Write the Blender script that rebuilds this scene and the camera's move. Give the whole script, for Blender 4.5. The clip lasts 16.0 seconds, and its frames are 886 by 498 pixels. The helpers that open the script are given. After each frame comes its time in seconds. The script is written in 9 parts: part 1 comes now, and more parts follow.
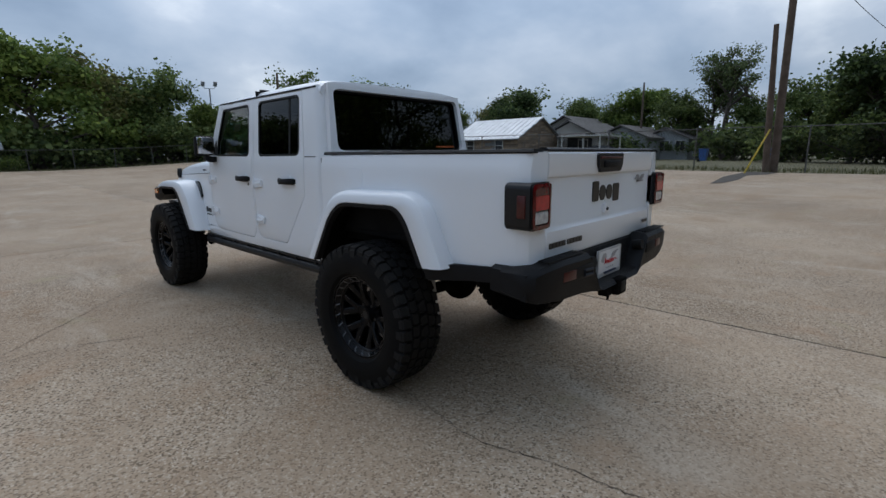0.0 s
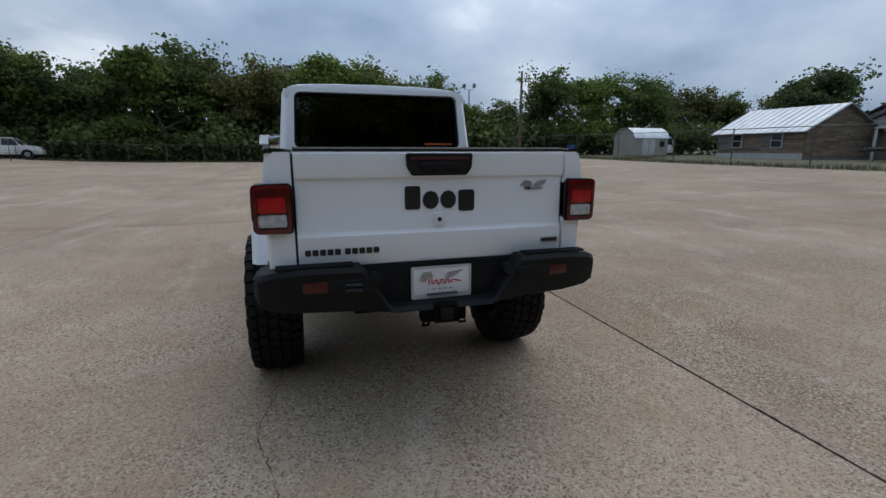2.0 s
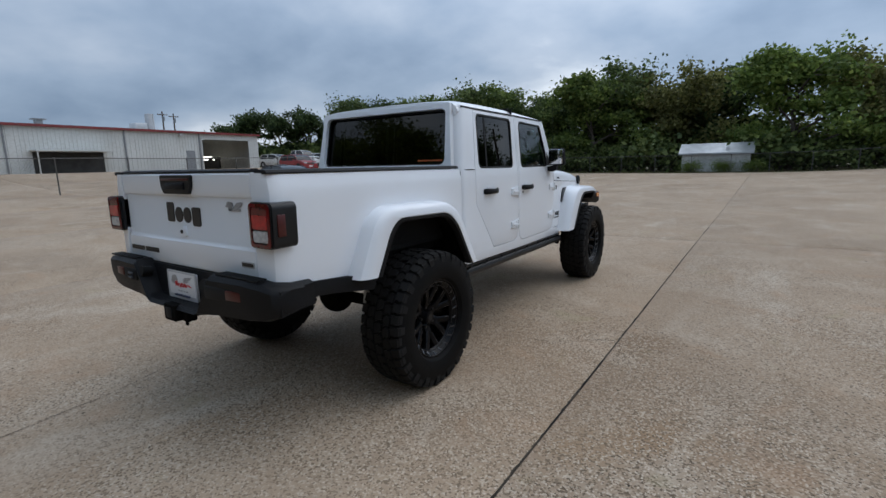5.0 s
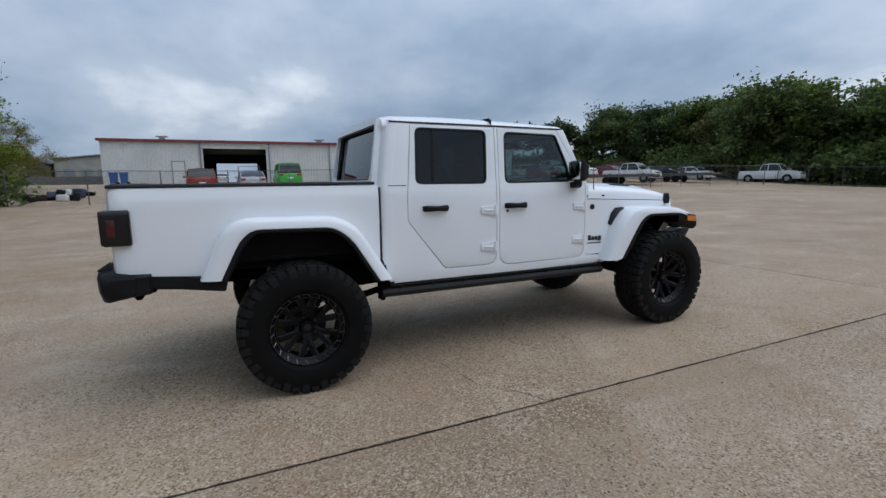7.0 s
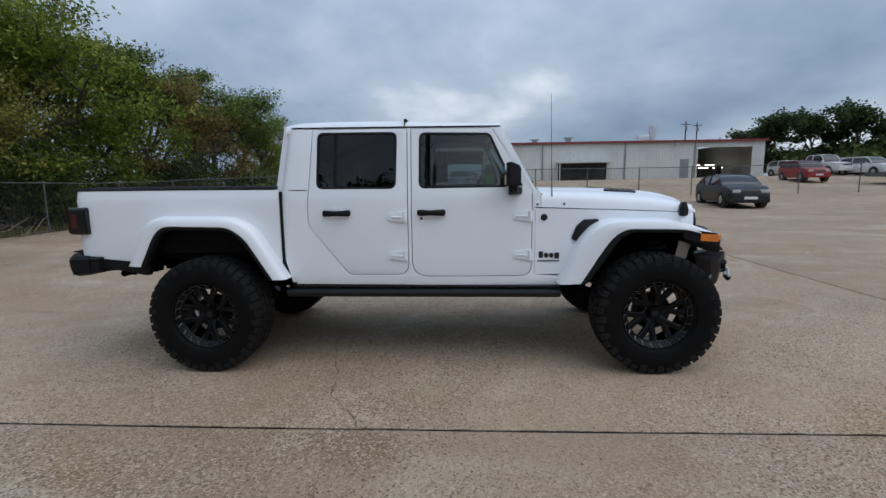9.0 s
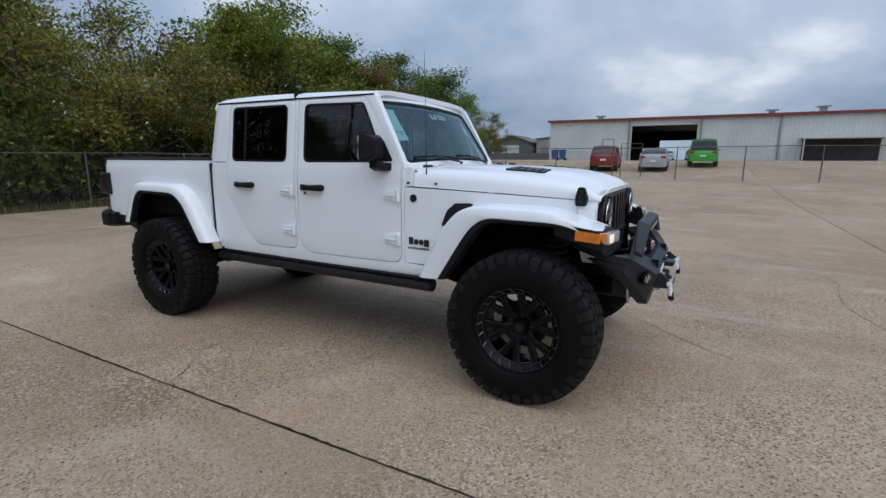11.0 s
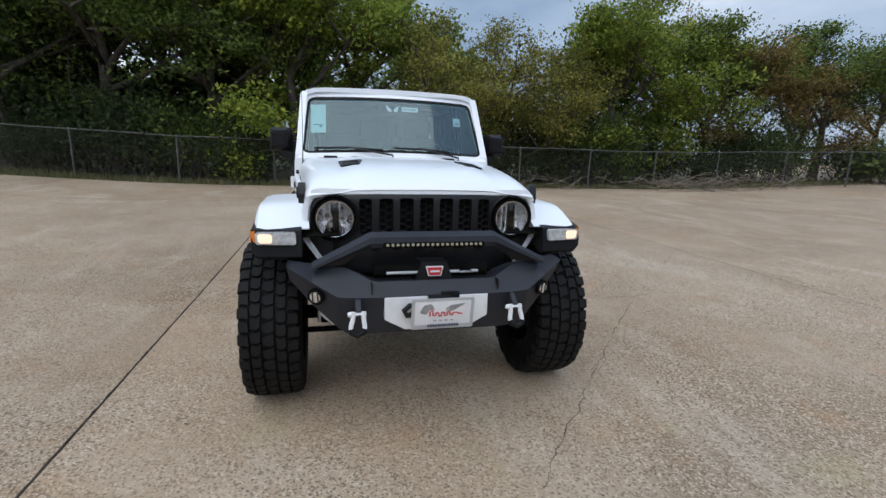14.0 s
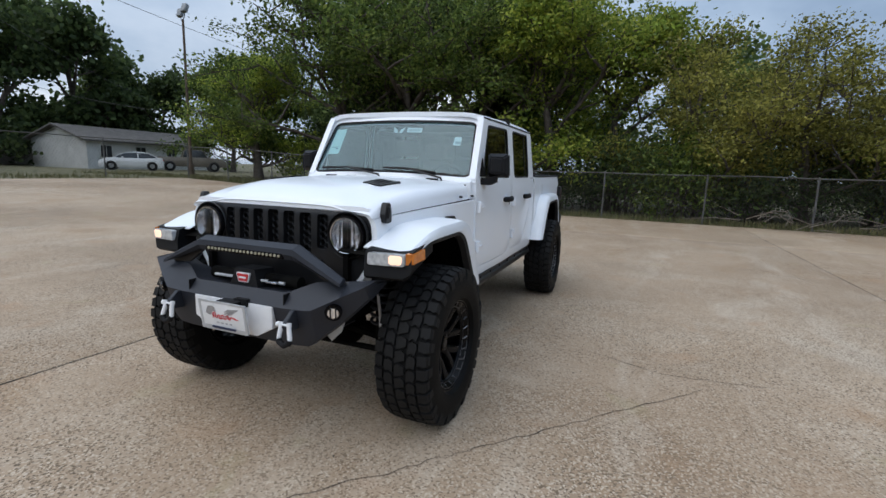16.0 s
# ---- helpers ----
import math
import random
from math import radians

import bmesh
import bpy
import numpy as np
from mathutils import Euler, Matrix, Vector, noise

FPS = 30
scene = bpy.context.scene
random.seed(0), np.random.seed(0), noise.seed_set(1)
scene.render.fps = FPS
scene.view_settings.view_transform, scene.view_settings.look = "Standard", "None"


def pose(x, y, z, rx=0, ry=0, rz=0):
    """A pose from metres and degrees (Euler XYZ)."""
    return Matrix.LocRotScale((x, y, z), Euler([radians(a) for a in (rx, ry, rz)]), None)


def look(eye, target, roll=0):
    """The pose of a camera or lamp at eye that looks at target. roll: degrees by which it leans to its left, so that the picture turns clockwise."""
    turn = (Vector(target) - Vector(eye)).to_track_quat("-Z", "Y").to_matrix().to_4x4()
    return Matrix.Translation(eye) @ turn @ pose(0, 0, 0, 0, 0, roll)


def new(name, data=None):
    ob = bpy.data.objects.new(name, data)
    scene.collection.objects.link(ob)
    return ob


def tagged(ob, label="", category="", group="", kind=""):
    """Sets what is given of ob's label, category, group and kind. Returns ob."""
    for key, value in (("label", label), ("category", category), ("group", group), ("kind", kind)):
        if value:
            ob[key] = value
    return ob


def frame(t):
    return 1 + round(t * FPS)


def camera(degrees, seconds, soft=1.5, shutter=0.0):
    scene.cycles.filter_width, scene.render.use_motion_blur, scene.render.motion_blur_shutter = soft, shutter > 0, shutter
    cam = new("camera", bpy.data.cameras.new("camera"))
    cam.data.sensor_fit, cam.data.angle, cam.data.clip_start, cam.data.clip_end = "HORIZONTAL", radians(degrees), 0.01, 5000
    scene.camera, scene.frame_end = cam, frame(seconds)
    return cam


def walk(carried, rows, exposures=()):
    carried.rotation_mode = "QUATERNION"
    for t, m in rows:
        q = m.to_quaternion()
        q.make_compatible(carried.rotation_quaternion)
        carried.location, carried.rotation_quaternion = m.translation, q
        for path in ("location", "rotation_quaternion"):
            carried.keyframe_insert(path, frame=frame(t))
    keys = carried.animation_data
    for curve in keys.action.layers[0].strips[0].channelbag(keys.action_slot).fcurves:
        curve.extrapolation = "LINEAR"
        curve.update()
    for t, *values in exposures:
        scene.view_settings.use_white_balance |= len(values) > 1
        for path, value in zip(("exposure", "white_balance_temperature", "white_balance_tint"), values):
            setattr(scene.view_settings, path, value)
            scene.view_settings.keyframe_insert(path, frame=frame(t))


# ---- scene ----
cam = camera(86.6, 16.0)
PATH = [
    (0, (-2.648, -2.284, 1.41), (-1.212, -0.949, 1.016), -0.4),
    (0.5, (-2.253, -2.629, 1.426), (-0.99, -1.134, 1.016), -0.2),
    (1, (-1.717, -2.922, 1.424), (-0.665, -1.273, 1.005), -0.1),
    (1.5, (-1.231, -3.175, 1.433), (-0.393, -1.407, 1.017), -0.2),
    (2, (-0.638, -3.314, 1.423), (-0.076, -1.439, 1.014), -0.0),
    (2.5, (-0.099, -3.433, 1.423), (0.195, -1.495, 1.024), 0.0),
    (3, (0.528, -3.397, 1.412), (0.506, -1.436, 1.019), -0.0),
    (3.5, (1.098, -3.342, 1.417), (0.803, -1.403, 1.027), -0.1),
    (4, (1.676, -3.113, 1.419), (1.081, -1.244, 1.028), -0.1),
    (4.2, (1.898, -3.008, 1.426), (1.186, -1.18, 1.038), -0.4),
    (6.3, (3.777, -1.301, 1.442), (2.187, -0.124, 1.145), -0.4),
    (6.5, (3.919, -1.081, 1.443), (2.264, 0.002, 1.145), -0.3),
    (7, (4.221, -0.446, 1.444), (2.42, 0.371, 1.151), -0.7),
    (7.5, (4.392, 0.157, 1.45), (2.5, 0.738, 1.163), -1.1),
    (8, (4.537, 0.836, 1.448), (2.582, 1.161, 1.179), -1.1),
    (8.5, (4.511, 1.434, 1.461), (2.533, 1.55, 1.188), -0.9),
    (9, (4.459, 2.103, 1.458), (2.483, 1.984, 1.173), -0.7),
    (9.5, (4.301, 2.674, 1.468), (2.35, 2.353, 1.165), -0.5),
    (10, (4.096, 3.323, 1.474), (2.198, 2.788, 1.143), -0.3),
    (10.2, (3.974, 3.544, 1.453), (2.102, 2.928, 1.112), -0.2),
    (12.3, (2.424, 5.522, 1.43), (1.117, 4.072, 0.997), 0.9),
    (12.5, (2.215, 5.659, 1.455), (0.992, 4.139, 1.014), 1.0),
    (13, (1.667, 6.022, 1.459), (0.686, 4.338, 1.013), 1.3),
    (13.5, (1.123, 6.199, 1.447), (0.382, 4.395, 1.004), 1.5),
    (14, (0.504, 6.376, 1.475), (0.045, 4.476, 1.054), 1.7),
    (14.5, (-0.05, 6.373, 1.466), (-0.237, 4.421, 1.068), 1.9),
    (15, (-0.711, 6.368, 1.476), (-0.566, 4.407, 1.112), 1.8),
    (15.5, (-1.265, 6.195, 1.452), (-0.825, 4.277, 1.098), 1.9),
    (16, (-1.882, 5.972, 1.454), (-1.141, 4.144, 1.124), 1.9),
]
walk(cam, [(t, look(eye, target, roll)) for t, eye, target, roll in PATH],
     [(0, 0.08, 6500, 10), (2.5, 0.09, 6500, 10), (4, 0.16, 6500, 10), (6.5, 0.24, 6500, 10), (9, 0.20, 6500, 10), (12.5, 0.42, 6560, 10), (14.5, 0.56, 6660, 10), (16, 0.54, 6660, 10)])


# ---------------------------------------------------------------- light
SUN_AZ, SUN_EL = radians(-35), radians(58)   # turned from +y, to the right of the truck and ahead of it


def make_world():
    w = bpy.data.worlds.new("overcast_sky")
    scene.world = w
    w.use_nodes = True
    nt = w.node_tree
    nt.nodes.clear()
    out = nt.nodes.new("ShaderNodeOutputWorld")
    bg = nt.nodes.new("ShaderNodeBackground")
    sky = nt.nodes.new("ShaderNodeTexSky")
    sky.sky_type = "NISHITA"
    sky.sun_disc = False
    sky.sun_elevation = SUN_EL
    sky.sun_rotation = -SUN_AZ
    sky.air_density, sky.dust_density, sky.ozone_density = 1.0, 2.0, 1.0
    co = nt.nodes.new("ShaderNodeTexCoord")
    sep = nt.nodes.new("ShaderNodeSeparateXYZ")
    nt.links.new(co.outputs["Generated"], sep.inputs[0])
    # cloud deck: the direction laid out on a flat layer overhead
    zc = nt.nodes.new("ShaderNodeMath"); zc.operation = "MAXIMUM"; zc.inputs[1].default_value = 0.0
    nt.links.new(sep.outputs[2], zc.inputs[0])
    za = nt.nodes.new("ShaderNodeMath"); za.operation = "ADD"; za.inputs[1].default_value = 0.42
    nt.links.new(zc.outputs[0], za.inputs[0])
    inv = nt.nodes.new("ShaderNodeMath"); inv.operation = "DIVIDE"; inv.inputs[0].default_value = 1.0
    nt.links.new(za.outputs[0], inv.inputs[1])
    vm = nt.nodes.new("ShaderNodeVectorMath"); vm.operation = "SCALE"
    nt.links.new(co.outputs["Generated"], vm.inputs[0]); nt.links.new(inv.outputs[0], vm.inputs["Scale"])
    n1 = nt.nodes.new("ShaderNodeTexNoise")
    n1.inputs["Scale"].default_value, n1.inputs["Detail"].default_value = 1.5, 7
    n1.inputs["Roughness"].default_value, n1.inputs["Distortion"].default_value = 0.5, 0.1
    nt.links.new(vm.outputs[0], n1.inputs["Vector"])
    ramp = nt.nodes.new("ShaderNodeValToRGB")
    el = ramp.color_ramp.elements
    el[0].position, el[0].color = 0.32, (2.30, 3.30, 4.85, 1)
    el[1].position, el[1].color = 0.70, (9.0, 9.9, 11.0, 1)
    m = el.new(0.47); m.color = (3.70, 4.85, 6.55, 1)
    m = el.new(0.60); m.color = (5.4, 6.45, 8.0, 1)
    nt.links.new(n1.outputs["Fac"], ramp.inputs[0])
    # brighter cloud round the hidden sun
    sd = nt.nodes.new("ShaderNodeVectorMath"); sd.operation = "DOT_PRODUCT"
    sd.inputs[1].default_value = (-math.sin(SUN_AZ) * math.cos(SUN_EL), math.cos(SUN_AZ) * math.cos(SUN_EL), math.sin(SUN_EL))
    nt.links.new(co.outputs["Generated"], sd.inputs[0])
    mr = nt.nodes.new("ShaderNodeMapRange")
    mr.interpolation_type = "SMOOTHSTEP"
    for k, v in zip((1, 2, 3, 4), (0.2, 1.0, 1.0, 1.35)):
        mr.inputs[k].default_value = v
    nt.links.new(sd.outputs["Value"], mr.inputs[0])
    # an overcast deck is dimmer towards the horizon than overhead
    el_r = nt.nodes.new("ShaderNodeMapRange")
    el_r.interpolation_type = "SMOOTHSTEP"
    for k, v in zip((1, 2, 3, 4), (0.05, 0.62, 0.80, 1.18)):
        el_r.inputs[k].default_value = v
    nt.links.new(sep.outputs[2], el_r.inputs[0])
    lum = nt.nodes.new("ShaderNodeMath"); lum.operation = "MULTIPLY"
    nt.links.new(mr.outputs[0], lum.inputs[0]); nt.links.new(el_r.outputs[0], lum.inputs[1])
    gl = nt.nodes.new("ShaderNodeVectorMath"); gl.operation = "SCALE"
    nt.links.new(ramp.outputs[0], gl.inputs[0]); nt.links.new(lum.outputs[0], gl.inputs["Scale"])
    mix = nt.nodes.new("ShaderNodeMix"); mix.data_type = "RGBA"
    mix.inputs["Factor"].default_value = 0.9
    nt.links.new(sky.outputs[0], mix.inputs["A"]); nt.links.new(gl.outputs[0], mix.inputs["B"])
    nt.links.new(mix.outputs["Result"], bg.inputs[0])
    bg.inputs[1].default_value = 0.088
    nt.links.new(bg.outputs[0], out.inputs[0])


make_world()
sun = new("sun", bpy.data.lights.new("sun", "SUN"))
sun.data.energy, sun.data.angle, sun.data.color = 0.80, radians(70), (1.0, 0.95, 0.88)
sun.matrix_world = Matrix.Translation((30, 25, 50)) @ Euler((radians(90) - SUN_EL, 0, SUN_AZ + math.pi)).to_matrix().to_4x4()


# ---------------------------------------------------------------- materials
def material(name, base, rough=0.5, metal=0.0, second=None, scale=4.0, detail=4.0, contrast=0.5, fine=None, fine_scale=60.0, fine_amount=0.3,
             bump=0.0, bump_scale=80.0, rough_var=0.0, coat=0.0, spec=0.5, rand=0.0, space="Object", dist=0.01):
    """A surface with two scales of variation: base/second by a broad noise, then a fine grain, with fine relief."""
    m = bpy.data.materials.new(name)
    m.use_nodes = True
    nt = m.node_tree
    b = nt.nodes["Principled BSDF"]
    b.inputs["Roughness"].default_value = rough
    b.inputs["Metallic"].default_value = metal
    b.inputs["Coat Weight"].default_value = coat
    b.inputs["Coat Roughness"].default_value = 0.04
    b.inputs["Specular IOR Level"].default_value = spec
    co = nt.nodes.new("ShaderNodeTexCoord")
    vec = co.outputs[space]
    col = None
    rgb = nt.nodes.new("ShaderNodeRGB")
    rgb.outputs[0].default_value = (*base, 1)
    col = rgb.outputs[0]
    if second:
        n = nt.nodes.new("ShaderNodeTexNoise")
        n.inputs["Scale"].default_value, n.inputs["Detail"].default_value = scale, detail
        nt.links.new(vec, n.inputs["Vector"])
        r = nt.nodes.new("ShaderNodeMapRange")
        r.inputs[1].default_value, r.inputs[2].default_value = 0.5 - 0.25 * (1.1 - contrast), 0.5 + 0.25 * (1.1 - contrast)
        nt.links.new(n.outputs["Fac"], r.inputs[0])
        x = nt.nodes.new("ShaderNodeMix"); x.data_type = "RGBA"
        nt.links.new(r.outputs[0], x.inputs["Factor"])
        nt.links.new(col, x.inputs["A"]); x.inputs["B"].default_value = (*second, 1)
        col = x.outputs["Result"]
        if rough_var:
            q = nt.nodes.new("ShaderNodeMapRange")
            q.inputs[3].default_value, q.inputs[4].default_value = max(0.02, rough - rough_var), min(1, rough + rough_var)
            nt.links.new(n.outputs["Fac"], q.inputs[0]); nt.links.new(q.outputs[0], b.inputs["Roughness"])
    if fine:
        n = nt.nodes.new("ShaderNodeTexNoise")
        n.inputs["Scale"].default_value, n.inputs["Detail"].default_value = fine_scale, 3
        nt.links.new(vec, n.inputs["Vector"])
        r = nt.nodes.new("ShaderNodeMapRange")
        r.inputs[1].default_value, r.inputs[2].default_value, r.inputs[4].default_value = 0.45, 0.68, fine_amount
        nt.links.new(n.outputs["Fac"], r.inputs[0])
        x = nt.nodes.new("ShaderNodeMix"); x.data_type = "RGBA"
        nt.links.new(r.outputs[0], x.inputs["Factor"])
        nt.links.new(col, x.inputs["A"]); x.inputs["B"].default_value = (*fine, 1)
        col = x.outputs["Result"]
    if rand:
        oi = nt.nodes.new("ShaderNodeObjectInfo")
        r = nt.nodes.new("ShaderNodeMapRange")
        r.inputs[3].default_value, r.inputs[4].default_value = 1 - rand, 1 + rand
        nt.links.new(oi.outputs["Random"], r.inputs[0])
        s = nt.nodes.new("ShaderNodeVectorMath"); s.operation = "SCALE"
        nt.links.new(col, s.inputs[0]); nt.links.new(r.outputs[0], s.inputs["Scale"])
        col = s.outputs[0]
    nt.links.new(col, b.inputs["Base Color"])
    if bump:
        n = nt.nodes.new("ShaderNodeTexNoise")
        n.inputs["Scale"].default_value, n.inputs["Detail"].default_value = bump_scale, 4
        nt.links.new(vec, n.inputs["Vector"])
        bp = nt.nodes.new("ShaderNodeBump")
        bp.inputs["Strength"].default_value, bp.inputs["Distance"].default_value = bump, dist
        nt.links.new(n.outputs["Fac"], bp.inputs["Height"]); nt.links.new(bp.outputs[0], b.inputs["Normal"])
    return m


def glass(name, tint, gloss=1.0, rough=0.0, f0=0.04):
    """Thin tinted glass: a clear, tinted pane with a mirror coat that grows towards a grazing view."""
    m = bpy.data.materials.new(name)
    m.use_nodes = True
    nt = m.node_tree
    nt.nodes.clear()
    out = nt.nodes.new("ShaderNodeOutputMaterial")
    tr = nt.nodes.new("ShaderNodeBsdfTransparent"); tr.inputs[0].default_value = (*tint, 1)
    gs = nt.nodes.new("ShaderNodeBsdfGlossy"); gs.inputs["Roughness"].default_value = rough
    gs.inputs[0].default_value = (*gloss, 1) if isinstance(gloss, tuple) else (gloss, gloss, gloss, 1)
    lw = nt.nodes.new("ShaderNodeLayerWeight"); lw.inputs[0].default_value = 0.5
    pw = nt.nodes.new("ShaderNodeMath"); pw.operation = "POWER"; pw.inputs[1].default_value = 5.0
    nt.links.new(lw.outputs["Facing"], pw.inputs[0])
    fr = nt.nodes.new("ShaderNodeMath"); fr.operation = "MULTIPLY_ADD"
    fr.inputs[1].default_value, fr.inputs[2].default_value = 1.0 - f0, f0
    nt.links.new(pw.outputs[0], fr.inputs[0])
    mx = nt.nodes.new("ShaderNodeMixShader")
    nt.links.new(fr.outputs[0], mx.inputs[0]); nt.links.new(tr.outputs[0], mx.inputs[1]); nt.links.new(gs.outputs[0], mx.inputs[2])
    nt.links.new(mx.outputs[0], out.inputs[0])
    return m


def lamp_material(name, color, strength):
    m = bpy.data.materials.new(name)
    m.use_nodes = True
    b = m.node_tree.nodes["Principled BSDF"]
    b.inputs["Base Color"].default_value = (*color, 1)
    b.inputs["Emission Color"].default_value = (*color, 1)
    b.inputs["Emission Strength"].default_value = strength
    return m


PAINT = material("white_car_paint", (0.845, 0.868, 0.90), 0.34, coat=0.4, second=(0.82, 0.845, 0.88), scale=1.2, bump=0.02, bump_scale=400, dist=0.001)
PLASTIC = material("black_grained_plastic", (0.006, 0.006, 0.007), 0.55, spec=0.2, second=(0.010, 0.010, 0.011), scale=6, bump=0.25, bump_scale=900, dist=0.002, rough_var=0.12)
STEEL_BLACK = material("black_powder_coated_steel", (0.017, 0.019, 0.026), 0.5, spec=0.35, second=(0.024, 0.027, 0.035), scale=5, bump=0.15, bump_scale=700, dist=0.001, rough_var=0.1)
GLOSS_BLACK = material("gloss_black_wheel_enamel", (0.003, 0.003, 0.0035), 0.22, coat=0.0, spec=0.14, second=(0.006, 0.006, 0.007), scale=9, rough_var=0.08)
SATIN_BLACK = material("satin_black_trim", (0.008, 0.008, 0.009), 0.38, spec=0.35, second=(0.012, 0.012, 0.013), scale=8, rough_var=0.1)
RUBBER = material("tyre_rubber", (0.0042, 0.0042, 0.0046), 0.62, spec=0.10, second=(0.0065, 0.0063, 0.006), scale=7, fine=(0.011, 0.010, 0.009), fine_scale=140, fine_amount=0.25, bump=0.3, bump_scale=300, dist=0.002)
TREAD = material("dusty_tread_rubber", (0.0105, 0.0105, 0.011), 0.66, spec=0.15, second=(0.014, 0.0137, 0.0133), scale=9, fine=(0.022, 0.020, 0.018), fine_scale=160, fine_amount=0.25, bump=0.3, bump_scale=300, dist=0.002)
SEAL = material("black_rubber_seal", (0.005, 0.005, 0.006), 0.6, spec=0.25, second=(0.009, 0.009, 0.009), scale=12)
CHROME = material("bright_metal", (0.75, 0.75, 0.76), 0.12, 1.0, second=(0.6, 0.6, 0.62), scale=10)
MACHINED = material("machined_aluminium", (0.17, 0.17, 0.175), 0.3, 1.0, second=(0.11, 0.11, 0.115), scale=20, rough_var=0.1)
ALU = material("silver_painted_steel", (0.55, 0.56, 0.57), 0.4, 0.3, second=(0.45, 0.46, 0.48), scale=8)
UNDER = material("dusty_chassis_black", (0.003, 0.003, 0.003), 0.9, spec=0.06, second=(0.008, 0.0075, 0.0065), scale=8, bump=0.2, bump_scale=60)
LINER = material("spray_in_bed_liner", (0.005, 0.005, 0.0055), 0.75, spec=0.12, second=(0.009, 0.009, 0.009), scale=10, bump=0.6, bump_scale=500, dist=0.003)
SEAT = material("black_seat_fabric", (0.02, 0.02, 0.022), 0.85, second=(0.03, 0.03, 0.032), scale=14, bump=0.3, bump_scale=500)
TINT = glass("privacy_glass", (0.03, 0.031, 0.033), f0=0.035)
TINT_FRONT = glass("tinted_front_glass", (0.36, 0.43, 0.42), f0=0.05)
CLEAR = glass("clear_glass", (0.42, 0.60, 0.64), (0.72, 0.94, 1.0), f0=0.11)
LENS = glass("clear_lens", (0.9, 0.9, 0.9))
LENS_RIM = material("dark_red_lamp_rim", (0.14, 0.004, 0.006), 0.2, coat=0.3, second=(0.07, 0.003, 0.004), scale=20)
RED_LENS = material("red_lamp_lens", (0.50, 0.010, 0.012), 0.15, coat=0.35, second=(0.30, 0.006, 0.008), scale=30)
DARK_RED = material("dark_red_reflector", (0.055, 0.005, 0.004), 0.35, coat=0.05, second=(0.075, 0.007, 0.005), scale=60)
CLEAR_WHITE = material("frosted_reverse_lens", (0.55, 0.56, 0.56), 0.2, coat=0.6, second=(0.35, 0.36, 0.37), scale=45)
AMBER = material("amber_lens", (0.75, 0.22, 0.02), 0.15, coat=0.8, second=(0.6, 0.15, 0.01), scale=30)
REFLECTOR = material("lamp_reflector", (0.95, 0.95, 0.97), 0.12, 0.85, second=(0.70, 0.71, 0.74), scale=70, contrast=0.8, bump=0.5, bump_scale=50)
DRL = lamp_material("lit_daytime_lamp", (1.0, 0.74, 0.55), 0.42)
LED = material("unlit_led_chip", (0.42, 0.39, 0.28), 0.4, second=(0.34, 0.31, 0.22), scale=200)
DECAL_BLACK = material("black_lettering", (0.010, 0.010, 0.011), 0.4, second=(0.015, 0.015, 0.015), scale=30)
DECAL_RED = material("red_print", (0.55, 0.02, 0.03), 0.5, second=(0.5, 0.03, 0.03), scale=30)
DECAL_GREY = material("grey_print", (0.30, 0.30, 0.31), 0.4, 0.4, second=(0.4, 0.4, 0.41), scale=40)
DECAL_WHITE = material("white_plate", (0.78, 0.78, 0.78), 0.4, second=(0.72, 0.72, 0.73), scale=20)
PAPER = material("pale_green_window_sheet", (0.55, 0.75, 0.70), 0.6, second=(0.62, 0.8, 0.76), scale=30)
ORANGE_DECAL = material("orange_red_window_print", (0.7, 0.16, 0.04), 0.5, second=(0.6, 0.12, 0.03), scale=30)
BLUE_DARK = material("dark_blue_print", (0.02, 0.03, 0.07), 0.5, second=(0.03, 0.04, 0.09), scale=30)


# ---------------------------------------------------------------- mesh helpers
def part(name, bm, mat, parent=None, label="", angle=32):
    """Links a bmesh as one mesh object, smooth but for edges sharper than the angle."""
    bm.normal_update()
    lim = radians(angle)
    for f in bm.faces:
        f.smooth = True
    for e in bm.edges:
        if len(e.link_faces) == 2 and e.calc_face_angle(0.0) > lim:
            e.smooth = False
    me = bpy.data.meshes.new(name)
    bm.to_mesh(me)
    bm.free()
    for q in (mat if isinstance(mat, (list, tuple)) else [mat]):
        me.materials.append(q)
    ob = new(name, me)
    if parent:
        ob.parent = parent
    if label:
        tagged(ob, label)
    return ob


def joined(*bms):
    out = bmesh.new()
    for b in bms:
        me = bpy.data.meshes.new("t")
        b.to_mesh(me)
        b.free()
        out.from_mesh(me)
        bpy.data.meshes.remove(me)
    return out


def empty(name, label, category, group="", kind="", at=(0, 0, 0)):
    e = new(name)
    e.location = at
    e.empty_display_size = 0.2
    return tagged(e, label, category, group, kind)


def box(x0, x1, y0, y1, z0, z1, bevel=0.0, seg=2):
    bm = bmesh.new()
    bmesh.ops.create_cube(bm, size=1)
    for v in bm.verts:
        v.co = Vector(((x0 + x1) / 2 + v.co.x * (x1 - x0), (y0 + y1) / 2 + v.co.y * (y1 - y0), (z0 + z1) / 2 + v.co.z * (z1 - z0)))
    if bevel:
        bmesh.ops.bevel(bm, geom=bm.edges[:], offset=bevel, segments=seg, affect="EDGES", profile=0.5, clamp_overlap=True)
    bmesh.ops.recalc_face_normals(bm, faces=bm.faces[:])
    return bm


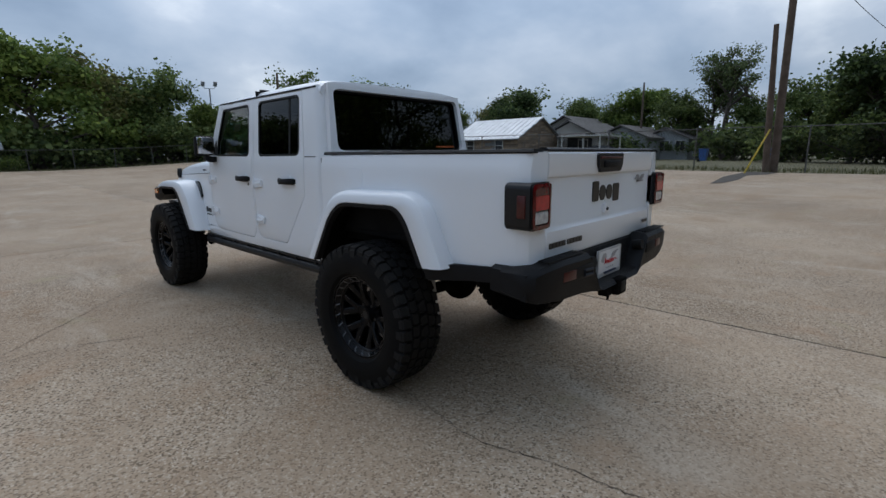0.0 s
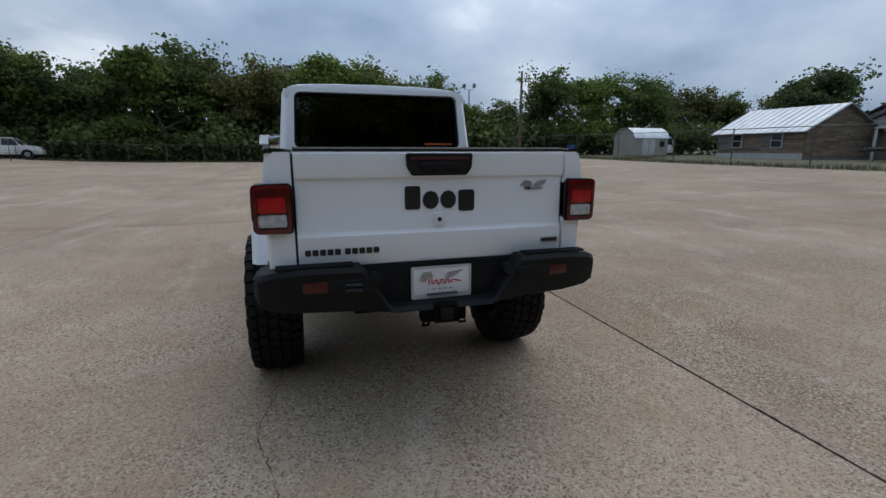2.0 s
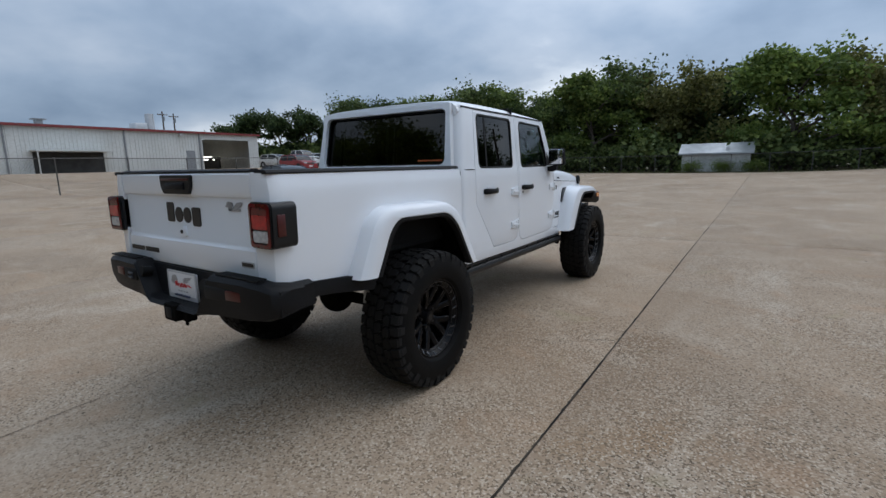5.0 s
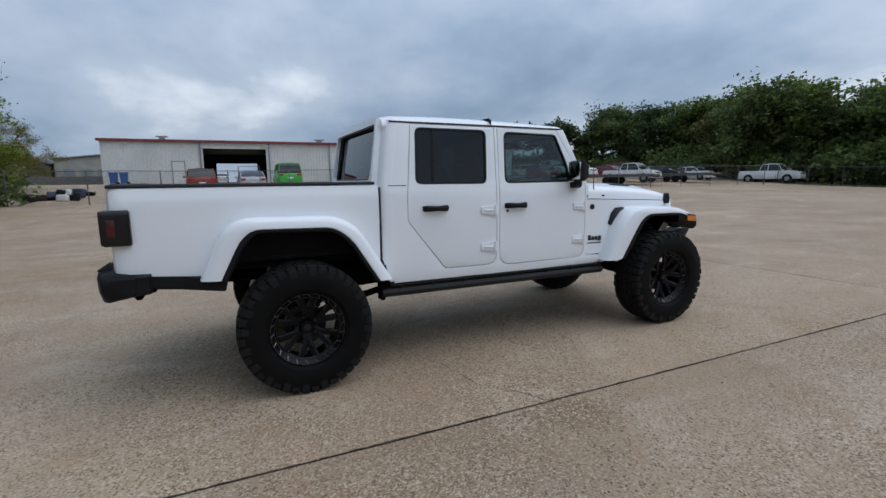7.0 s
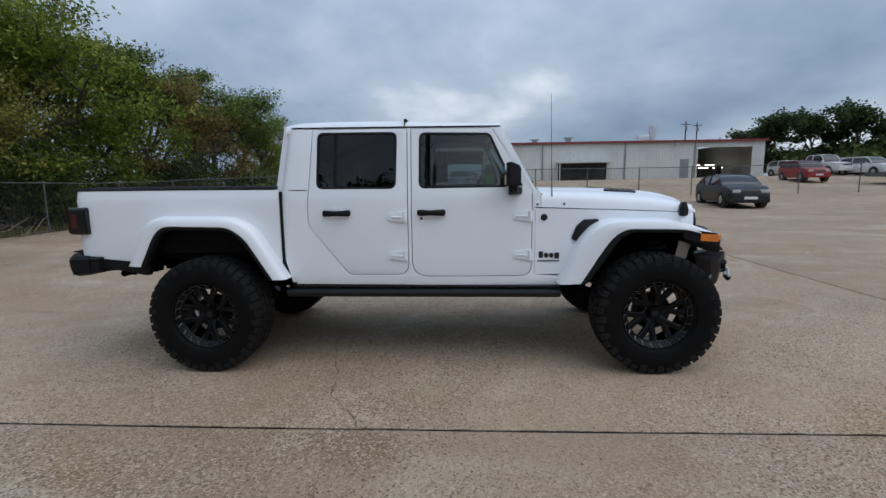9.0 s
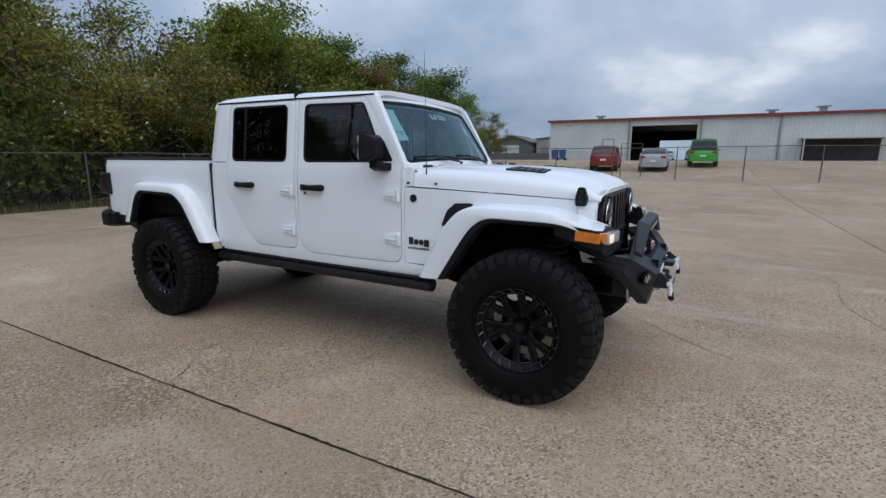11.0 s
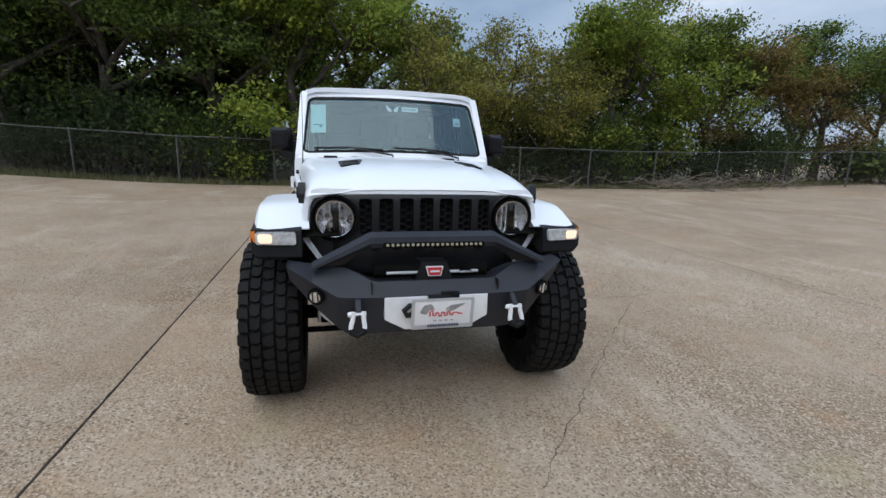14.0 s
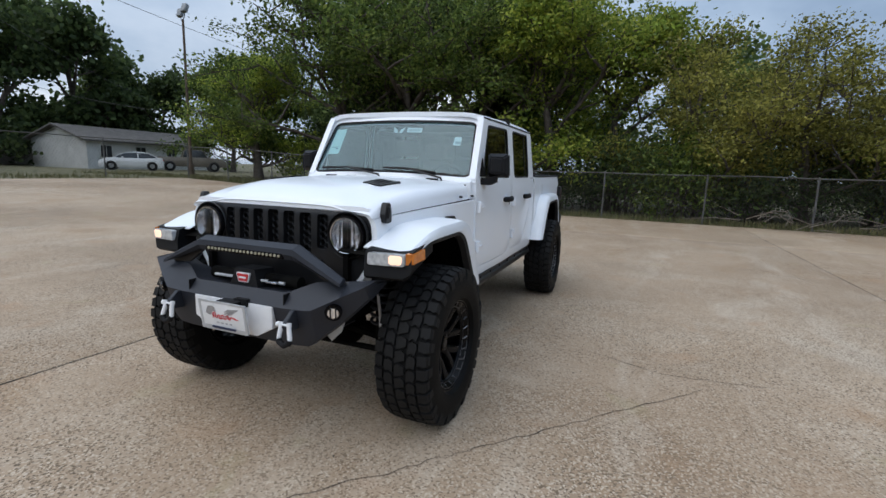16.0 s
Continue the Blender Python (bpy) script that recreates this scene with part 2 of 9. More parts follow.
def cyl(p, q, r, r2=None, seg=16, bevel=0.0):
    """A cylinder or cone from p to q."""
    p, q = Vector(p), Vector(q)
    bm = bmesh.new()
    bmesh.ops.create_cone(bm, cap_ends=True, segments=seg, radius1=r, radius2=r if r2 is None else r2, depth=(q - p).length)
    bmesh.ops.transform(bm, matrix=Matrix.Translation((p + q) / 2) @ (q - p).to_track_quat("Z", "Y").to_matrix().to_4x4(), verts=bm.verts[:])
    if bevel:
        bmesh.ops.bevel(bm, geom=[e for e in bm.edges if e.calc_face_angle(0) > 1.2], offset=bevel, segments=2, affect="EDGES", clamp_overlap=True)
    return bm


def tube(points, r, seg=10, closed=False):
    """A round bar along a line of points."""
    pts = [Vector(p) for p in points]
    bm = bmesh.new()
    rings = []
    n = len(pts)
    up = None
    for i, p in enumerate(pts):
        a = pts[i - 1] if i > 0 or closed else pts[i]
        b = pts[(i + 1) % n] if i < n - 1 or closed else pts[i]
        d = (b - a).normalized()
        if up is None:
            up = Vector((0, 0, 1)) if abs(d.z) < 0.9 else Vector((1, 0, 0))
        s = d.cross(up).normalized()
        up = s.cross(d).normalized()
        rr = r[i] if isinstance(r, (list, tuple)) else r
        rings.append([bm.verts.new(p + s * math.cos(t) * rr + up * math.sin(t) * rr) for t in (2 * math.pi * k / seg for k in range(seg))])
    m = n if closed else n - 1
    for i in range(m):
        a, b = rings[i], rings[(i + 1) % n]
        for k in range(seg):
            bm.faces.new((a[k], a[(k + 1) % seg], b[(k + 1) % seg], b[k]))
    if not closed:
        bm.faces.new(rings[0][::-1])
        bm.faces.new(rings[-1])
    bmesh.ops.recalc_face_normals(bm, faces=bm.faces[:])
    return bm


def loft(rings, closed_ring=True, caps=True):
    """Skins a list of rings of equal count."""
    bm = bmesh.new()
    vs = [[bm.verts.new(p) for p in r] for r in rings]
    n = len(vs[0])
    for a, b in zip(vs, vs[1:]):
        for k in range(n if closed_ring else n - 1):
            j = (k + 1) % n
            try:
                bm.faces.new((a[k], a[j], b[j], b[k]))
            except ValueError:
                pass
    if caps and closed_ring:
        bm.faces.new(vs[0][::-1])
        bm.faces.new(vs[-1])
    bmesh.ops.remove_doubles(bm, verts=bm.verts[:], dist=1e-5)
    bmesh.ops.recalc_face_normals(bm, faces=bm.faces[:])
    return bm


def rounded(pts, r=0.03, seg=4):
    """A polygon with rounded corners; points are (u, v) or (u, v, radius)."""
    out = []
    n = len(pts)
    for i in range(n):
        p = Vector(pts[i][:2])
        rad = pts[i][2] if len(pts[i]) > 2 else r
        a, b = Vector(pts[i - 1][:2]), Vector(pts[(i + 1) % n][:2])
        da, db = (a - p), (b - p)
        la, lb = da.length, db.length
        if rad <= 0 or la < 1e-6 or lb < 1e-6:
            out.append(p)
            continue
        da.normalize(); db.normalize()
        ang = da.angle(db)
        t = min(rad / math.tan(ang / 2), la * 0.48, lb * 0.48) if ang < 3.1 else 0
        if t < 1e-4:
            out.append(p)
            continue
        s, e = p + da * t, p + db * t
        for k in range(seg + 1):
            u = k / seg
            out.append((1 - u) ** 2 * s + 2 * u * (1 - u) * p + u * u * e)
    return out


def fill2d(outer, holes=(), triangles=False):
    """Faces in the (u, v) plane, stored as y, z at x = 0."""
    bm = bmesh.new()
    for loop in (outer, *holes):
        vs = [bm.verts.new((0, p[0], p[1])) for p in loop]
        for i in range(len(vs)):
            bm.edges.new((vs[i - 1], vs[i]))
    bmesh.ops.triangle_fill(bm, use_beauty=True, use_dissolve=False, edges=bm.edges[:], normal=(1, 0, 0))
    if not triangles:
        bmesh.ops.dissolve_limit(bm, angle_limit=0.01, verts=[], edges=[e for e in bm.edges if len(e.link_faces) == 2])
    return bm


def cut(bm, axis, values):
    no = Vector((axis == "x", axis == "y", axis == "z"))
    for v in values:
        bmesh.ops.bisect_plane(bm, geom=bm.verts[:] + bm.edges[:] + bm.faces[:], plane_co=no * v, plane_no=no)


def thicken(bm, t, bevel=0.0):
    """Gives faces that look to their front a thickness to the back, with eased edges."""
    bmesh.ops.recalc_face_normals(bm, faces=bm.faces[:])
    bm.normal_update()
    front = bm.faces[:]
    rim = [e for e in bm.edges if len(e.link_faces) == 1]
    back = {v: bm.verts.new(v.co - v.normal * t) for v in bm.verts[:]}
    for f in front:
        bm.faces.new([back[v] for v in reversed(f.verts)])
    for e in rim:
        a, b = e.verts
        lp = e.link_loops[0]
        if lp.vert == a:
            a, b = b, a
        bm.faces.new((a, b, back[b], back[a]))
    if bevel:
        bmesh.ops.bevel(bm, geom=rim, offset=bevel, segments=2, affect="EDGES", clamp_overlap=True, profile=0.6)
    bmesh.ops.recalc_face_normals(bm, faces=bm.faces[:])
    return bm


def panel(outer, holes, shape, cuts=(), t=0.02, bevel=0.004, ycuts=()):
    """A sheet-metal panel: an outline in (y, z), bent so that x = shape(y, z)."""
    bm = fill2d(outer, holes)
    cut(bm, "z", cuts)
    cut(bm, "y", ycuts)
    for v in bm.verts:
        v.co.x = shape(v.co.y, v.co.z)
    bmesh.ops.recalc_face_normals(bm, faces=bm.faces[:])
    bm.normal_update()
    if sum(f.normal.x * f.calc_area() for f in bm.faces) < 0:
        bmesh.ops.reverse_faces(bm, faces=bm.faces[:])
        bm.normal_update()
    front = bm.faces[:]
    rim = [e for e in bm.edges if len(e.link_faces) == 1]
    if t:
        back = {v: bm.verts.new(v.co - Vector((t, 0, 0))) for v in bm.verts[:]}
        for f in front:
            bm.faces.new([back[v] for v in reversed(f.verts)])
        for e in rim:
            a, b = e.verts
            if e.link_loops[0].vert == a:
                a, b = b, a
            bm.faces.new((a, b, back[b], back[a]))
        if bevel:
            bmesh.ops.bevel(bm, geom=rim, offset=bevel, segments=2, affect="EDGES", clamp_overlap=True, profile=0.6)
        bm.normal_update()
    return bm


def prism(pts, axis, a, b, bevel=0.0, seg=2):
    """An outline extruded along an axis from a to b. Outline axes: x: (y, z), y: (x, z), z: (x, y)."""
    def put(p, w):
        return {"x": (w, p[0], p[1]), "y": (p[0], w, p[1]), "z": (p[0], p[1], w)}[axis]
    bm = loft([[put(p, a) for p in pts], [put(p, b) for p in pts]])
    if bevel:
        bm.normal_update()
        bmesh.ops.bevel(bm, geom=[e for e in bm.edges if len(e.link_faces) == 2 and e.calc_face_angle(0) > 0.5], offset=bevel, segments=seg, affect="EDGES", clamp_overlap=True)
    return bm


def mirrored(bm):
    """The same mesh on the other side of the truck."""
    out = bm.copy()
    for v in out.verts:
        v.co.x = -v.co.x
    bmesh.ops.reverse_faces(out, faces=out.faces[:])
    return out


def both(name, bm, mat, parent, label=""):
    """A part on the right side and its mirror image on the left."""
    other = mirrored(bm)
    return part(name, bm, mat, parent, label), part(name, other, mat, parent, label)


def moved(bm, m):
    bmesh.ops.transform(bm, matrix=m, verts=bm.verts[:])
    return bm


# ---------------------------------------------------------------- ground
def smooth(a, b, v):
    u = max(0.0, min(1.0, (v - a) / (b - a)))
    return u * u * (3 - 2 * u)


def height(x, y):
    """The lie of the land: a shallow pan that rises to the east, west and north."""
    h = 0.68 * smooth(3.0, 21.0, x) + 0.42 * smooth(12.0, 30.0, -x) + 0.95 * smooth(26.0, 45.0, -x) + 0.28 * smooth(8.0, 45.0, y)
    h += 0.02 * smooth(3.0, 8.0, y) * math.sin(x * 0.4)
    h -= 0.038 * (1 - smooth(-0.5, 6.5, y))
    return h


def concrete_material():
    m = bpy.data.materials.new("worn_tan_concrete")
    m.use_nodes = True
    nt = m.node_tree
    b = nt.nodes["Principled BSDF"]
    b.inputs["Roughness"].default_value = 0.88
    b.inputs["Specular IOR Level"].default_value = 0.3
    co = nt.nodes.new("ShaderNodeTexCoord")
    geo = nt.nodes.new("ShaderNodeNewGeometry")
    pos = geo.outputs["Position"]

    def noise_node(scale, detail, rough=0.55, dist=0.0):
        n = nt.nodes.new("ShaderNodeTexNoise")
        n.inputs["Scale"].default_value, n.inputs["Detail"].default_value = scale, detail
        n.inputs["Roughness"].default_value, n.inputs["Distortion"].default_value = rough, dist
        nt.links.new(pos, n.inputs["Vector"])
        return n

    def rng(src, lo, hi, a=0.0, c=1.0):
        r = nt.nodes.new("ShaderNodeMapRange")
        r.inputs[1].default_value, r.inputs[2].default_value, r.inputs[3].default_value, r.inputs[4].default_value = lo, hi, a, c
        nt.links.new(src, r.inputs[0])
        return r.outputs[0]

    def mix(fac, a, bcol):
        x = nt.nodes.new("ShaderNodeMix"); x.data_type = "RGBA"
        if isinstance(fac, float):
            x.inputs["Factor"].default_value = fac
        else:
            nt.links.new(fac, x.inputs["Factor"])
        for k, v in (("A", a), ("B", bcol)):
            if isinstance(v, tuple):
                x.inputs[k].default_value = (*v, 1)
            else:
                nt.links.new(v, x.inputs[k])
        return x.outputs["Result"]
    big = noise_node(0.22, 5, 0.6, 0.4)
    mid = noise_node(1.3, 6, 0.62, 0.3)
    col = mix(rng(big.outputs["Fac"], 0.38, 0.62), (0.309, 0.216, 0.140), (0.436, 0.325, 0.225))
    col = mix(rng(mid.outputs["Fac"], 0.5, 0.72, 0.0, 0.65), col, (0.484, 0.386, 0.287))
    stain = noise_node(0.7, 4, 0.5, 0.8)
    col = mix(rng(stain.outputs["Fac"], 0.58, 0.72, 0.0, 0.55), col, (0.303, 0.187, 0.099))
    dark = noise_node(0.45, 5, 0.6, 0.5)
    dsh = nt.nodes.new("ShaderNodeVectorMath"); dsh.operation = "ADD"; dsh.inputs[1].default_value = (31, 17, 5)
    nt.links.new(pos, dsh.inputs[0]); nt.links.new(dsh.outputs[0], dark.inputs["Vector"])
    col = mix(rng(dark.outputs["Fac"], 0.52, 0.70, 0.0, 0.55), col, (0.235, 0.174, 0.120))
    # a soft rusty spot beside the truck, and two fainter ones
    warp = noise_node(6.0, 4, 0.6)
    for cx, cy, rad, amount in ((2.05, 1.52, 0.26, 0.55), (2.6, -0.6, 0.30, 0.35), (-2.2, 3.4, 0.4, 0.3)):
        dv = nt.nodes.new("ShaderNodeVectorMath"); dv.operation = "DISTANCE"; dv.inputs[1].default_value = (cx, cy, 0)
        nt.links.new(pos, dv.inputs[0])
        dn = nt.nodes.new("ShaderNodeMath"); dn.operation = "MULTIPLY_ADD"; dn.inputs[1].default_value, dn.inputs[2].default_value = 0.5, -0.25
        nt.links.new(warp.outputs["Fac"], dn.inputs[0])
        ds = nt.nodes.new("ShaderNodeMath"); ds.operation = "ADD"
        nt.links.new(dv.outputs["Value"], ds.inputs[0]); nt.links.new(dn.outputs[0], ds.inputs[1])
        col = mix(rng(ds.outputs[0], rad, rad * 0.3, 0.0, amount), col, (0.202, 0.116, 0.058))
    # worn pale streaks
    str_m = nt.nodes.new("ShaderNodeMapping"); str_m.inputs["Scale"].default_value = (1.0, 0.35, 1.0)
    str_m.inputs["Rotation"].default_value = (0, 0, 0.7)
    nt.links.new(pos, str_m.inputs[0])
    st = noise_node(1.1, 5, 0.65, 0.6)
    nt.links.new(str_m.outputs[0], st.inputs["Vector"])
    col = mix(rng(st.outputs["Fac"], 0.55, 0.70, 0.0, 0.6), col, (0.549, 0.460, 0.360))
    # exposed aggregate: dark and pale stones of a centimetre
    vo = nt.nodes.new("ShaderNodeTexVoronoi"); vo.inputs["Scale"].default_value = 98
    nt.links.new(pos, vo.inputs["Vector"])
    vs = nt.nodes.new("ShaderNodeSeparateColor")
    nt.links.new(vo.outputs["Color"], vs.inputs[0])
    wear = rng(noise_node(0.6, 4, 0.6).outputs["Fac"], 0.34, 0.64, 0.34, 0.95)
    st_d = nt.nodes.new("ShaderNodeMath"); st_d.operation = "MULTIPLY"
    nt.links.new(rng(vs.outputs[0], 0.60, 0.84), st_d.inputs[0]); nt.links.new(wear, st_d.inputs[1])
    col = mix(st_d.outputs[0], col, (0.129, 0.092, 0.059))
    st_l = nt.nodes.new("ShaderNodeMath"); st_l.operation = "MULTIPLY"
    nt.links.new(rng(vs.outputs[1], 0.68, 0.93), st_l.inputs[0]); nt.links.new(wear, st_l.inputs[1])
    col = mix(st_l.outputs[0], col, (0.570, 0.468, 0.358))
    # sparse dark pits, worn deeper
    pit = nt.nodes.new("ShaderNodeTexVoronoi"); pit.inputs["Scale"].default_value = 36
    nt.links.new(pos, pit.inputs["Vector"])
    pc = nt.nodes.new("ShaderNodeSeparateColor"); nt.links.new(pit.outputs["Color"], pc.inputs[0])
    pm = nt.nodes.new("ShaderNodeMath"); pm.operation = "MULTIPLY"
    nt.links.new(rng(pit.outputs["Distance"], 0.34, 0.16), pm.inputs[0]); nt.links.new(rng(pc.outputs[2], 0.78, 0.88), pm.inputs[1])
    col = mix(pm.outputs[0], col, (0.096, 0.069, 0.045))
    # reddish and faintly green blooms
    bloom = noise_node(1.9, 3, 0.5, 0.4)
    col = mix(rng(bloom.outputs["Fac"], 0.60, 0.72, 0.0, 0.28), col, (0.417, 0.247, 0.140))
    col = mix(rng(bloom.outputs["Fac"], 0.36, 0.28, 0.0, 0.22), col, (0.314, 0.282, 0.133))
    fine = noise_node(160, 3, 0.7)
    col = mix(rng(fine.outputs["Fac"], 0.55, 0.75, 0.0, 0.4), col, (0.181, 0.133, 0.090))
    nt.links.new(col, b.inputs["Base Color"])
    bp = nt.nodes.new("ShaderNodeBump"); bp.inputs["Strength"].default_value, bp.inputs["Distance"].default_value = 0.25, 0.003
    ad = nt.nodes.new("ShaderNodeMath"); ad.operation = "ADD"
    nt.links.new(vo.outputs["Distance"], ad.inputs[0]); nt.links.new(fine.outputs["Fac"], ad.inputs[1])
    nt.links.new(ad.outputs[0], bp.inputs["Height"]); nt.links.new(bp.outputs[0], b.inputs["Normal"])
    return m


CONCRETE = concrete_material()
# dark brown for the loose grit and for the painted pole shadow
DIRT_SHADOW = material("dark_dirt_and_pole_shadow", (0.055, 0.045, 0.036), 0.95, second=(0.09, 0.075, 0.058), scale=8, bump=0.4, bump_scale=60, space="Object")
GRASS_SOIL = material("dry_grass_soil", (0.10, 0.095, 0.045), 0.95, second=(0.16, 0.135, 0.075), scale=0.6, detail=8, fine=(0.06, 0.065, 0.025), fine_scale=9, fine_amount=0.6, bump=0.6, bump_scale=14, dist=0.05)
CRACK = material("crack_shadow_dirt", (0.05, 0.038, 0.028), 1.0, second=(0.20, 0.15, 0.105), scale=5, contrast=0.7, space="Object")


def ground_sheet():
    bm = bmesh.new()
    xs = [-900, -500, -300, -200, -140, -100, -80, -66] + list(range(-56, 29, 3)) + [34, 42, 52, 66, 90, 130, 200, 300, 500, 900]
    ys = [-900, -500, -300, -200, -130, -90, -60, -45] + list(range(-36, 61, 3)) + [66, 76, 90, 110, 140, 200, 300, 500, 900]
    g = [[bm.verts.new((x, y, height(x, y) - 0.055)) for y in ys] for x in xs]
    for i in range(len(xs) - 1):
        for j in range(len(ys) - 1):
            bm.faces.new((g[i][j], g[i + 1][j], g[i + 1][j + 1], g[i][j + 1]))
    ob = part("ground", bm, GRASS_SOIL)
    return tagged(ob, "dry grass and bare soil round the concrete yard", "ground", kind="structure")


ground = ground_sheet()


def slab_mesh(x0, x1, y0, y1, gap=0.006):
    """One concrete slab, draped over the land, with eased edges and a real depth."""
    bm = bmesh.new()
    nx, ny = max(2, int((x1 - x0) / 1.7)), max(2, int((y1 - y0) / 0.5))
    xs = [x0 + gap, x0 + gap + 0.012] + [lerp2(x0, x1, k / nx) for k in range(1, nx)] + [x1 - gap - 0.012, x1 - gap]
    gy = gap * 1.6
    ys = [y0 + gy, y0 + gy + 0.012] + [lerp2(y0, y1, k / ny) for k in range(1, ny)] + [y1 - gy - 0.012, y1 - gy]
    rg = random.Random(int(x0 * 31 + y0 * 7))
    tilt = [rg.uniform(-0.002, 0.002) for _ in range(2)]
    g = []
    for i, x in enumerate(xs):
        row = []
        for j, y in enumerate(ys):
            edge = i in (0, len(xs) - 1) or j in (0, len(ys) - 1)
            wob = 0.003 * math.sin(3.1 * y) if i == 0 else 0.003 * math.sin(2.7 * y + 1) if i == len(xs) - 1 else 0.0
            row.append(bm.verts.new((x + wob, y, height(x, y) - (0.005 if edge else 0.0) + tilt[0] * 0.5)))
        g.append(row)
    for i in range(len(xs) - 1):
        for j in range(len(ys) - 1):
            bm.faces.new((g[i][j], g[i + 1][j], g[i + 1][j + 1], g[i][j + 1]))
    rim = [e for e in bm.edges if len(e.link_faces) == 1]
    r = bmesh.ops.extrude_edge_only(bm, edges=rim)
    for v in r["geom"]:
        if isinstance(v, bmesh.types.BMVert):
            v.co.z -= 0.05
    bmesh.ops.recalc_face_normals(bm, faces=bm.faces[:])
    return bm


def lerp2(a, b, u):
    return a + (b - a) * u


yard = tagged(new("pavement"), "worn tan concrete yard laid in large slabs", "pavement", kind="structure")
XJ = [-25.4, -18.6, -11.8, -5.02, 1.812, 8.6, 15.4, 19.6]
YJ = [-11.6, -6.9, 7.05, 21.0, 35.0, 49.0]
for xa, xb in zip(XJ, XJ[1:]):
    for ya, yb in zip(YJ, YJ[1:]):
        part("slab", slab_mesh(xa, xb, ya, yb), CONCRETE, yard)
# dark grit packed into the joints
JOINT = material("packed_joint_grit", (0.020, 0.016, 0.012), 1.0, second=(0.085, 0.065, 0.046), scale=2.5, contrast=0.8, space="Object")


def joint_fill(points, w=0.0070):
    bm = bmesh.new()
    prev = None
    for x, y, nx, ny in points:
        cur = [bm.verts.new((x + s * nx * w, y + s * ny * w, height(x, y) - 0.0045)) for s in (-1, 1)]
        if prev:
            bm.faces.new((prev[0], prev[1], cur[1], cur[0]))
        prev = cur
    bmesh.ops.recalc_face_normals(bm, faces=bm.faces[:])
    return bm


for x in XJ[1:-1]:
    part("joint", joint_fill([(x, YJ[0] + (YJ[-1] - YJ[0]) * k / 140, 1, 0) for k in range(141)]), JOINT, yard)
for y in YJ[1:-1]:
    part("joint", joint_fill([(XJ[0] + (XJ[-1] - XJ[0]) * k / 40, y, 0, 1) for k in range(41)], 0.0105), JOINT, yard)
# the yard behind the western fence
for xa, xb in zip([-64, -54, -44, -34.6], [-54, -44, -34.6, -25.4]):
    for ya, yb in zip([-24.0, -6.9, 7.05, 21.0, 35.0], [-6.9, 7.05, 21.0, 35.0, 60.0]):
        part("slab", slab_mesh(xa, xb, ya, yb), CONCRETE, yard)


def ribbon(points, w, z=0.003, seed=1, wig=0.03, steps=7):
    """A thin uneven strip on the ground along a line."""
    rg = random.Random(seed)
    pts = []
    for a, b in zip(points, points[1:]):
        for k in range(steps):
            p = Vector(a).lerp(Vector(b), k / steps)
            pts.append(p + Vector((rg.uniform(-wig, wig), rg.uniform(-wig, wig))))
    pts.append(Vector(points[-1]))
    bm = bmesh.new()
    prev = None
    for i, p in enumerate(pts):
        q = pts[min(i + 1, len(pts) - 1)] - pts[max(i - 1, 0)]
        n = Vector((-q.y, q.x)).normalized() * w * rg.uniform(0.35, 1.2)
        cur = [bm.verts.new((*(p + n), height(*p) + z)), bm.verts.new((*(p - n), height(*p) + z))]
        if prev:
            bm.faces.new((prev[0], prev[1], cur[1], cur[0]))
        prev = cur
    bmesh.ops.recalc_face_normals(bm, faces=bm.faces[:])
    return bm


CRACKS = [
    [(-0.86, 0.10), (-0.84, -0.21), (-0.86, -0.48), (-0.92, -0.74), (-0.94, -0.97), (-0.85, -1.21), (-0.81, -1.50), (-0.78, -1.75), (-0.70, -2.4), (-0.74, -3.4)],
    [(0.28, 0.84), (0.95, 1.03), (1.35, 1.11), (1.67, 1.35), (1.78, 1.40)],
    [(1.83, 1.39), (2.07, 1.34), (2.28, 1.32), (2.43, 1.31)],
    [(-2.45, 2.35), (-2.0, 2.85), (-1.60, 3.30), (-1.30, 3.64), (-1.13, 3.84), (-0.88, 4.13), (-0.59, 4.45), (-0.40, 4.70)],
    [(-4.6, 5.6), (-3.6, 5.9), (-2.5, 5.75), (-1.7, 5.9)],
    [(-1.60, 1.95), (-2.2, 2.2), (-2.9, 2.1)],
    [(2.0, 4.3), (2.9, 4.6), (3.4, 5.2)],
]
for i, c in enumerate(CRACKS):
    part("crack", ribbon(c, 0.0034, 0.0022, i + 3, 0.014), CRACK, yard)
# broken, gritty edges of the two joints nearest to the truck
for i, (pts, n) in enumerate((([(1.812, -6.9), (1.812, 7.0)], 360), ([(1.85, 7.05), (15.3, 7.05)], 260), ([(-5.0, 7.05), (1.75, 7.05)], 160))):
    part("joint_edge", ribbon(pts, 0.0050, 0.0012, 40 + i, 0.0042, n), JOINT, yard)
# pole's shadow by the guy wire at the eastern edge, painted as a dark patch
ep = bmesh.new()
ep.faces.new([ep.verts.new((x, y, height(x, y) + 0.012)) for x, y in ((14.2, 1.75), (14.6, 1.45), (19.5, 0.7), (19.55, 1.75), (16.8, 1.95))])
bmesh.ops.triangulate(ep, faces=ep.faces[:])
part("pole_shadow_patch", ep, DIRT_SHADOW, yard)


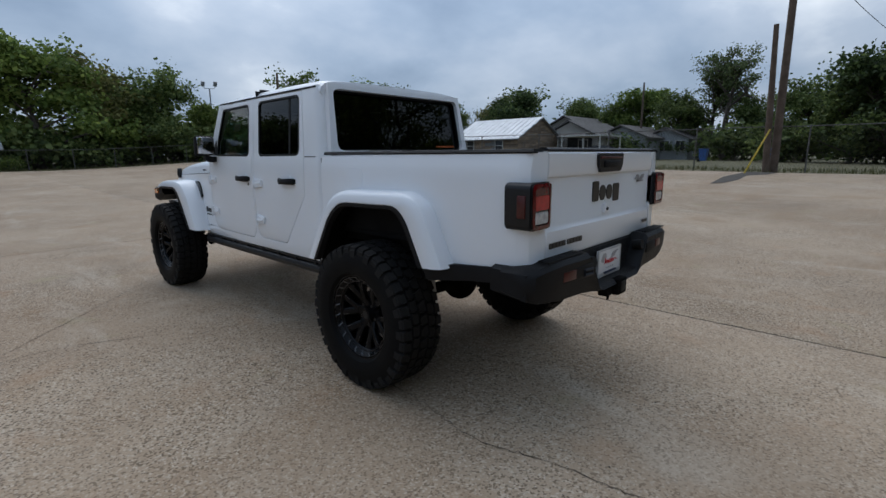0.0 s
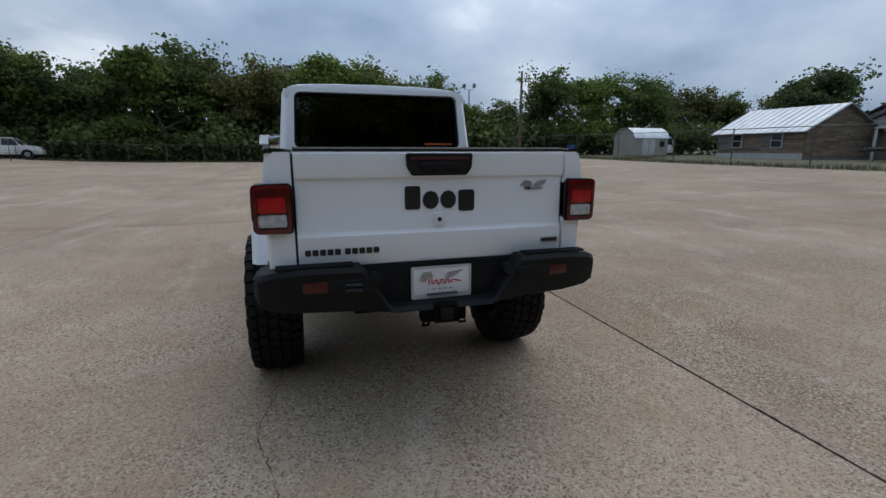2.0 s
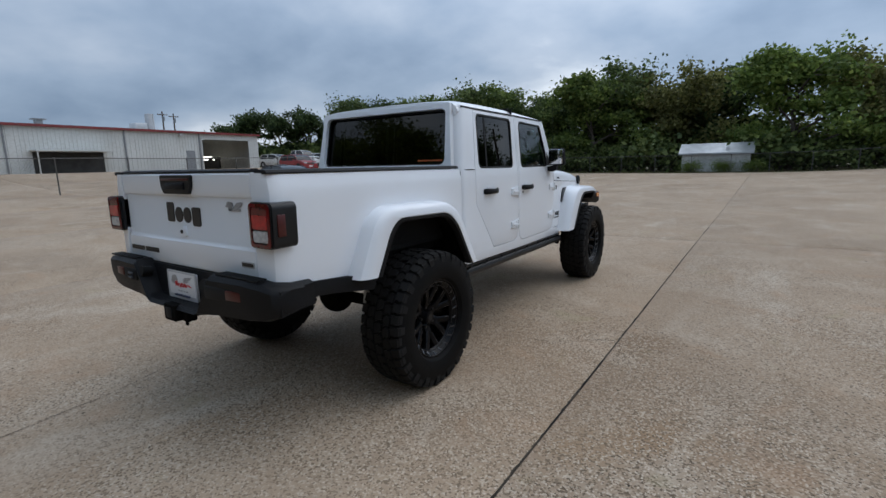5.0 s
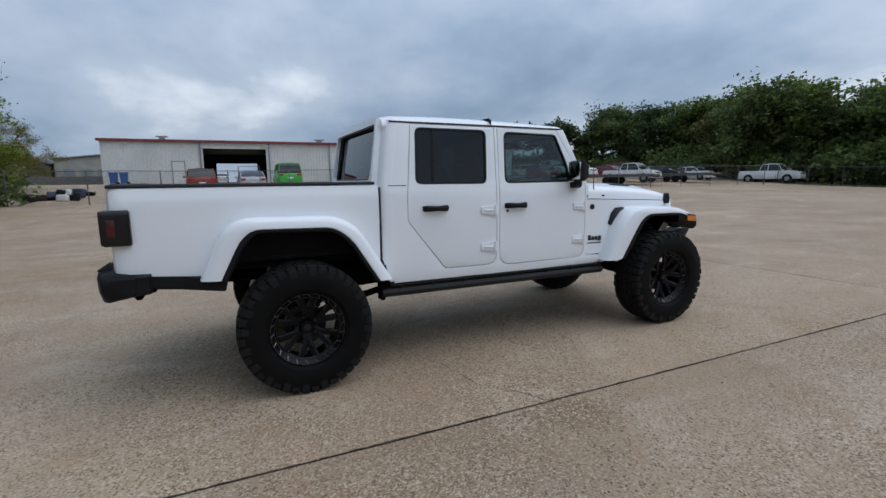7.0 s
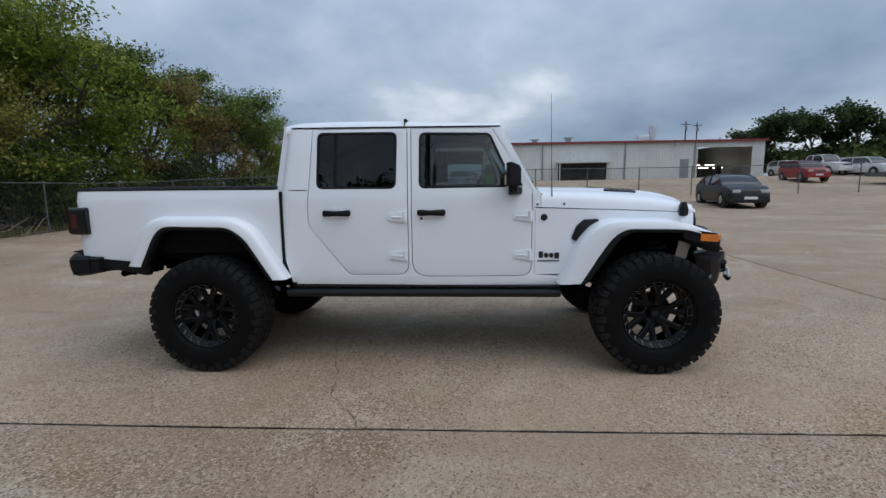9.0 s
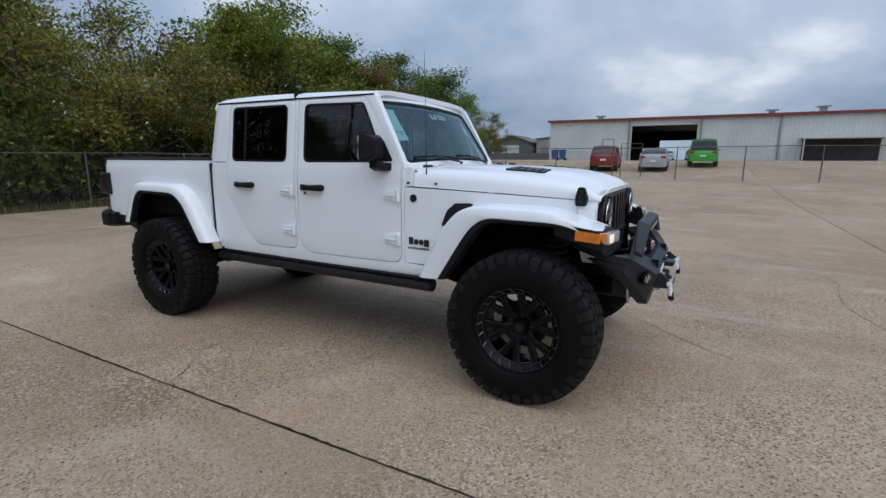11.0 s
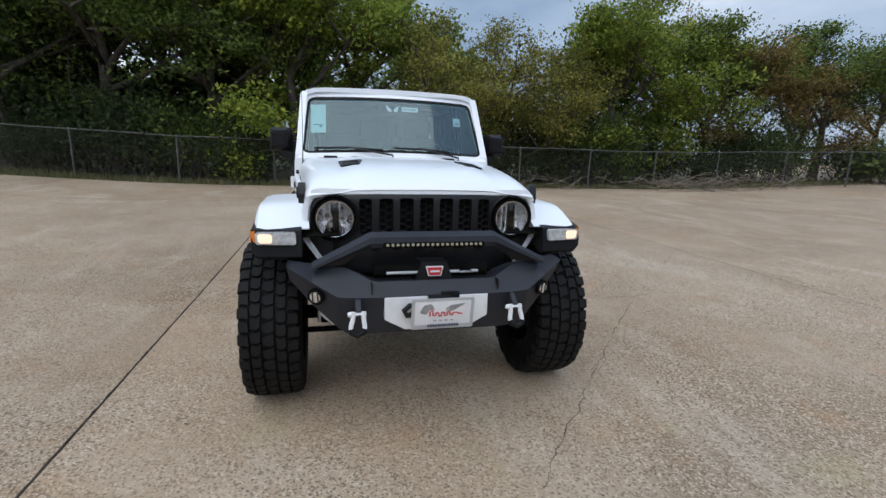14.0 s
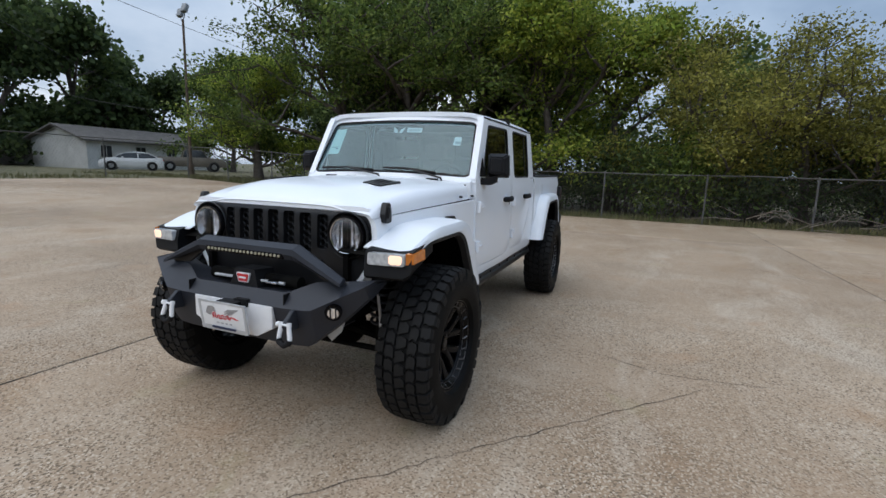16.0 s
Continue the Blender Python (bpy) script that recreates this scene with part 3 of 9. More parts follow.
def litter(n, seed):
    """Grit and leaf crumbs lying on the slabs."""
    rg = random.Random(seed)
    bm = bmesh.new()
    for _ in range(n):
        x, y = rg.uniform(-6, 8), rg.uniform(-7, 10)
        if abs(x) < 0.7 and -1 < y < 4:
            continue
        s = rg.uniform(0.003, 0.010)
        z = height(x, y)
        a = rg.uniform(0, 6.3)
        vs = [bm.verts.new((x + s * math.cos(a + t) * rg.uniform(0.6, 1.4), y + s * math.sin(a + t) * rg.uniform(0.6, 1.4), z + 0.001)) for t in (0, 2.1, 4.2)]
        top = bm.verts.new((x, y, z + s * 0.8))
        for k in range(3):
            bm.faces.new((vs[k], vs[(k + 1) % 3], top))
    return bm


tagged(part("grit", litter(900, 8), DIRT_SHADOW), "dark grit and leaf crumbs on the concrete", "grit", kind="stuff")


# ---------------------------------------------------------------- the pickup truck
# The truck points along +y; its rear axle stands over the origin.
R_TYRE, WB = 0.4615, 3.500


def lerp(a, b, u):
    return a + (b - a) * u


def table(rows, v):
    """Linear interpolation in rows of (key, value)."""
    if v <= rows[0][0]:
        return rows[0][1]
    for (a, p), (b, q) in zip(rows, rows[1:]):
        if v <= b:
            return lerp(p, q, (v - a) / (b - a))
    return rows[-1][1]


SIDE = [(0.60, 0.772), (0.66, 0.786), (0.78, 0.797), (0.95, 0.801), (1.20, 0.801), (1.33, 0.797), (1.39, 0.789), (1.44, 0.782), (1.85, 0.742), (1.905, 0.728)]


def side_x(y, z):
    return table(SIDE, z) - 0.032 * max(0.0, min(1.0, (y - 1.5) / 1.15)) ** 1.5


def bed_x(y, z):
    return table([(0.80, 0.795), (0.95, 0.803), (1.2, 0.805), (1.33, 0.803), (1.385, 0.792), (1.43, 0.782)], z)


def fender_x(y, z):
    return table([(2.55, 0.765), (2.8, 0.752), (3.2, 0.712), (3.6, 0.668), (3.9, 0.63)], y) + 0.0 * z


def resample(pts, n):
    """n points at even steps along a line."""
    pts = [Vector(p) for p in pts]
    acc = [0.0]
    for a, b in zip(pts, pts[1:]):
        acc.append(acc[-1] + (b - a).length)
    out = []
    for k in range(n):
        s = acc[-1] * k / (n - 1)
        i = max(j for j in range(len(acc)) if acc[j] <= s + 1e-9)
        i = min(i, len(pts) - 2)
        out.append(pts[i].lerp(pts[i + 1], (s - acc[i]) / max(1e-9, acc[i + 1] - acc[i])))
    return out


def open_rounded(pts, r, seg=5):
    """An open line with its inner corners rounded."""
    out = [Vector(pts[0][:2])]
    for a, p, b in zip(pts, pts[1:], pts[2:]):
        a, q, b = Vector(a[:2]), Vector(p[:2]), Vector(b[:2])
        rad = p[2] if len(p) > 2 else r
        t = min(rad, (a - q).length * 0.48, (b - q).length * 0.48)
        s, e = q + (a - q).normalized() * t, q + (b - q).normalized() * t
        for k in range(seg + 1):
            u = k / seg
            out.append((1 - u) ** 2 * s + 2 * u * (1 - u) * q + u * u * e)
    out.append(Vector(pts[-1][:2]))
    return out


truck = empty("pickup_truck", "lifted white crew-cab pickup truck with black wheels on concrete", "truck")

# ---- bed
arch_r = open_rounded([(-0.58, 0.83), (-0.44, 1.10, 0.08), (-0.33, 1.165, 0.06), (0.23, 1.155, 0.08), (0.36, 1.05, 0.07), (0.565, 0.80)], 0.06)
bed_outline = [(-1.045, 0.862), (-1.045, 1.418), (0.580, 1.405), (0.580, 0.80)] + [tuple(p) for p in reversed(arch_r[:-1])]
bed_side = panel(bed_outline, [], bed_x, cuts=(0.95, 1.1, 1.2, 1.28, 1.33, 1.36, 1.385, 1.405), t=0.05, bevel=0.006, ycuts=(-0.8, -0.5, 0, 0.3))
both("bed_side", bed_side, PAINT, truck)


def corner_post():
    """The rounded rear corner of the bed, between side and tailgate."""
    rings = []
    for z in (0.885, 0.93, 1.10, 1.25, 1.33, 1.385, 1.418):
        o = bed_x(0, z)
        plan = [(o, -1.045), (o - 0.002, -1.075), (o - 0.016, -1.105), (o - 0.045, -1.121), (0.679, -1.126), (0.679, -1.07), (o - 0.06, -1.045)]
        rings.append([(x, y, z) for x, y in plan])
    return loft(rings)


both("bed_corner", corner_post(), PAINT, truck)


def tailgate():
    half = 0.668
    prof = [(-1.070, 1.424), (-1.112, 1.424), (-1.124, 1.412), (-1.126, 1.318), (-1.121, 1.302), (-1.109, 1.294), (-1.112, 1.06), (-1.116, 1.045), (-1.124, 1.034), (-1.126, 0.905), (-1.120, 0.893), (-1.07, 0.893)]
    xs = [-half, -half + 0.006, -0.3, 0.3, half - 0.006, half]
    rings = []
    for i, x in enumerate(xs):
        k = 0.004 if i in (0, len(xs) - 1) else 0.0
        rings.append([(x, y + (k if y < -1.1 else 0), z) for y, z in prof])
    return loft(rings)


gate = part("tailgate", tailgate(), PAINT, truck)
# black pull handle with a dark red lamp bar in it
hb = prism(rounded([(-0.165, 1.412, 0.01), (0.165, 1.412, 0.01), (0.16, 1.345, 0.02), (0.135, 1.308, 0.02), (-0.135, 1.308, 0.02), (-0.16, 1.345, 0.02)], 0.02), "y", -1.140, -1.10, 0.004)
handle_bezel = part("handle_bezel", hb, SATIN_BLACK, gate)
part("brake_lamp", box(-0.145, 0.145, -1.144, -1.13, 1.382, 1.394, 0.003), DARK_RED, gate, "dark red lamp strip")
part("pull_handle", box(-0.10, 0.10, -1.152, -1.13, 1.332, 1.372, 0.008), PLASTIC, gate)
part("camera_housing", joined(prism(rounded([(-0.032, 1.068), (0.032, 1.068), (0.028, 1.128), (-0.028, 1.128)], 0.01), "y", -1.128, -1.105, 0.004)), PAINT, gate)
part("key_lock", cyl((0, -1.134, 1.096), (0, -1.115, 1.096), 0.011, seg=14, bevel=0.002), SATIN_BLACK, gate)


def mark(shapes, depth, m, name, mat, parent, label=""):
    """A badge of plain raised shapes: outlines in (u, v) set by a matrix."""
    bms = []
    for pts in shapes:
        b = prism(pts, "z", 0, depth)
        bms.append(moved(b, m))
    return part(name, joined(*bms), mat, parent, label)


def bar(u0, u1, v0, v1, r=0.004):
    return rounded([(u0, v0), (u1, v0), (u1, v1), (u0, v1)], r, 3)


def wordmark(w, h):
    """Four heavy rounded shapes in the place of a maker's word."""
    a = w / 4.1
    s = h
    j = rounded([(-1.95 * a, -0.5 * s), (-1.12 * a, -0.5 * s), (-1.12 * a, 0.42 * s), (-1.95 * a, 0.42 * s)], 0.12 * s, 3)
    out = [j]
    for c in (-0.55, 0.42):
        out.append([(c * a + 0.44 * a * math.cos(t), -0.14 * s + 0.36 * s * math.sin(t)) for t in (2 * math.pi * k / 18 for k in range(18))])
    p = rounded([(1.0 * a, -0.62 * s), (1.9 * a, -0.62 * s), (1.9 * a, 0.24 * s), (1.0 * a, 0.24 * s)], 0.12 * s, 3)
    return out + [p]


REAR = Matrix(((1, 0, 0, 0), (0, 0, -1, 0), (0, 1, 0, 0), (0, 0, 0, 1)))   # u to +x, v up, out to -y


def on_rear(x, y, z):
    return Matrix.Translation((x, y, z)) @ REAR


def on_right(x, y, z):
    """u to +y, v up, out to +x."""
    return Matrix.Translation((x, y, z)) @ Matrix(((0, 0, 1, 0), (1, 0, 0, 0), (0, 1, 0, 0), (0, 0, 0, 1)))


def on_left(x, y, z):
    """u to -y, v up, out to -x."""
    return Matrix.Translation((x, y, z)) @ Matrix(((0, 0, -1, 0), (-1, 0, 0, 0), (0, 1, 0, 0), (0, 0, 0, 1)))


def on_front(x, y, z):
    """u to -x, v up, out to +y."""
    return Matrix.Translation((x, y, z)) @ Matrix(((-1, 0, 0, 0), (0, 0, 1, 0), (0, 1, 0, 0), (0, 0, 0, 1)))


mark(wordmark(0.375, 0.122), 0.006, on_rear(0.010, -1.109, 1.207), "wordmark", DECAL_BLACK, gate, "black raised maker's mark as plain shapes")
rr = [bar(-0.185 + i * 0.0335 + (0.012 if i > 4 else 0), -0.185 + i * 0.0335 + 0.027 + (0.012 if i > 4 else 0), -0.014, 0.014, 0.005) for i in range(10)]
mark(rr, 0.004, on_rear(-0.455, -1.125, 0.963), "model_mark", DECAL_BLACK, gate, "row of black plain bars")
mark([bar(-0.052, 0.052, -0.015, 0.015, 0.008)], 0.004, on_rear(0.602, -1.125, 0.965), "small_badge", ALU, gate, "small silver badge")
mark([bar(-0.045, 0.045, -0.009, 0.009, 0.004)], 0.006, on_rear(0.602, -1.125, 0.965), "small_badge_face", DECAL_BLACK, gate)
wing = [rounded([(-0.078, -0.01), (-0.05, 0.022), (-0.01, 0.016), (-0.005, -0.012), (-0.03, -0.03), (-0.055, -0.006)], 0.008, 2),
        rounded([(0.0, -0.004), (0.03, 0.018), (0.078, 0.022), (0.066, 0.004), (0.045, -0.008), (0.01, -0.016)], 0.006, 2), bar(-0.05, 0.055, -0.026, -0.014, 0.004)]
mark(wing, 0.003, on_rear(0.505, -1.112, 1.255), "dealer_badge", DECAL_GREY, gate, "grey winged dealer badge as plain shapes")

# bed inside, rail caps
part("bed_floor", box(-0.75, 0.75, -1.07, 0.55, 0.90, 0.93), LINER, truck)
part("bed_front_wall", box(-0.755, 0.755, 0.49, 0.55, 0.90, 1.40, 0.008), LINER, truck)
both("bed_inner_wall", box(0.69, 0.752, -1.06, 0.50, 0.93, 1.405, 0.006), LINER, truck)
both("wheel_housing", box(0.50, 0.70, -0.50, 0.48, 0.92, 1.18, 0.05), LINER, truck)
both("rail_cap", loft([[(0.70, y, 1.412), (0.79, y, 1.412), (0.792, y, 1.420), (0.782, y, 1.432), (0.72, y, 1.434), (0.70, y, 1.430)] for y in (-1.115, -1.10, -0.6, 0.0, 0.545, 0.555)]), PLASTIC, truck)
part("tailgate_cap", loft([[(x, -1.066, 1.422), (x, -1.120, 1.422), (x, -1.120, 1.431), (x, -1.105, 1.440), (x, -1.075, 1.440), (x, -1.066, 1.434)] for x in (-0.668, -0.66, 0, 0.66, 0.668)]), PLASTIC, truck)
# tie-down rail inside the bed
both("tie_rail", tube([(0.665, -0.9, 1.33), (0.665, 0.4, 1.33)], 0.014, 8), SATIN_BLACK, truck)


# ---- tail lamps
def tail_lamp(s):
    base = prism(rounded([(0.679, 1.062, 0.02), (0.848, 1.062, 0.03), (0.852, 1.28, 0.03), (0.679, 1.284, 0.02)], 0.02), "y", -1.150, -1.0, 0.008)
    ring_o = rounded([(0.686, 1.068), (0.842, 1.068), (0.846, 1.276), (0.686, 1.278)], 0.022)
    ring_i = rounded([(0.702, 1.086), (0.826, 1.086), (0.829, 1.258), (0.702, 1.260)], 0.018)
    bez = bmesh.new()
    vo = [bez.verts.new((p[0], -1.156, p[1])) for p in ring_o]
    vi = [bez.verts.new((p[0], -1.160, p[1])) for p in ring_i]
    vb = [bez.verts.new((p[0], -1.148, p[1])) for p in ring_i]
    for k in range(len(vo)):
        j = (k + 1) % len(vo)
        bez.faces.new((vo[k], vo[j], vi[j], vi[k]))
        bez.faces.new((vi[k], vi[j], vb[j], vb[k]))
    bmesh.ops.recalc_face_normals(bez, faces=bez.faces[:])
    red_top = prism(rounded([(0.703, 1.152), (0.828, 1.152), (0.829, 1.257), (0.703, 1.259)], 0.014), "y", -1.156, -1.14, 0.003)
    white = prism(rounded([(0.706, 1.092), (0.826, 1.092), (0.826, 1.148), (0.706, 1.148)], 0.012), "y", -1.156, -1.14, 0.003)
    side = box(0.845, 0.8555, -1.12, -1.075, 1.12, 1.225, 0.004)
    inner = prism(rounded([(0.708, 1.156), (0.824, 1.156), (0.825, 1.222), (0.708, 1.224)], 0.012), "y", -1.159, -1.15, 0.002)
    if s < 0:
        base, bez, red_top, white, side, inner = (mirrored(b) for b in (base, bez, red_top, white, side, inner))
    housing = part("tail_lamp", base, SATIN_BLACK, truck, "dark tail lamp with red lens")
    part("bezel", bez, LENS_RIM, housing)
    part("red_lens", red_top, LENS_RIM, housing)
    part("inner_lens", inner, RED_LENS, housing)
    part("reverse_lens", white, CLEAR_WHITE, housing, "frosted white reverse lamp")
    part("side_marker", side, DARK_RED, housing)


tail_lamp(1)
tail_lamp(-1)
# fuel flap on the driver's side
flap = panel(rounded([(0.12, 1.20, 0.03), (0.30, 1.20, 0.07), (0.33, 1.33, 0.03), (0.12, 1.335, 0.03)], 0.03), [], lambda y, z: bed_x(y, z) + 0.003, t=0.01, bevel=0.003)
part("fuel_flap", mirrored(flap), PAINT, truck)
flap.free()

# ---- cab sides
door_rear = rounded([(0.868, 1.868, 0.012), (1.606, 1.864, 0.012), (1.606, 0.728, 0.09), (1.13, 0.728, 0.08), (0.816, 1.125, 0.07), (0.816, 1.30, 0.05)], 0.03, 5)
door_front = rounded([(1.642, 1.864, 0.012), (2.262, 1.858, 0.03), (2.535, 1.435, 0.03), (2.576, 1.37, 0.03), (2.576, 0.712, 0.09), (1.642, 0.712, 0.12)], 0.03, 5)
win_rear = rounded([(0.905, 1.842), (1.528, 1.838), (1.514, 1.408), (0.888, 1.412)], 0.05, 5)
win_front = rounded([(1.706, 1.832), (2.248, 1.822, 0.05), (2.372, 1.56, 0.10), (2.40, 1.412, 0.035), (1.700, 1.408)], 0.05, 5)


def grown(pts, d):
    """An outline moved outwards."""
    n = len(pts)
    area = sum(pts[i - 1][0] * pts[i][1] - pts[i][0] * pts[i - 1][1] for i in range(n))
    s = 1 if area > 0 else -1
    out = []
    for i in range(n):
        a, b = pts[i - 1], pts[(i + 1) % n]
        t = Vector((b[0] - a[0], b[1] - a[1])).normalized()
        out.append((pts[i][0] + s * t.y * d, pts[i][1] - s * t.x * d))
    return out


ZC = (0.66, 0.70, 0.78, 0.87, 0.95, 1.2, 1.28, 1.33, 1.36, 1.39, 1.415, 1.44, 1.65, 1.85)
cab_outline = rounded([(0.625, 0.80, 0.03), (0.66, 0.645, 0.02), (2.86, 0.632, 0.01), (2.86, 0.70, 0.01), (2.60, 0.72, 0.02), (2.60, 1.40, 0.01), (2.335, 1.882, 0.02), (0.725, 1.892, 0.01), (0.655, 1.40, 0.02)], 0.02, 3)
cab_side = panel(cab_outline, [grown(door_rear, 0.006), grown(door_front, 0.006)], side_x, cuts=ZC, t=0.05, bevel=0.004, ycuts=(1.8, 2.2))
both("cab_side", cab_side, PAINT, truck)
# dark jambs behind the door gaps
jamb = panel(grown(cab_outline, -0.012), [grown(win_rear, 0.03), grown(win_front, 0.03)], lambda y, z: side_x(y, z) - 0.032, cuts=ZC, t=0.012, bevel=0)
both("door_jamb", jamb, SEAL, truck)


def door(outline, window, glass_mat, name, hinge_y, handle, label=""):
    body = panel(outline, [window], side_x, cuts=ZC, t=0.028, bevel=0.005, ycuts=(1.8, 2.2))
    seal_in = grown(window, -0.012)
    seal = panel(grown(window, 0.004), [seal_in], lambda y, z: side_x(y, z) + 0.002, cuts=(), t=0.02, bevel=0.002)
    pane = panel(grown(window, -0.006), [], lambda y, z: side_x(y, z) - 0.008, cuts=(), t=0, bevel=0)
    y0, y1 = handle
    hz = 1.218
    hx = side_x(y0, hz)
    grip = loft([[(hx + o + 0.015 * math.cos(a), y, hz + 0.021 * math.sin(a) * w) for a in (2 * math.pi * k / 10 for k in range(10))]
                 for y, o, w in ((y0, 0.004, 0.8), (y0 + 0.012, 0.020, 1.2), (y0 + 0.05, 0.036, 1.15), ((y0 + y1) / 2, 0.047, 0.95), (y1 - 0.05, 0.036, 1.15), (y1 - 0.012, 0.020, 1.25), (y1, 0.004, 0.8))])
    cup = prism(rounded([(y0 + 0.045, hz - 0.012), (y1 - 0.045, hz - 0.012), (y1 - 0.06, hz + 0.042), (y0 + 0.06, hz + 0.042)], 0.02), "x", hx - 0.004, hx + 0.006, 0.003)
    lock = cyl((hx - 0.01, y0 + 0.03, hz - 0.045), (hx + 0.004, y0 + 0.03, hz - 0.045), 0.011, seg=14, bevel=0.002)
    hinges = []
    for z in (1.185, 0.878):
        x = side_x(hinge_y, z)
        leaf = prism(rounded([(hinge_y - 0.145, z - 0.028), (hinge_y - 0.02, z - 0.042), (hinge_y - 0.02, z + 0.042), (hinge_y - 0.145, z + 0.032)], 0.012), "x", x - 0.004, x + 0.016, 0.006)
        rib = box(x + 0.008, x + 0.026, hinge_y - 0.12, hinge_y - 0.03, z - 0.008, z + 0.008, 0.005)
        pin = cyl((x + 0.014, hinge_y - 0.012, z - 0.042), (x + 0.014, hinge_y - 0.012, z + 0.042), 0.017, seg=14, bevel=0.004)
        bolt = cyl((x + 0.01, hinge_y - 0.055, z - 0.024), (x + 0.021, hinge_y - 0.055, z - 0.024), 0.008, seg=8)
        bolt2 = cyl((x + 0.01, hinge_y - 0.055, z + 0.024), (x + 0.021, hinge_y - 0.055, z + 0.024), 0.008, seg=8)
        hinges.append(joined(leaf, rib, pin, bolt, bolt2))
    for s in (1, -1):
        f = (lambda b: b.copy()) if s > 0 else mirrored
        d = part(name, f(body), PAINT, truck, label)
        part("window_seal", f(seal), SEAL, d)
        g = part("window_glass", f(pane), glass_mat, d, "tinted glass")
        g.visible_shadow = False
        part("door_handle", f(grip), PLASTIC, d, "black grab handle")
        part("handle_cup", f(cup), PAINT, d)
        if "front" in name:
            part("lock_cylinder", f(lock), SATIN_BLACK, d)
        for h in hinges:
            part("hinge", f(h), PAINT, d)
    for b in [body, seal, pane, grip, cup, lock] + hinges:
        b.free()


door(door_rear, win_rear, TINT, "rear_door", 1.60, (0.935, 1.155))
door(door_front, win_front, TINT_FRONT, "front_door", 2.575, (1.685, 1.905))
# divider bar in the rear door glass
both("window_divider", panel([(1.02, 1.415), (1.045, 1.415), (1.06, 1.838), (1.035, 1.838)], [], lambda y, z: side_x(y, z) - 0.006, t=0.01, bevel=0), SEAL, truck)


# ---- rear wall of the cab
def rear_y(z):
    return 0.588 + max(0.0, z - 1.40) * 0.155


def rear_wall():
    hole = rounded([(-0.672, 1.436), (0.672, 1.436), (0.650, 1.862), (-0.650, 1.862)], 0.055, 5)
    outer = [(-0.735, 0.80), (0.735, 0.80), (0.735, 1.40), (0.682, 1.90), (-0.682, 1.90), (-0.735, 1.40)]
    bm = fill2d(outer, [hole])
    cut(bm, "z", (1.40,))
    for v in bm.verts:
        u, z = v.co.y, v.co.z
        v.co = Vector((u, rear_y(z), z))
    bm.normal_update()
    if sum(f.normal.y for f in bm.faces) > 0:
        bmesh.ops.reverse_faces(bm, faces=bm.faces[:])
    return thicken(bm, 0.045, 0.006), hole


wall_bm, rear_hole = rear_wall()
part("cab_rear_wall", wall_bm, PAINT, truck)
pane = bmesh.new()
pane.faces.new([pane.verts.new((p[0], rear_y(p[1]) + 0.008, p[1])) for p in rear_hole])
rear_glass = part("rear_window", pane, TINT, truck, "dark tinted rear window")
rear_glass.visible_shadow = False
sl = fill2d(grown(rear_hole, 0.003), [grown(rear_hole, -0.014)])
for v in sl.verts:
    v.co = Vector((v.co.y, rear_y(v.co.z) - 0.002, v.co.z))
part("rear_window_seal", thicken(sl, 0.012), SEAL, truck)
slider = fill2d(rounded([(-0.165, 1.545), (0.165, 1.545), (0.165, 1.765), (-0.165, 1.765)], 0.03), [rounded([(-0.152, 1.558), (0.152, 1.558), (0.152, 1.752), (-0.152, 1.752)], 0.025)])
for v in slider.verts:
    v.co = Vector((v.co.y, rear_y(v.co.z) + 0.016, v.co.z))
part("sliding_pane_frame", thicken(slider, 0.003), SEAL, truck)
mark([bar(-0.12 + i * 0.02, -0.12 + i * 0.02 + 0.015, -0.006, 0.006, 0.002) for i in range(12)], 0.001, on_rear(0.50, rear_y(1.478) + 0.0045, 1.478), "window_decal", ORANGE_DECAL, rear_glass, "orange window decal as plain bars")


def cab_corner():
    rings = []
    for z in (0.80, 0.95, 1.2, 1.33, 1.39, 1.44, 1.65, 1.85, 1.895):
        o = side_x(0.6, z)
        yy = rear_y(z)
        plan = [(o - 0.008, yy + 0.105), (o + 0.0015, yy + 0.095), (o + 0.0012, yy + 0.055), (o - 0.007, yy + 0.03), (o - 0.027, yy + 0.009), (o - 0.052, yy - 0.001), (o - 0.075, yy - 0.001), (o - 0.075, yy + 0.03), (o - 0.04, yy + 0.085)]
        rings.append([(x, y, z) for x, y in plan])
    return loft(rings)


both("cab_corner", cab_corner(), PAINT, truck)
# black gap seal between cab and bed
both("bed_gap", prism([(0.568, 1.39), (0.60, 1.39), (0.60, 0.84), (0.70, 0.66), (0.67, 0.63), (0.56, 0.80)], "x", 0.70, 0.786), SEAL, truck)


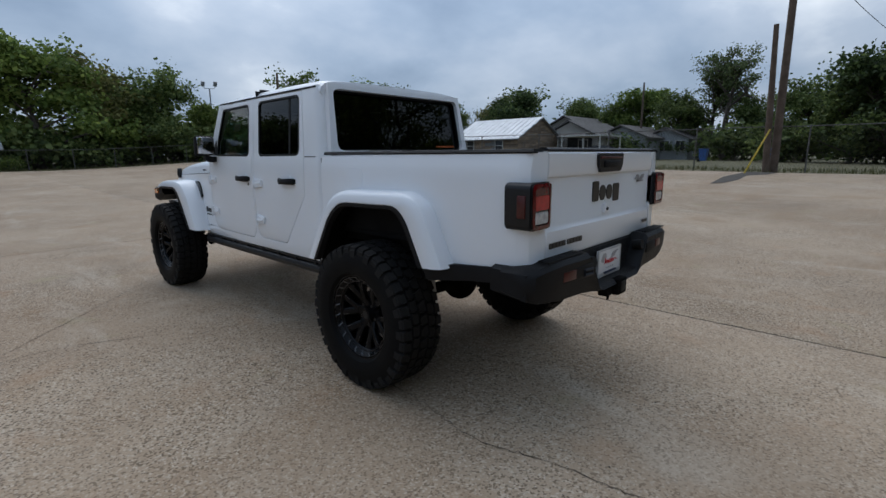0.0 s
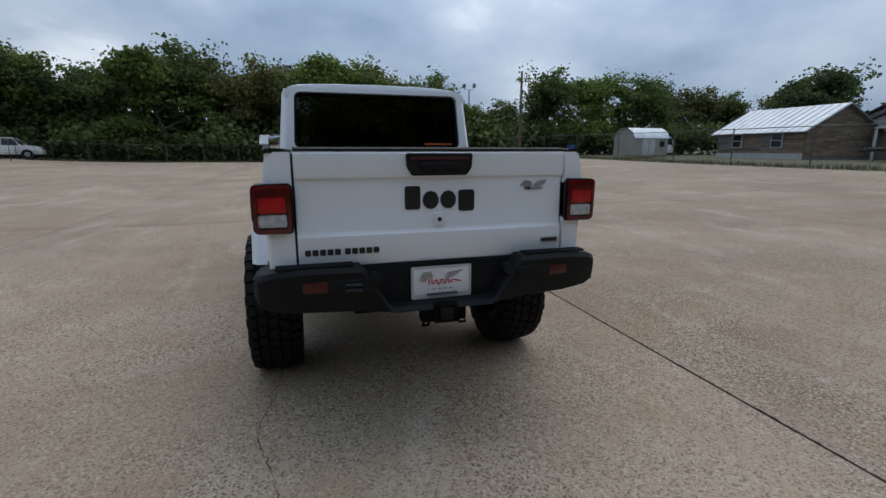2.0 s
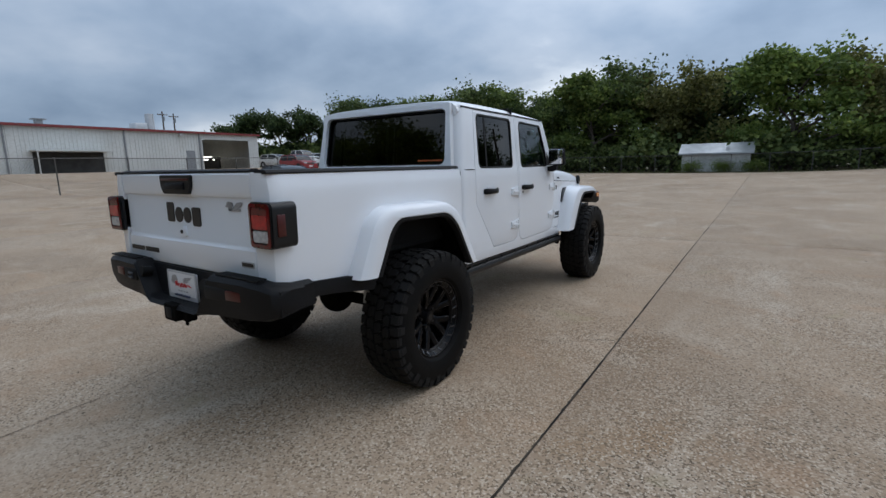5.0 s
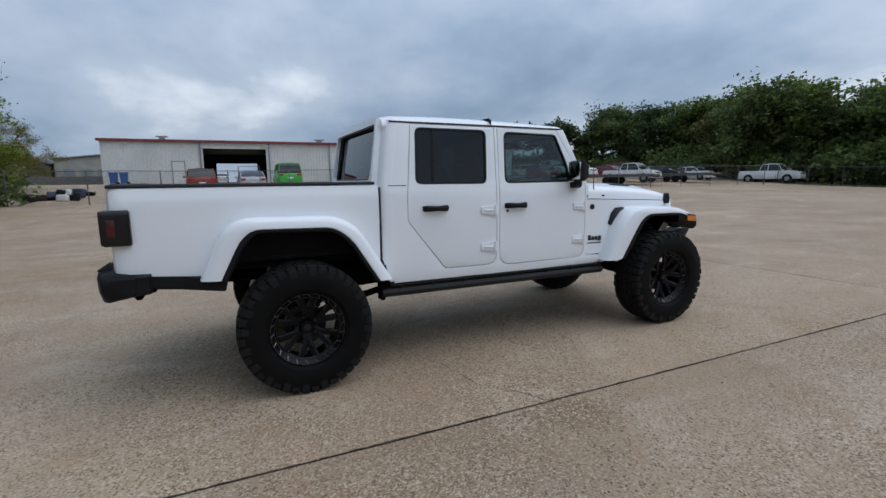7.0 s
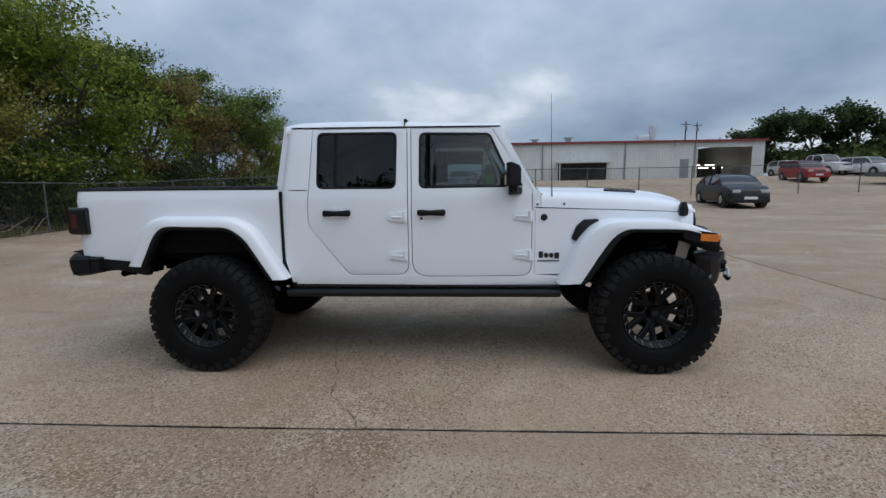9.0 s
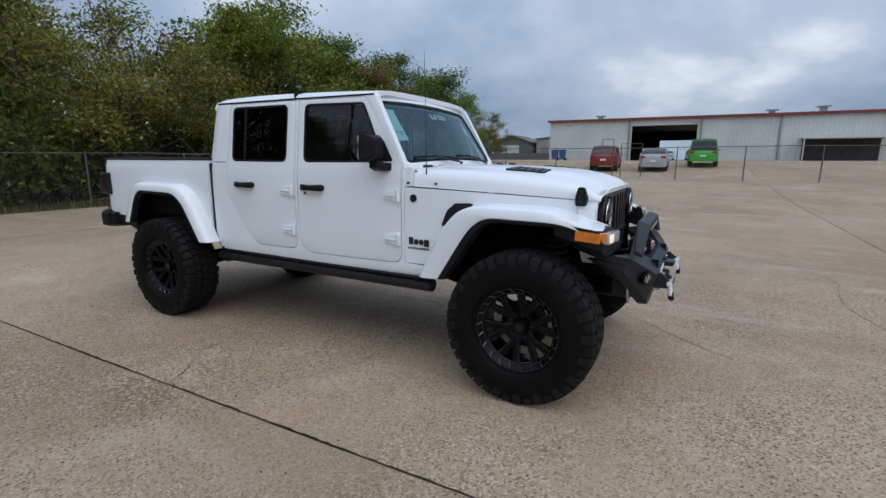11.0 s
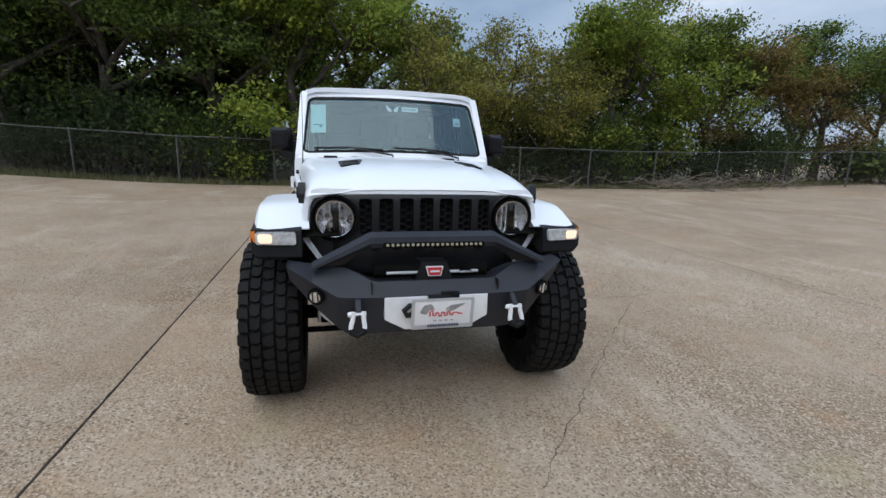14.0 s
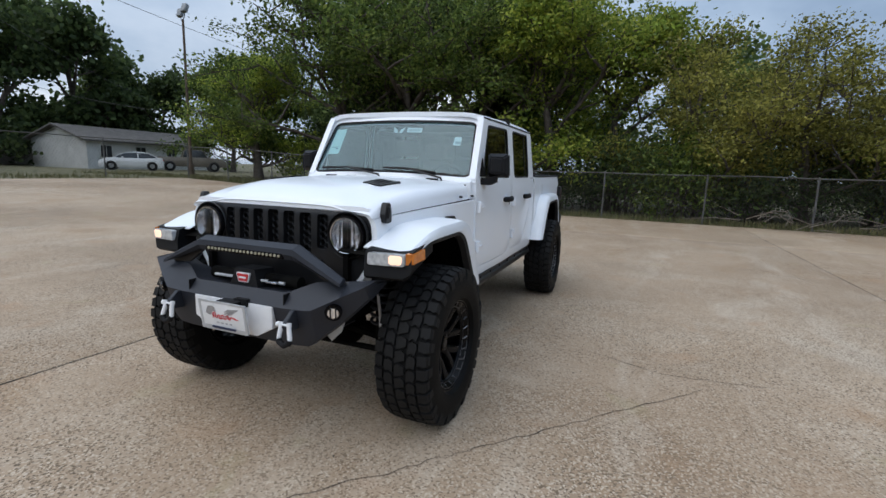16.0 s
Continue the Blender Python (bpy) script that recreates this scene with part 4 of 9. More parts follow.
# ---- hard top
def roof_piece(y0, y1, closes):
    ys = [y0 + (y1 - y0) * k / 10 for k in range(11)]
    half = [(0.0, 0.0), (0.35, -0.004), (0.55, -0.011), (0.63, -0.018), (0.69, -0.034), (0.718, -0.056), (0.728, -0.078), (0.729, -0.092)]
    rings = []
    for y in ys:
        crown = 1.958 - 0.030 * max(0, (y - 1.2) / 1.1) ** 1.6 - 0.010 * max(0, (1.1 - y) / 0.45) ** 2
        if closes == "rear":
            crown -= 0.016 * max(0, (0.70 - y) / 0.06) ** 2
        k = 1 - 0.018 * max(0, (y - 1.5) / 0.8)
        r = [(x * k, y, crown + dz if dz > -0.05 else min(crown - 0.002, 1.968 - 0.018 * max(0, (y - 1.2) / 1.1) ** 1.6) + dz) for x, dz in half]
        full = [(-x, yy, z) for x, yy, z in reversed(r[1:])] + r
        under = [(x, yy, z - 0.03) for x, yy, z in reversed(full)]
        under = [(x * 0.97, yy, min(z, 1.885)) for x, yy, z in under]
        rings.append(full + under)
    bm = loft(rings)
    return bm


part("roof_front", roof_piece(1.592, 2.335, "front"), PAINT, truck)
part("roof_rear", roof_piece(0.648, 1.586, "rear"), PAINT, truck)
part("roof_seam", box(-0.69, 0.69, 1.58, 1.60, 1.90, 1.945), SEAL, truck)
both("drip_rail", panel([(0.70, 1.888), (0.70, 1.876), (2.33, 1.868), (2.33, 1.880)], [], lambda y, z: side_x(y, 1.875) + 0.004, t=0.03, bevel=0.002, ycuts=(1.3, 1.6, 1.9, 2.1)), SEAL, truck)
both("roof_joint", box(0.66, 0.7315, 1.586, 1.592, 1.888, 1.93), SEAL, truck)
both("quarter_seam", panel([(0.66, 1.398), (0.808, 1.398), (0.808, 1.404), (0.66, 1.404)], [], lambda y, z: side_x(y, z) + 0.0016, t=0.004, bevel=0), SEAL, truck)

# ---- windscreen and its frame
WS0, WS1 = Vector((0, 2.632, 1.392)), Vector((0, 2.318, 1.885))
ws_up = (WS1 - WS0).normalized()
ws_len = (WS1 - WS0).length
ws_out = Vector((0, ws_up.z, -ws_up.y))


def ws_point(u, v, d=0.0):
    bow = 0.045 * (1 - (u / 0.75) ** 2)
    return Vector((u, 0, 0)) + WS0 + ws_up * v + ws_out * (d + bow - 0.045)


def ws_sheet(outer, holes, d, t):
    bm = fill2d(outer, holes)
    cut(bm, "y", [-0.6, -0.45, -0.3, -0.15, 0, 0.15, 0.3, 0.45, 0.6])
    for v in bm.verts:
        v.co = ws_point(v.co.y, v.co.z, d)
    bm.normal_update()
    if sum(f.normal.y for f in bm.faces) < 0:
        bmesh.ops.reverse_faces(bm, faces=bm.faces[:])
    return thicken(bm, t, 0.006) if t else bm


ws_outer = rounded([(-0.765, -0.01), (0.765, -0.01), (0.712, ws_len + 0.012), (-0.712, ws_len + 0.012)], 0.03, 3)
ws_hole = rounded([(-0.712, 0.035), (0.712, 0.035), (0.662, ws_len - 0.045), (-0.662, ws_len - 0.045)], 0.06, 5)
wframe = part("windscreen_frame", ws_sheet(ws_outer, [ws_hole], 0.012, 0.05), PAINT, truck)
wglass = part("windscreen", ws_sheet(grown(ws_hole, 0.002), [], 0.004, 0), CLEAR, truck, "clear windscreen with window stickers")
wglass.visible_shadow = False
part("windscreen_seal", ws_sheet(grown(ws_hole, 0.004), [grown(ws_hole, -0.016)], 0.014, 0.006), SEAL, truck)
# A-pillar fill between frame and door
both("pillar", loft([[side_p for side_p in ((side_x(y, z) - 0.002, y, z), (side_x(y, z) - 0.002, y - 0.03, z), (0.70, y - 0.03, z), (0.70, y + 0.01, z))] for y, z in ((2.575, 1.40), (2.50, 1.53), (2.41, 1.68), (2.315, 1.86))]), PAINT, truck)


def sticker(name, u0, u1, v0, v1, mat, label=""):
    bm = bmesh.new()
    a = [ws_point(u, v, -0.001) for u, v in ((u0, v0), (u1, v0), (u1, v1), (u0, v1))]
    bm.faces.new([bm.verts.new(p) for p in a])
    part(name, bm, mat, wglass, label)


sticker("window_sheet", 0.53, 0.645, 0.22, 0.48, PAPER, "pale green printed window sheet")
sticker("sheet_line", 0.55, 0.625, 0.29, 0.296, BLUE_DARK)
sticker("sheet_line", 0.56, 0.58, 0.27, 0.285, BLUE_DARK)
sticker("stock_label", -0.21, -0.075, 0.43, 0.475, DECAL_WHITE, "white stock label")
sticker("stock_label_line", -0.195, -0.09, 0.445, 0.46, DECAL_GREY)
sticker("inspection_label", -0.565, -0.505, 0.32, 0.40, DECAL_WHITE, "small white sticker")
sticker("inspection_label_line", -0.56, -0.52, 0.335, 0.36, DECAL_GREY)
for k, (u, v) in enumerate(((0.035, 0.44), (-0.035, 0.44))):
    s = 1 if k == 0 else -1
    bm = bmesh.new()
    bm.faces.new([bm.verts.new(ws_point(p[0] * s, p[1], -0.001)) for p in ((0.003, 0.43), (0.02, 0.46), (0.055, 0.485), (0.045, 0.44), (0.03, 0.42))])
    part("head_sticker", bm, DECAL_WHITE, wglass, "white sticker as plain shapes")
part("rear_view_mirror", moved(box(-0.11, 0.11, -0.015, 0.015, -0.03, 0.03, 0.012), Matrix.Translation((0, 2.27, 1.775))), SATIN_BLACK, truck)

# ---- cowl, hood, wings
HOOD = []
for y, zs, xs, zt, xt, zc in ((2.655, 1.248, 0.725, 1.366, 0.665, 1.392), (2.80, 1.243, 0.715, 1.362, 0.650, 1.391), (3.05, 1.232, 0.697, 1.353, 0.628, 1.388), (3.30, 1.222, 0.676, 1.338, 0.602, 1.380),
                              (3.50, 1.213, 0.660, 1.320, 0.585, 1.368), (3.66, 1.205, 0.648, 1.298, 0.570, 1.346), (3.78, 1.199, 0.640, 1.270, 0.558, 1.315), (3.845, 1.196, 0.634, 1.246, 0.550, 1.284), (3.875, 1.192, 0.628, 1.222, 0.545, 1.250)):
    half = [(xs, zs), (xs - 0.004, lerp(zs, zt, 0.45)), (lerp(xs, xt, 0.35), lerp(zs, zt, 0.80)), (xt, zt), (xt - 0.10, lerp(zt, zc, 0.32)), (0.42, lerp(zt, zc, 0.52)), (0.37, lerp(zt, zc, 0.82)), (0.20, lerp(zt, zc, 0.96)), (0.0, zc)]
    ring = [(x, y, z) for x, z in half] + [(-x, y, z) for x, z in reversed(half[:-1])]
    HOOD.append(ring)
hood_bm = loft(HOOD, closed_ring=False)
bmesh.ops.subdivide_edges(hood_bm, edges=hood_bm.edges[:], cuts=1, use_grid_fill=True, smooth=0.6)
hood_bm.normal_update()
if sum(f.normal.z for f in hood_bm.faces) < 0:
    bmesh.ops.reverse_faces(hood_bm, faces=hood_bm.faces[:])
thicken(hood_bm, 0.02, 0.0)
hood = part("hood", hood_bm, PAINT, truck, "", 50)


def hood_z(x, y):
    zc, zt = table([(2.8, 1.391), (3.05, 1.388), (3.3, 1.380), (3.5, 1.368)], y), table([(2.8, 1.362), (3.05, 1.353), (3.3, 1.338), (3.5, 1.320)], y)
    return lerp(zt, zc, table([(0.20, 0.96), (0.37, 0.82), (0.42, 0.52), (0.54, 0.32)], abs(x)))


for s in (1, -1):
    slot = prism(rounded([(s * 0.305, 3.25), (s * 0.455, 3.20), (s * 0.445, 3.47), (s * 0.335, 3.50)], 0.02, 3), "z", 1.34, 1.36, 0.003)
    for v in slot.verts:
        v.co.z += hood_z(v.co.x, v.co.y) - 1.3515 + 0.003 * max(0.0, 1 - (v.co.y - 3.13) / 0.33)
    vent = part("hood_vent", slot, SATIN_BLACK, hood, "black louvred hood vent")
    for k in range(4):
        y = 3.275 + k * 0.05
        lv = box(s * 0.385 - 0.048, s * 0.385 + 0.048, y, y + 0.022, 0.0, 0.006, 0.002)
        for v in lv.verts:
            v.co.z += hood_z(v.co.x, v.co.y) + 0.0045 + 0.003 * max(0.0, 1 - (v.co.y - 3.13) / 0.33)
        part("louvre", lv, PLASTIC, vent)
part("cowl_panel", loft([[(x, 2.60, 1.365), (x, 2.665, 1.352 + 0.03 * (1 - (x / 0.7) ** 2)), (x, 2.665, 1.32), (x, 2.60, 1.32)] for x in (-0.70, -0.4, 0, 0.4, 0.70)]), SATIN_BLACK, truck)
both("cowl_side", prism(rounded([(2.598, 1.25), (2.648, 1.25), (2.648, 1.372), (2.598, 1.395)], 0.006), "x", 0.60, 0.735, 0.01), PAINT, truck)
# wipers
for pivot, tip in ((0.03, 0.62), (-0.50, 0.02)):
    arm = part("wiper_arm", tube([ws_point(pivot, -0.02, 0.02), ws_point(pivot, -0.01, 0.045), ws_point(lerp(pivot, tip, 0.55), 0.06, 0.035)], 0.008, 6), SATIN_BLACK, truck)
    part("wiper_blade", tube([ws_point(lerp(pivot, tip, 0.12), 0.045, 0.026), ws_point(lerp(pivot, tip, 0.55), 0.062, 0.03), ws_point(tip, 0.066, 0.026)], 0.009, 6), SEAL, arm)
# hood bumpers and washer jets
for x in (0.30, -0.05, -0.42, 0.5):
    part("cowl_clip", box(x - 0.05, x + 0.05, 2.605, 2.65, 1.372, 1.392, 0.006), SATIN_BLACK, truck)
part("antenna", tube([(0.70, 2.74, 1.30), (0.695, 2.735, 1.50), (0.69, 2.72, 2.12)], [0.006, 0.0022, 0.0012], 6), SATIN_BLACK, truck)

wing_arch = open_rounded([(2.84, 0.72), (3.00, 1.05, 0.1), (3.12, 1.12, 0.08), (3.84, 1.10)], 0.08)
wing_outline = [(2.604, 0.722), (2.604, 1.243), (2.9, 1.232), (3.3, 1.216), (3.6, 1.203), (3.84, 1.192)] + [tuple(p) for p in reversed(wing_arch)]
wing_bm = panel(wing_outline, [], fender_x, cuts=(0.9, 1.1), t=0.03, bevel=0.005, ycuts=(2.7, 2.8, 2.95, 3.2, 3.4, 3.6, 3.75))
both("front_wing", wing_bm, PAINT, truck)
# black wing vent, round knob on the right, studs
vent_bm = panel(rounded([(2.885, 1.0), (2.935, 0.98), (3.05, 1.10), (3.12, 1.155), (2.98, 1.150), (2.925, 1.10)], 0.015, 3), [], lambda y, z: fender_x(y, z) + 0.014, t=0.012, bevel=0.003)
both("wing_vent", vent_bm, SATIN_BLACK, truck)
part("round_cap", cyl((fender_x(2.67, 1.17) - 0.01, 2.672, 1.172), (fender_x(2.67, 1.17) + 0.012, 2.672, 1.172), 0.026, seg=18, bevel=0.005), SATIN_BLACK, truck)
for y in (2.622, 2.83):
    both("hood_stud", cyl((fender_x(y, 1.27) - 0.03, y, 1.272), (fender_x(y, 1.27) - 0.005, y, 1.272), 0.008, seg=10, bevel=0.002), SATIN_BLACK, truck)
mark(wordmark(0.17, 0.055), 0.004, on_right(fender_x(2.7, 0.9) + 0.002, 2.715, 0.880), "wordmark", DECAL_BLACK, truck, "black raised maker's mark as plain shapes")
mark(wordmark(0.17, 0.055), 0.004, on_left(-fender_x(2.7, 0.9) - 0.002, 2.715, 0.880), "wordmark", DECAL_BLACK, truck, "black raised maker's mark as plain shapes")
gl = [bar(-0.095 + i * 0.0215, -0.095 + i * 0.0215 + 0.016, -0.006, 0.006, 0.002) for i in range(9)]
mark(gl, 0.002, on_right(fender_x(2.7, 0.83) + 0.002, 2.70, 0.828), "model_mark", DECAL_BLACK, truck)
mark(gl, 0.002, on_left(-fender_x(2.7, 0.83) - 0.002, 2.70, 0.828), "model_mark", DECAL_BLACK, truck)
# rubber hood latches at the front corners
for s in (1, -1):
    lat = joined(prism(rounded([(3.735, 1.165), (3.80, 1.165), (3.805, 1.215), (3.785, 1.275), (3.75, 1.275), (3.735, 1.22)], 0.015, 3), "x", 0.635, 0.672, 0.008),
                 box(0.66, 0.682, 3.755, 3.785, 1.19, 1.255, 0.008))
    part("hood_latch", lat if s > 0 else mirrored(lat), SATIN_BLACK, truck)
    if s < 0:
        lat.free()


# ---- wheel-arch flares
def flare(outer, inner, x_body, x_out, name, n=44):
    po, pi = resample(outer, n), resample(inner, n)
    white, lip, well = [], [], []
    for k in range(n):
        o, i = po[k], pi[k]
        xb = x_body(o.x) if callable(x_body) else x_body
        xo = x_out(o.x) if callable(x_out) else x_out
        sec = [(xb - 0.01, 0.0), (lerp(xb, xo, 0.45), 0.02), (lerp(xb, xo, 0.75), 0.06), (xo - 0.016, 0.16), (xo - 0.004, 0.36), (xo, 0.74), (xo - 0.004, 0.80)]
        white.append([(x, *o.lerp(i, u)) for x, u in sec])
        lip.append([(xo - 0.006, *o.lerp(i, 0.79)), (xo + 0.002, *o.lerp(i, 0.82)), (xo, *o.lerp(i, 1.0)), (xo - 0.03, *o.lerp(i, 1.10)), (xo - 0.05, *o.lerp(i, 1.0))])
        well.append([(xo - 0.03, *o.lerp(i, 0.95)), (0.46, *o.lerp(i, 0.6))])
    w = loft(white, closed_ring=False)
    w.normal_update()
    if sum(f.normal.x * f.calc_area() for f in w.faces) < 0:
        bmesh.ops.reverse_faces(w, faces=w.faces[:])
    thicken(w, 0.006, 0.0)
    a, b = both(name, w, PAINT, truck, "white wheel-arch flare with black edge")
    lp = loft(lip)
    part("flare_edge", mirrored(lp), PLASTIC, b)
    part("flare_edge", lp, PLASTIC, a)
    wl = loft(well, closed_ring=False)
    thicken(wl, 0.004)
    both("wheel_well", wl, UNDER, truck)


flare(open_rounded([(-0.650, 0.815), (-0.50, 1.140, 0.07), (-0.38, 1.208, 0.06), (0.24, 1.198, 0.10), (0.395, 1.115, 0.08), (0.650, 0.705)], 0.08),
      open_rounded([(-0.490, 0.810), (-0.370, 1.045, 0.05), (-0.300, 1.112, 0.05), (0.215, 1.100, 0.07), (0.330, 1.000, 0.06), (0.515, 0.705)], 0.06),
      0.80, 0.925, "rear_flare")
flare(open_rounded([(2.768, 0.662), (2.925, 0.992, 0.07), (3.050, 1.128, 0.08), (3.200, 1.162, 0.08), (3.660, 1.154, 0.12), (3.93, 1.055)], 0.08),
      open_rounded([(2.980, 0.675), (3.205, 1.012, 0.05), (3.290, 1.070, 0.05), (3.720, 1.064, 0.06), (3.93, 0.998)], 0.06),
      lambda y: fender_x(y, 1) - 0.005, lambda y: 0.905 - 0.02 * max(0, (y - 3.6) / 0.33), "front_flare")
# black lower cladding from the rear flare to the bumper
both("bed_cladding", panel(rounded([(-0.50, 0.730, 0.02), (-0.478, 0.812, 0.01), (-0.63, 0.832, 0.01), (-1.04, 0.868, 0.01), (-1.04, 0.79, 0.02), (-0.68, 0.750, 0.02)], 0.01), [], lambda y, z: 0.812 + 0.07 * max(0, min(1, (y + 0.75) / 0.3)), t=0.05, bevel=0.008, ycuts=(-0.75, -0.6, -0.5)), PLASTIC, truck)

# front lamps at the ends of the flares
for s in (1, -1):
    f = (lambda b: b) if s > 0 else mirrored
    pod = part("wing_lamp", f(loft([[(0.652, y0 + 0.02, z0), (0.86, y0, z0), (0.893, y0 - 0.02, lerp(z0, z1, 0.35)), (0.893, y0 - 0.02, z1), (0.652, y0 + 0.02, z1)]
                              for y0, z0, z1 in ((3.70, 0.985, 1.085), (3.80, 0.945, 1.075), (3.90, 0.91, 1.06), (3.945, 0.905, 1.05), (3.965, 0.92, 0.985))])), PLASTIC, truck, "black lamp pod with lit clear and amber lens")
    lens = prism(rounded([(0.675, 0.982), (0.868, 0.982), (0.872, 1.042), (0.679, 1.044)], 0.012, 3), "y", 3.93, 3.972, 0.006)
    for v in lens.verts:
        v.co.y += 0.13 * (0.872 - v.co.x)
    part("clear_lens", f(lens), CLEAR_WHITE, pod, "frosted clear lens")
    lit = prism(rounded([(0.790, 0.990), (0.856, 0.990), (0.860, 1.036), (0.790, 1.036)], 0.012, 3), "y", 3.96, 3.976, 0.004)
    for v in lit.verts:
        v.co.y += 0.13 * (0.872 - v.co.x)
    part("lit_lens", f(lit), DRL, pod, "lit warm white lamp")
    amb = loft([[(0.872, 3.955, 0.99), (0.90, 3.925, 0.99), (0.90, 3.925, 1.042), (0.872, 3.962, 1.046)], [(0.885, 3.80, 1.0), (0.905, 3.80, 1.0), (0.903, 3.80, 1.05), (0.885, 3.80, 1.055)]])
    part("amber_lens", f(amb), AMBER, pod, "amber turn lens")


# ---- grille and headlamps
def grille():
    outer = rounded([(-0.612, 1.225, 0.10), (-0.624, 0.99, 0.06), (-0.50, 0.80, 0.05), (0.50, 0.80, 0.05), (0.624, 0.99, 0.06), (0.612, 1.225, 0.10)], 0.08, 6)
    holes = []
    for k in range(7):
        c = (k - 3) * 0.109
        w = 0.037 if abs(k - 3) < 3 else 0.033
        top = 1.208 - 0.008 * abs(k - 3) / 3
        low = 0.955 if abs(k - 3) < 3 else 1.01
        holes.append(rounded([(c - w, low), (c + w, low), (c + w, top), (c - w, top)], 0.018, 4))
    for s in (-1, 1):
        holes.append([(s * 0.487 + 0.112 * math.cos(t), 1.098 + 0.112 * math.sin(t)) for t in (2 * math.pi * k / 28 for k in range(28))])
    bm = fill2d(outer, holes, True)
    cut(bm, "y", [-0.55, -0.368, -0.1635, -0.0545, 0.0545, 0.1635, 0.368, 0.55])
    for v in bm.verts:
        u, z = v.co.y, v.co.z
        v.co = Vector((u, 3.895 - 0.05 * (u / 0.64) ** 2 - 0.03 * max(0, (z - 1.15) / 0.07) ** 2 * 0.4, z))
    bm.normal_update()
    if sum(f.normal.y for f in bm.faces) < 0:
        bmesh.ops.reverse_faces(bm, faces=bm.faces[:])
    return thicken(bm, 0.045, 0.008)


grill = part("grille", grille(), SATIN_BLACK, truck, "satin black seven-slot grille")
part("grille_backing", box(-0.46, 0.46, 3.80, 3.815, 0.90, 1.22), SEAL, grill)
for k in range(7):
    cells = []
    for i in range(6):
        for j in range(2):
            c = (k - 3) * 0.109 + (j - 0.5) * 0.036
            z = 0.985 + i * 0.038 + (0.019 if j else 0)
            ring = [(c + 0.02 * math.cos(t), 3.854, z + 0.02 * math.sin(t)) for t in (math.pi / 3 * q for q in range(6))]
            cells.append(tube(ring, 0.0045, 4, True))
    part("mesh_insert", joined(*cells), SATIN_BLACK, grill)
# white surround behind the grille
sur = []
for off, y in ((-0.004, 3.897), (0.004, 3.905), (0.030, 3.900), (0.038, 3.80)):
    sur.append([(p[0] * (1 + off / 0.6), y - 0.05 * (p[0] / 0.64) ** 2, p[1] + (off if p[1] > 1.2 else 0)) for p in rounded([(-0.613, 1.222, 0.10), (-0.626, 0.99, 0.06), (-0.502, 0.80, 0.05), (0.502, 0.80, 0.05), (0.626, 0.99, 0.06), (0.613, 1.222, 0.10)], 0.08, 6)])
part("grille_surround", loft(sur, caps=False), PAINT, truck)
for s in (1, -1):
    c = Vector((s * 0.487, 3.855, 1.098))

    def ring(r, y):
        return [(c.x + r * math.cos(t), c.y + y, c.z + r * math.sin(t)) for t in (2 * math.pi * k / 32 for k in range(32))]

    def facets(r, y):
        return [(p[0], p[1] + (0.005 if k % 4 < 2 else -0.004), p[2]) for k, p in enumerate(ring(r, y))]
    part("lamp_recess", loft([ring(0.128, 0.030), ring(0.124, 0.036), ring(0.118, 0.030), ring(0.112, -0.03)], caps=False), SATIN_BLACK, truck)
    bez = part("headlamp", loft([ring(0.112, -0.03), ring(0.108, 0.035), ring(0.104, 0.046), ring(0.096, 0.046), ring(0.094, 0.035)], caps=False), GLOSS_BLACK, truck, "round halogen headlamp in gloss black bezel")
    part("chrome_ring", loft([ring(0.096, 0.044), ring(0.095, 0.050), ring(0.0915, 0.049), ring(0.090, 0.036)], caps=False), CHROME, bez)
    part("reflector_bowl", loft([ring(0.094, 0.036), facets(0.086, 0.012), facets(0.065, -0.006), facets(0.04, -0.014), ring(0.004, -0.02)], caps=False), REFLECTOR, bez)
    for k in range(5):
        x = c.x - 0.052 + k * 0.026
        h = math.sqrt(max(0.0, 0.084 ** 2 - (x - c.x) ** 2))
        part("lens_flute", box(x - 0.0016, x + 0.0016, c.y + 0.012, c.y + 0.032, c.z - h, c.z + h), REFLECTOR, bez)
    part("bulb_shield", cyl((c.x, c.y - 0.02, c.z), (c.x, c.y + 0.030, c.z), 0.016, 0.010, 16, 0.003), REFLECTOR, bez)
    part("lens", loft([ring(0.094, 0.040), ring(0.07, 0.052), ring(0.035, 0.058), ring(0.002, 0.060)], caps=False), LENS, bez, "clear lens").visible_shadow = False

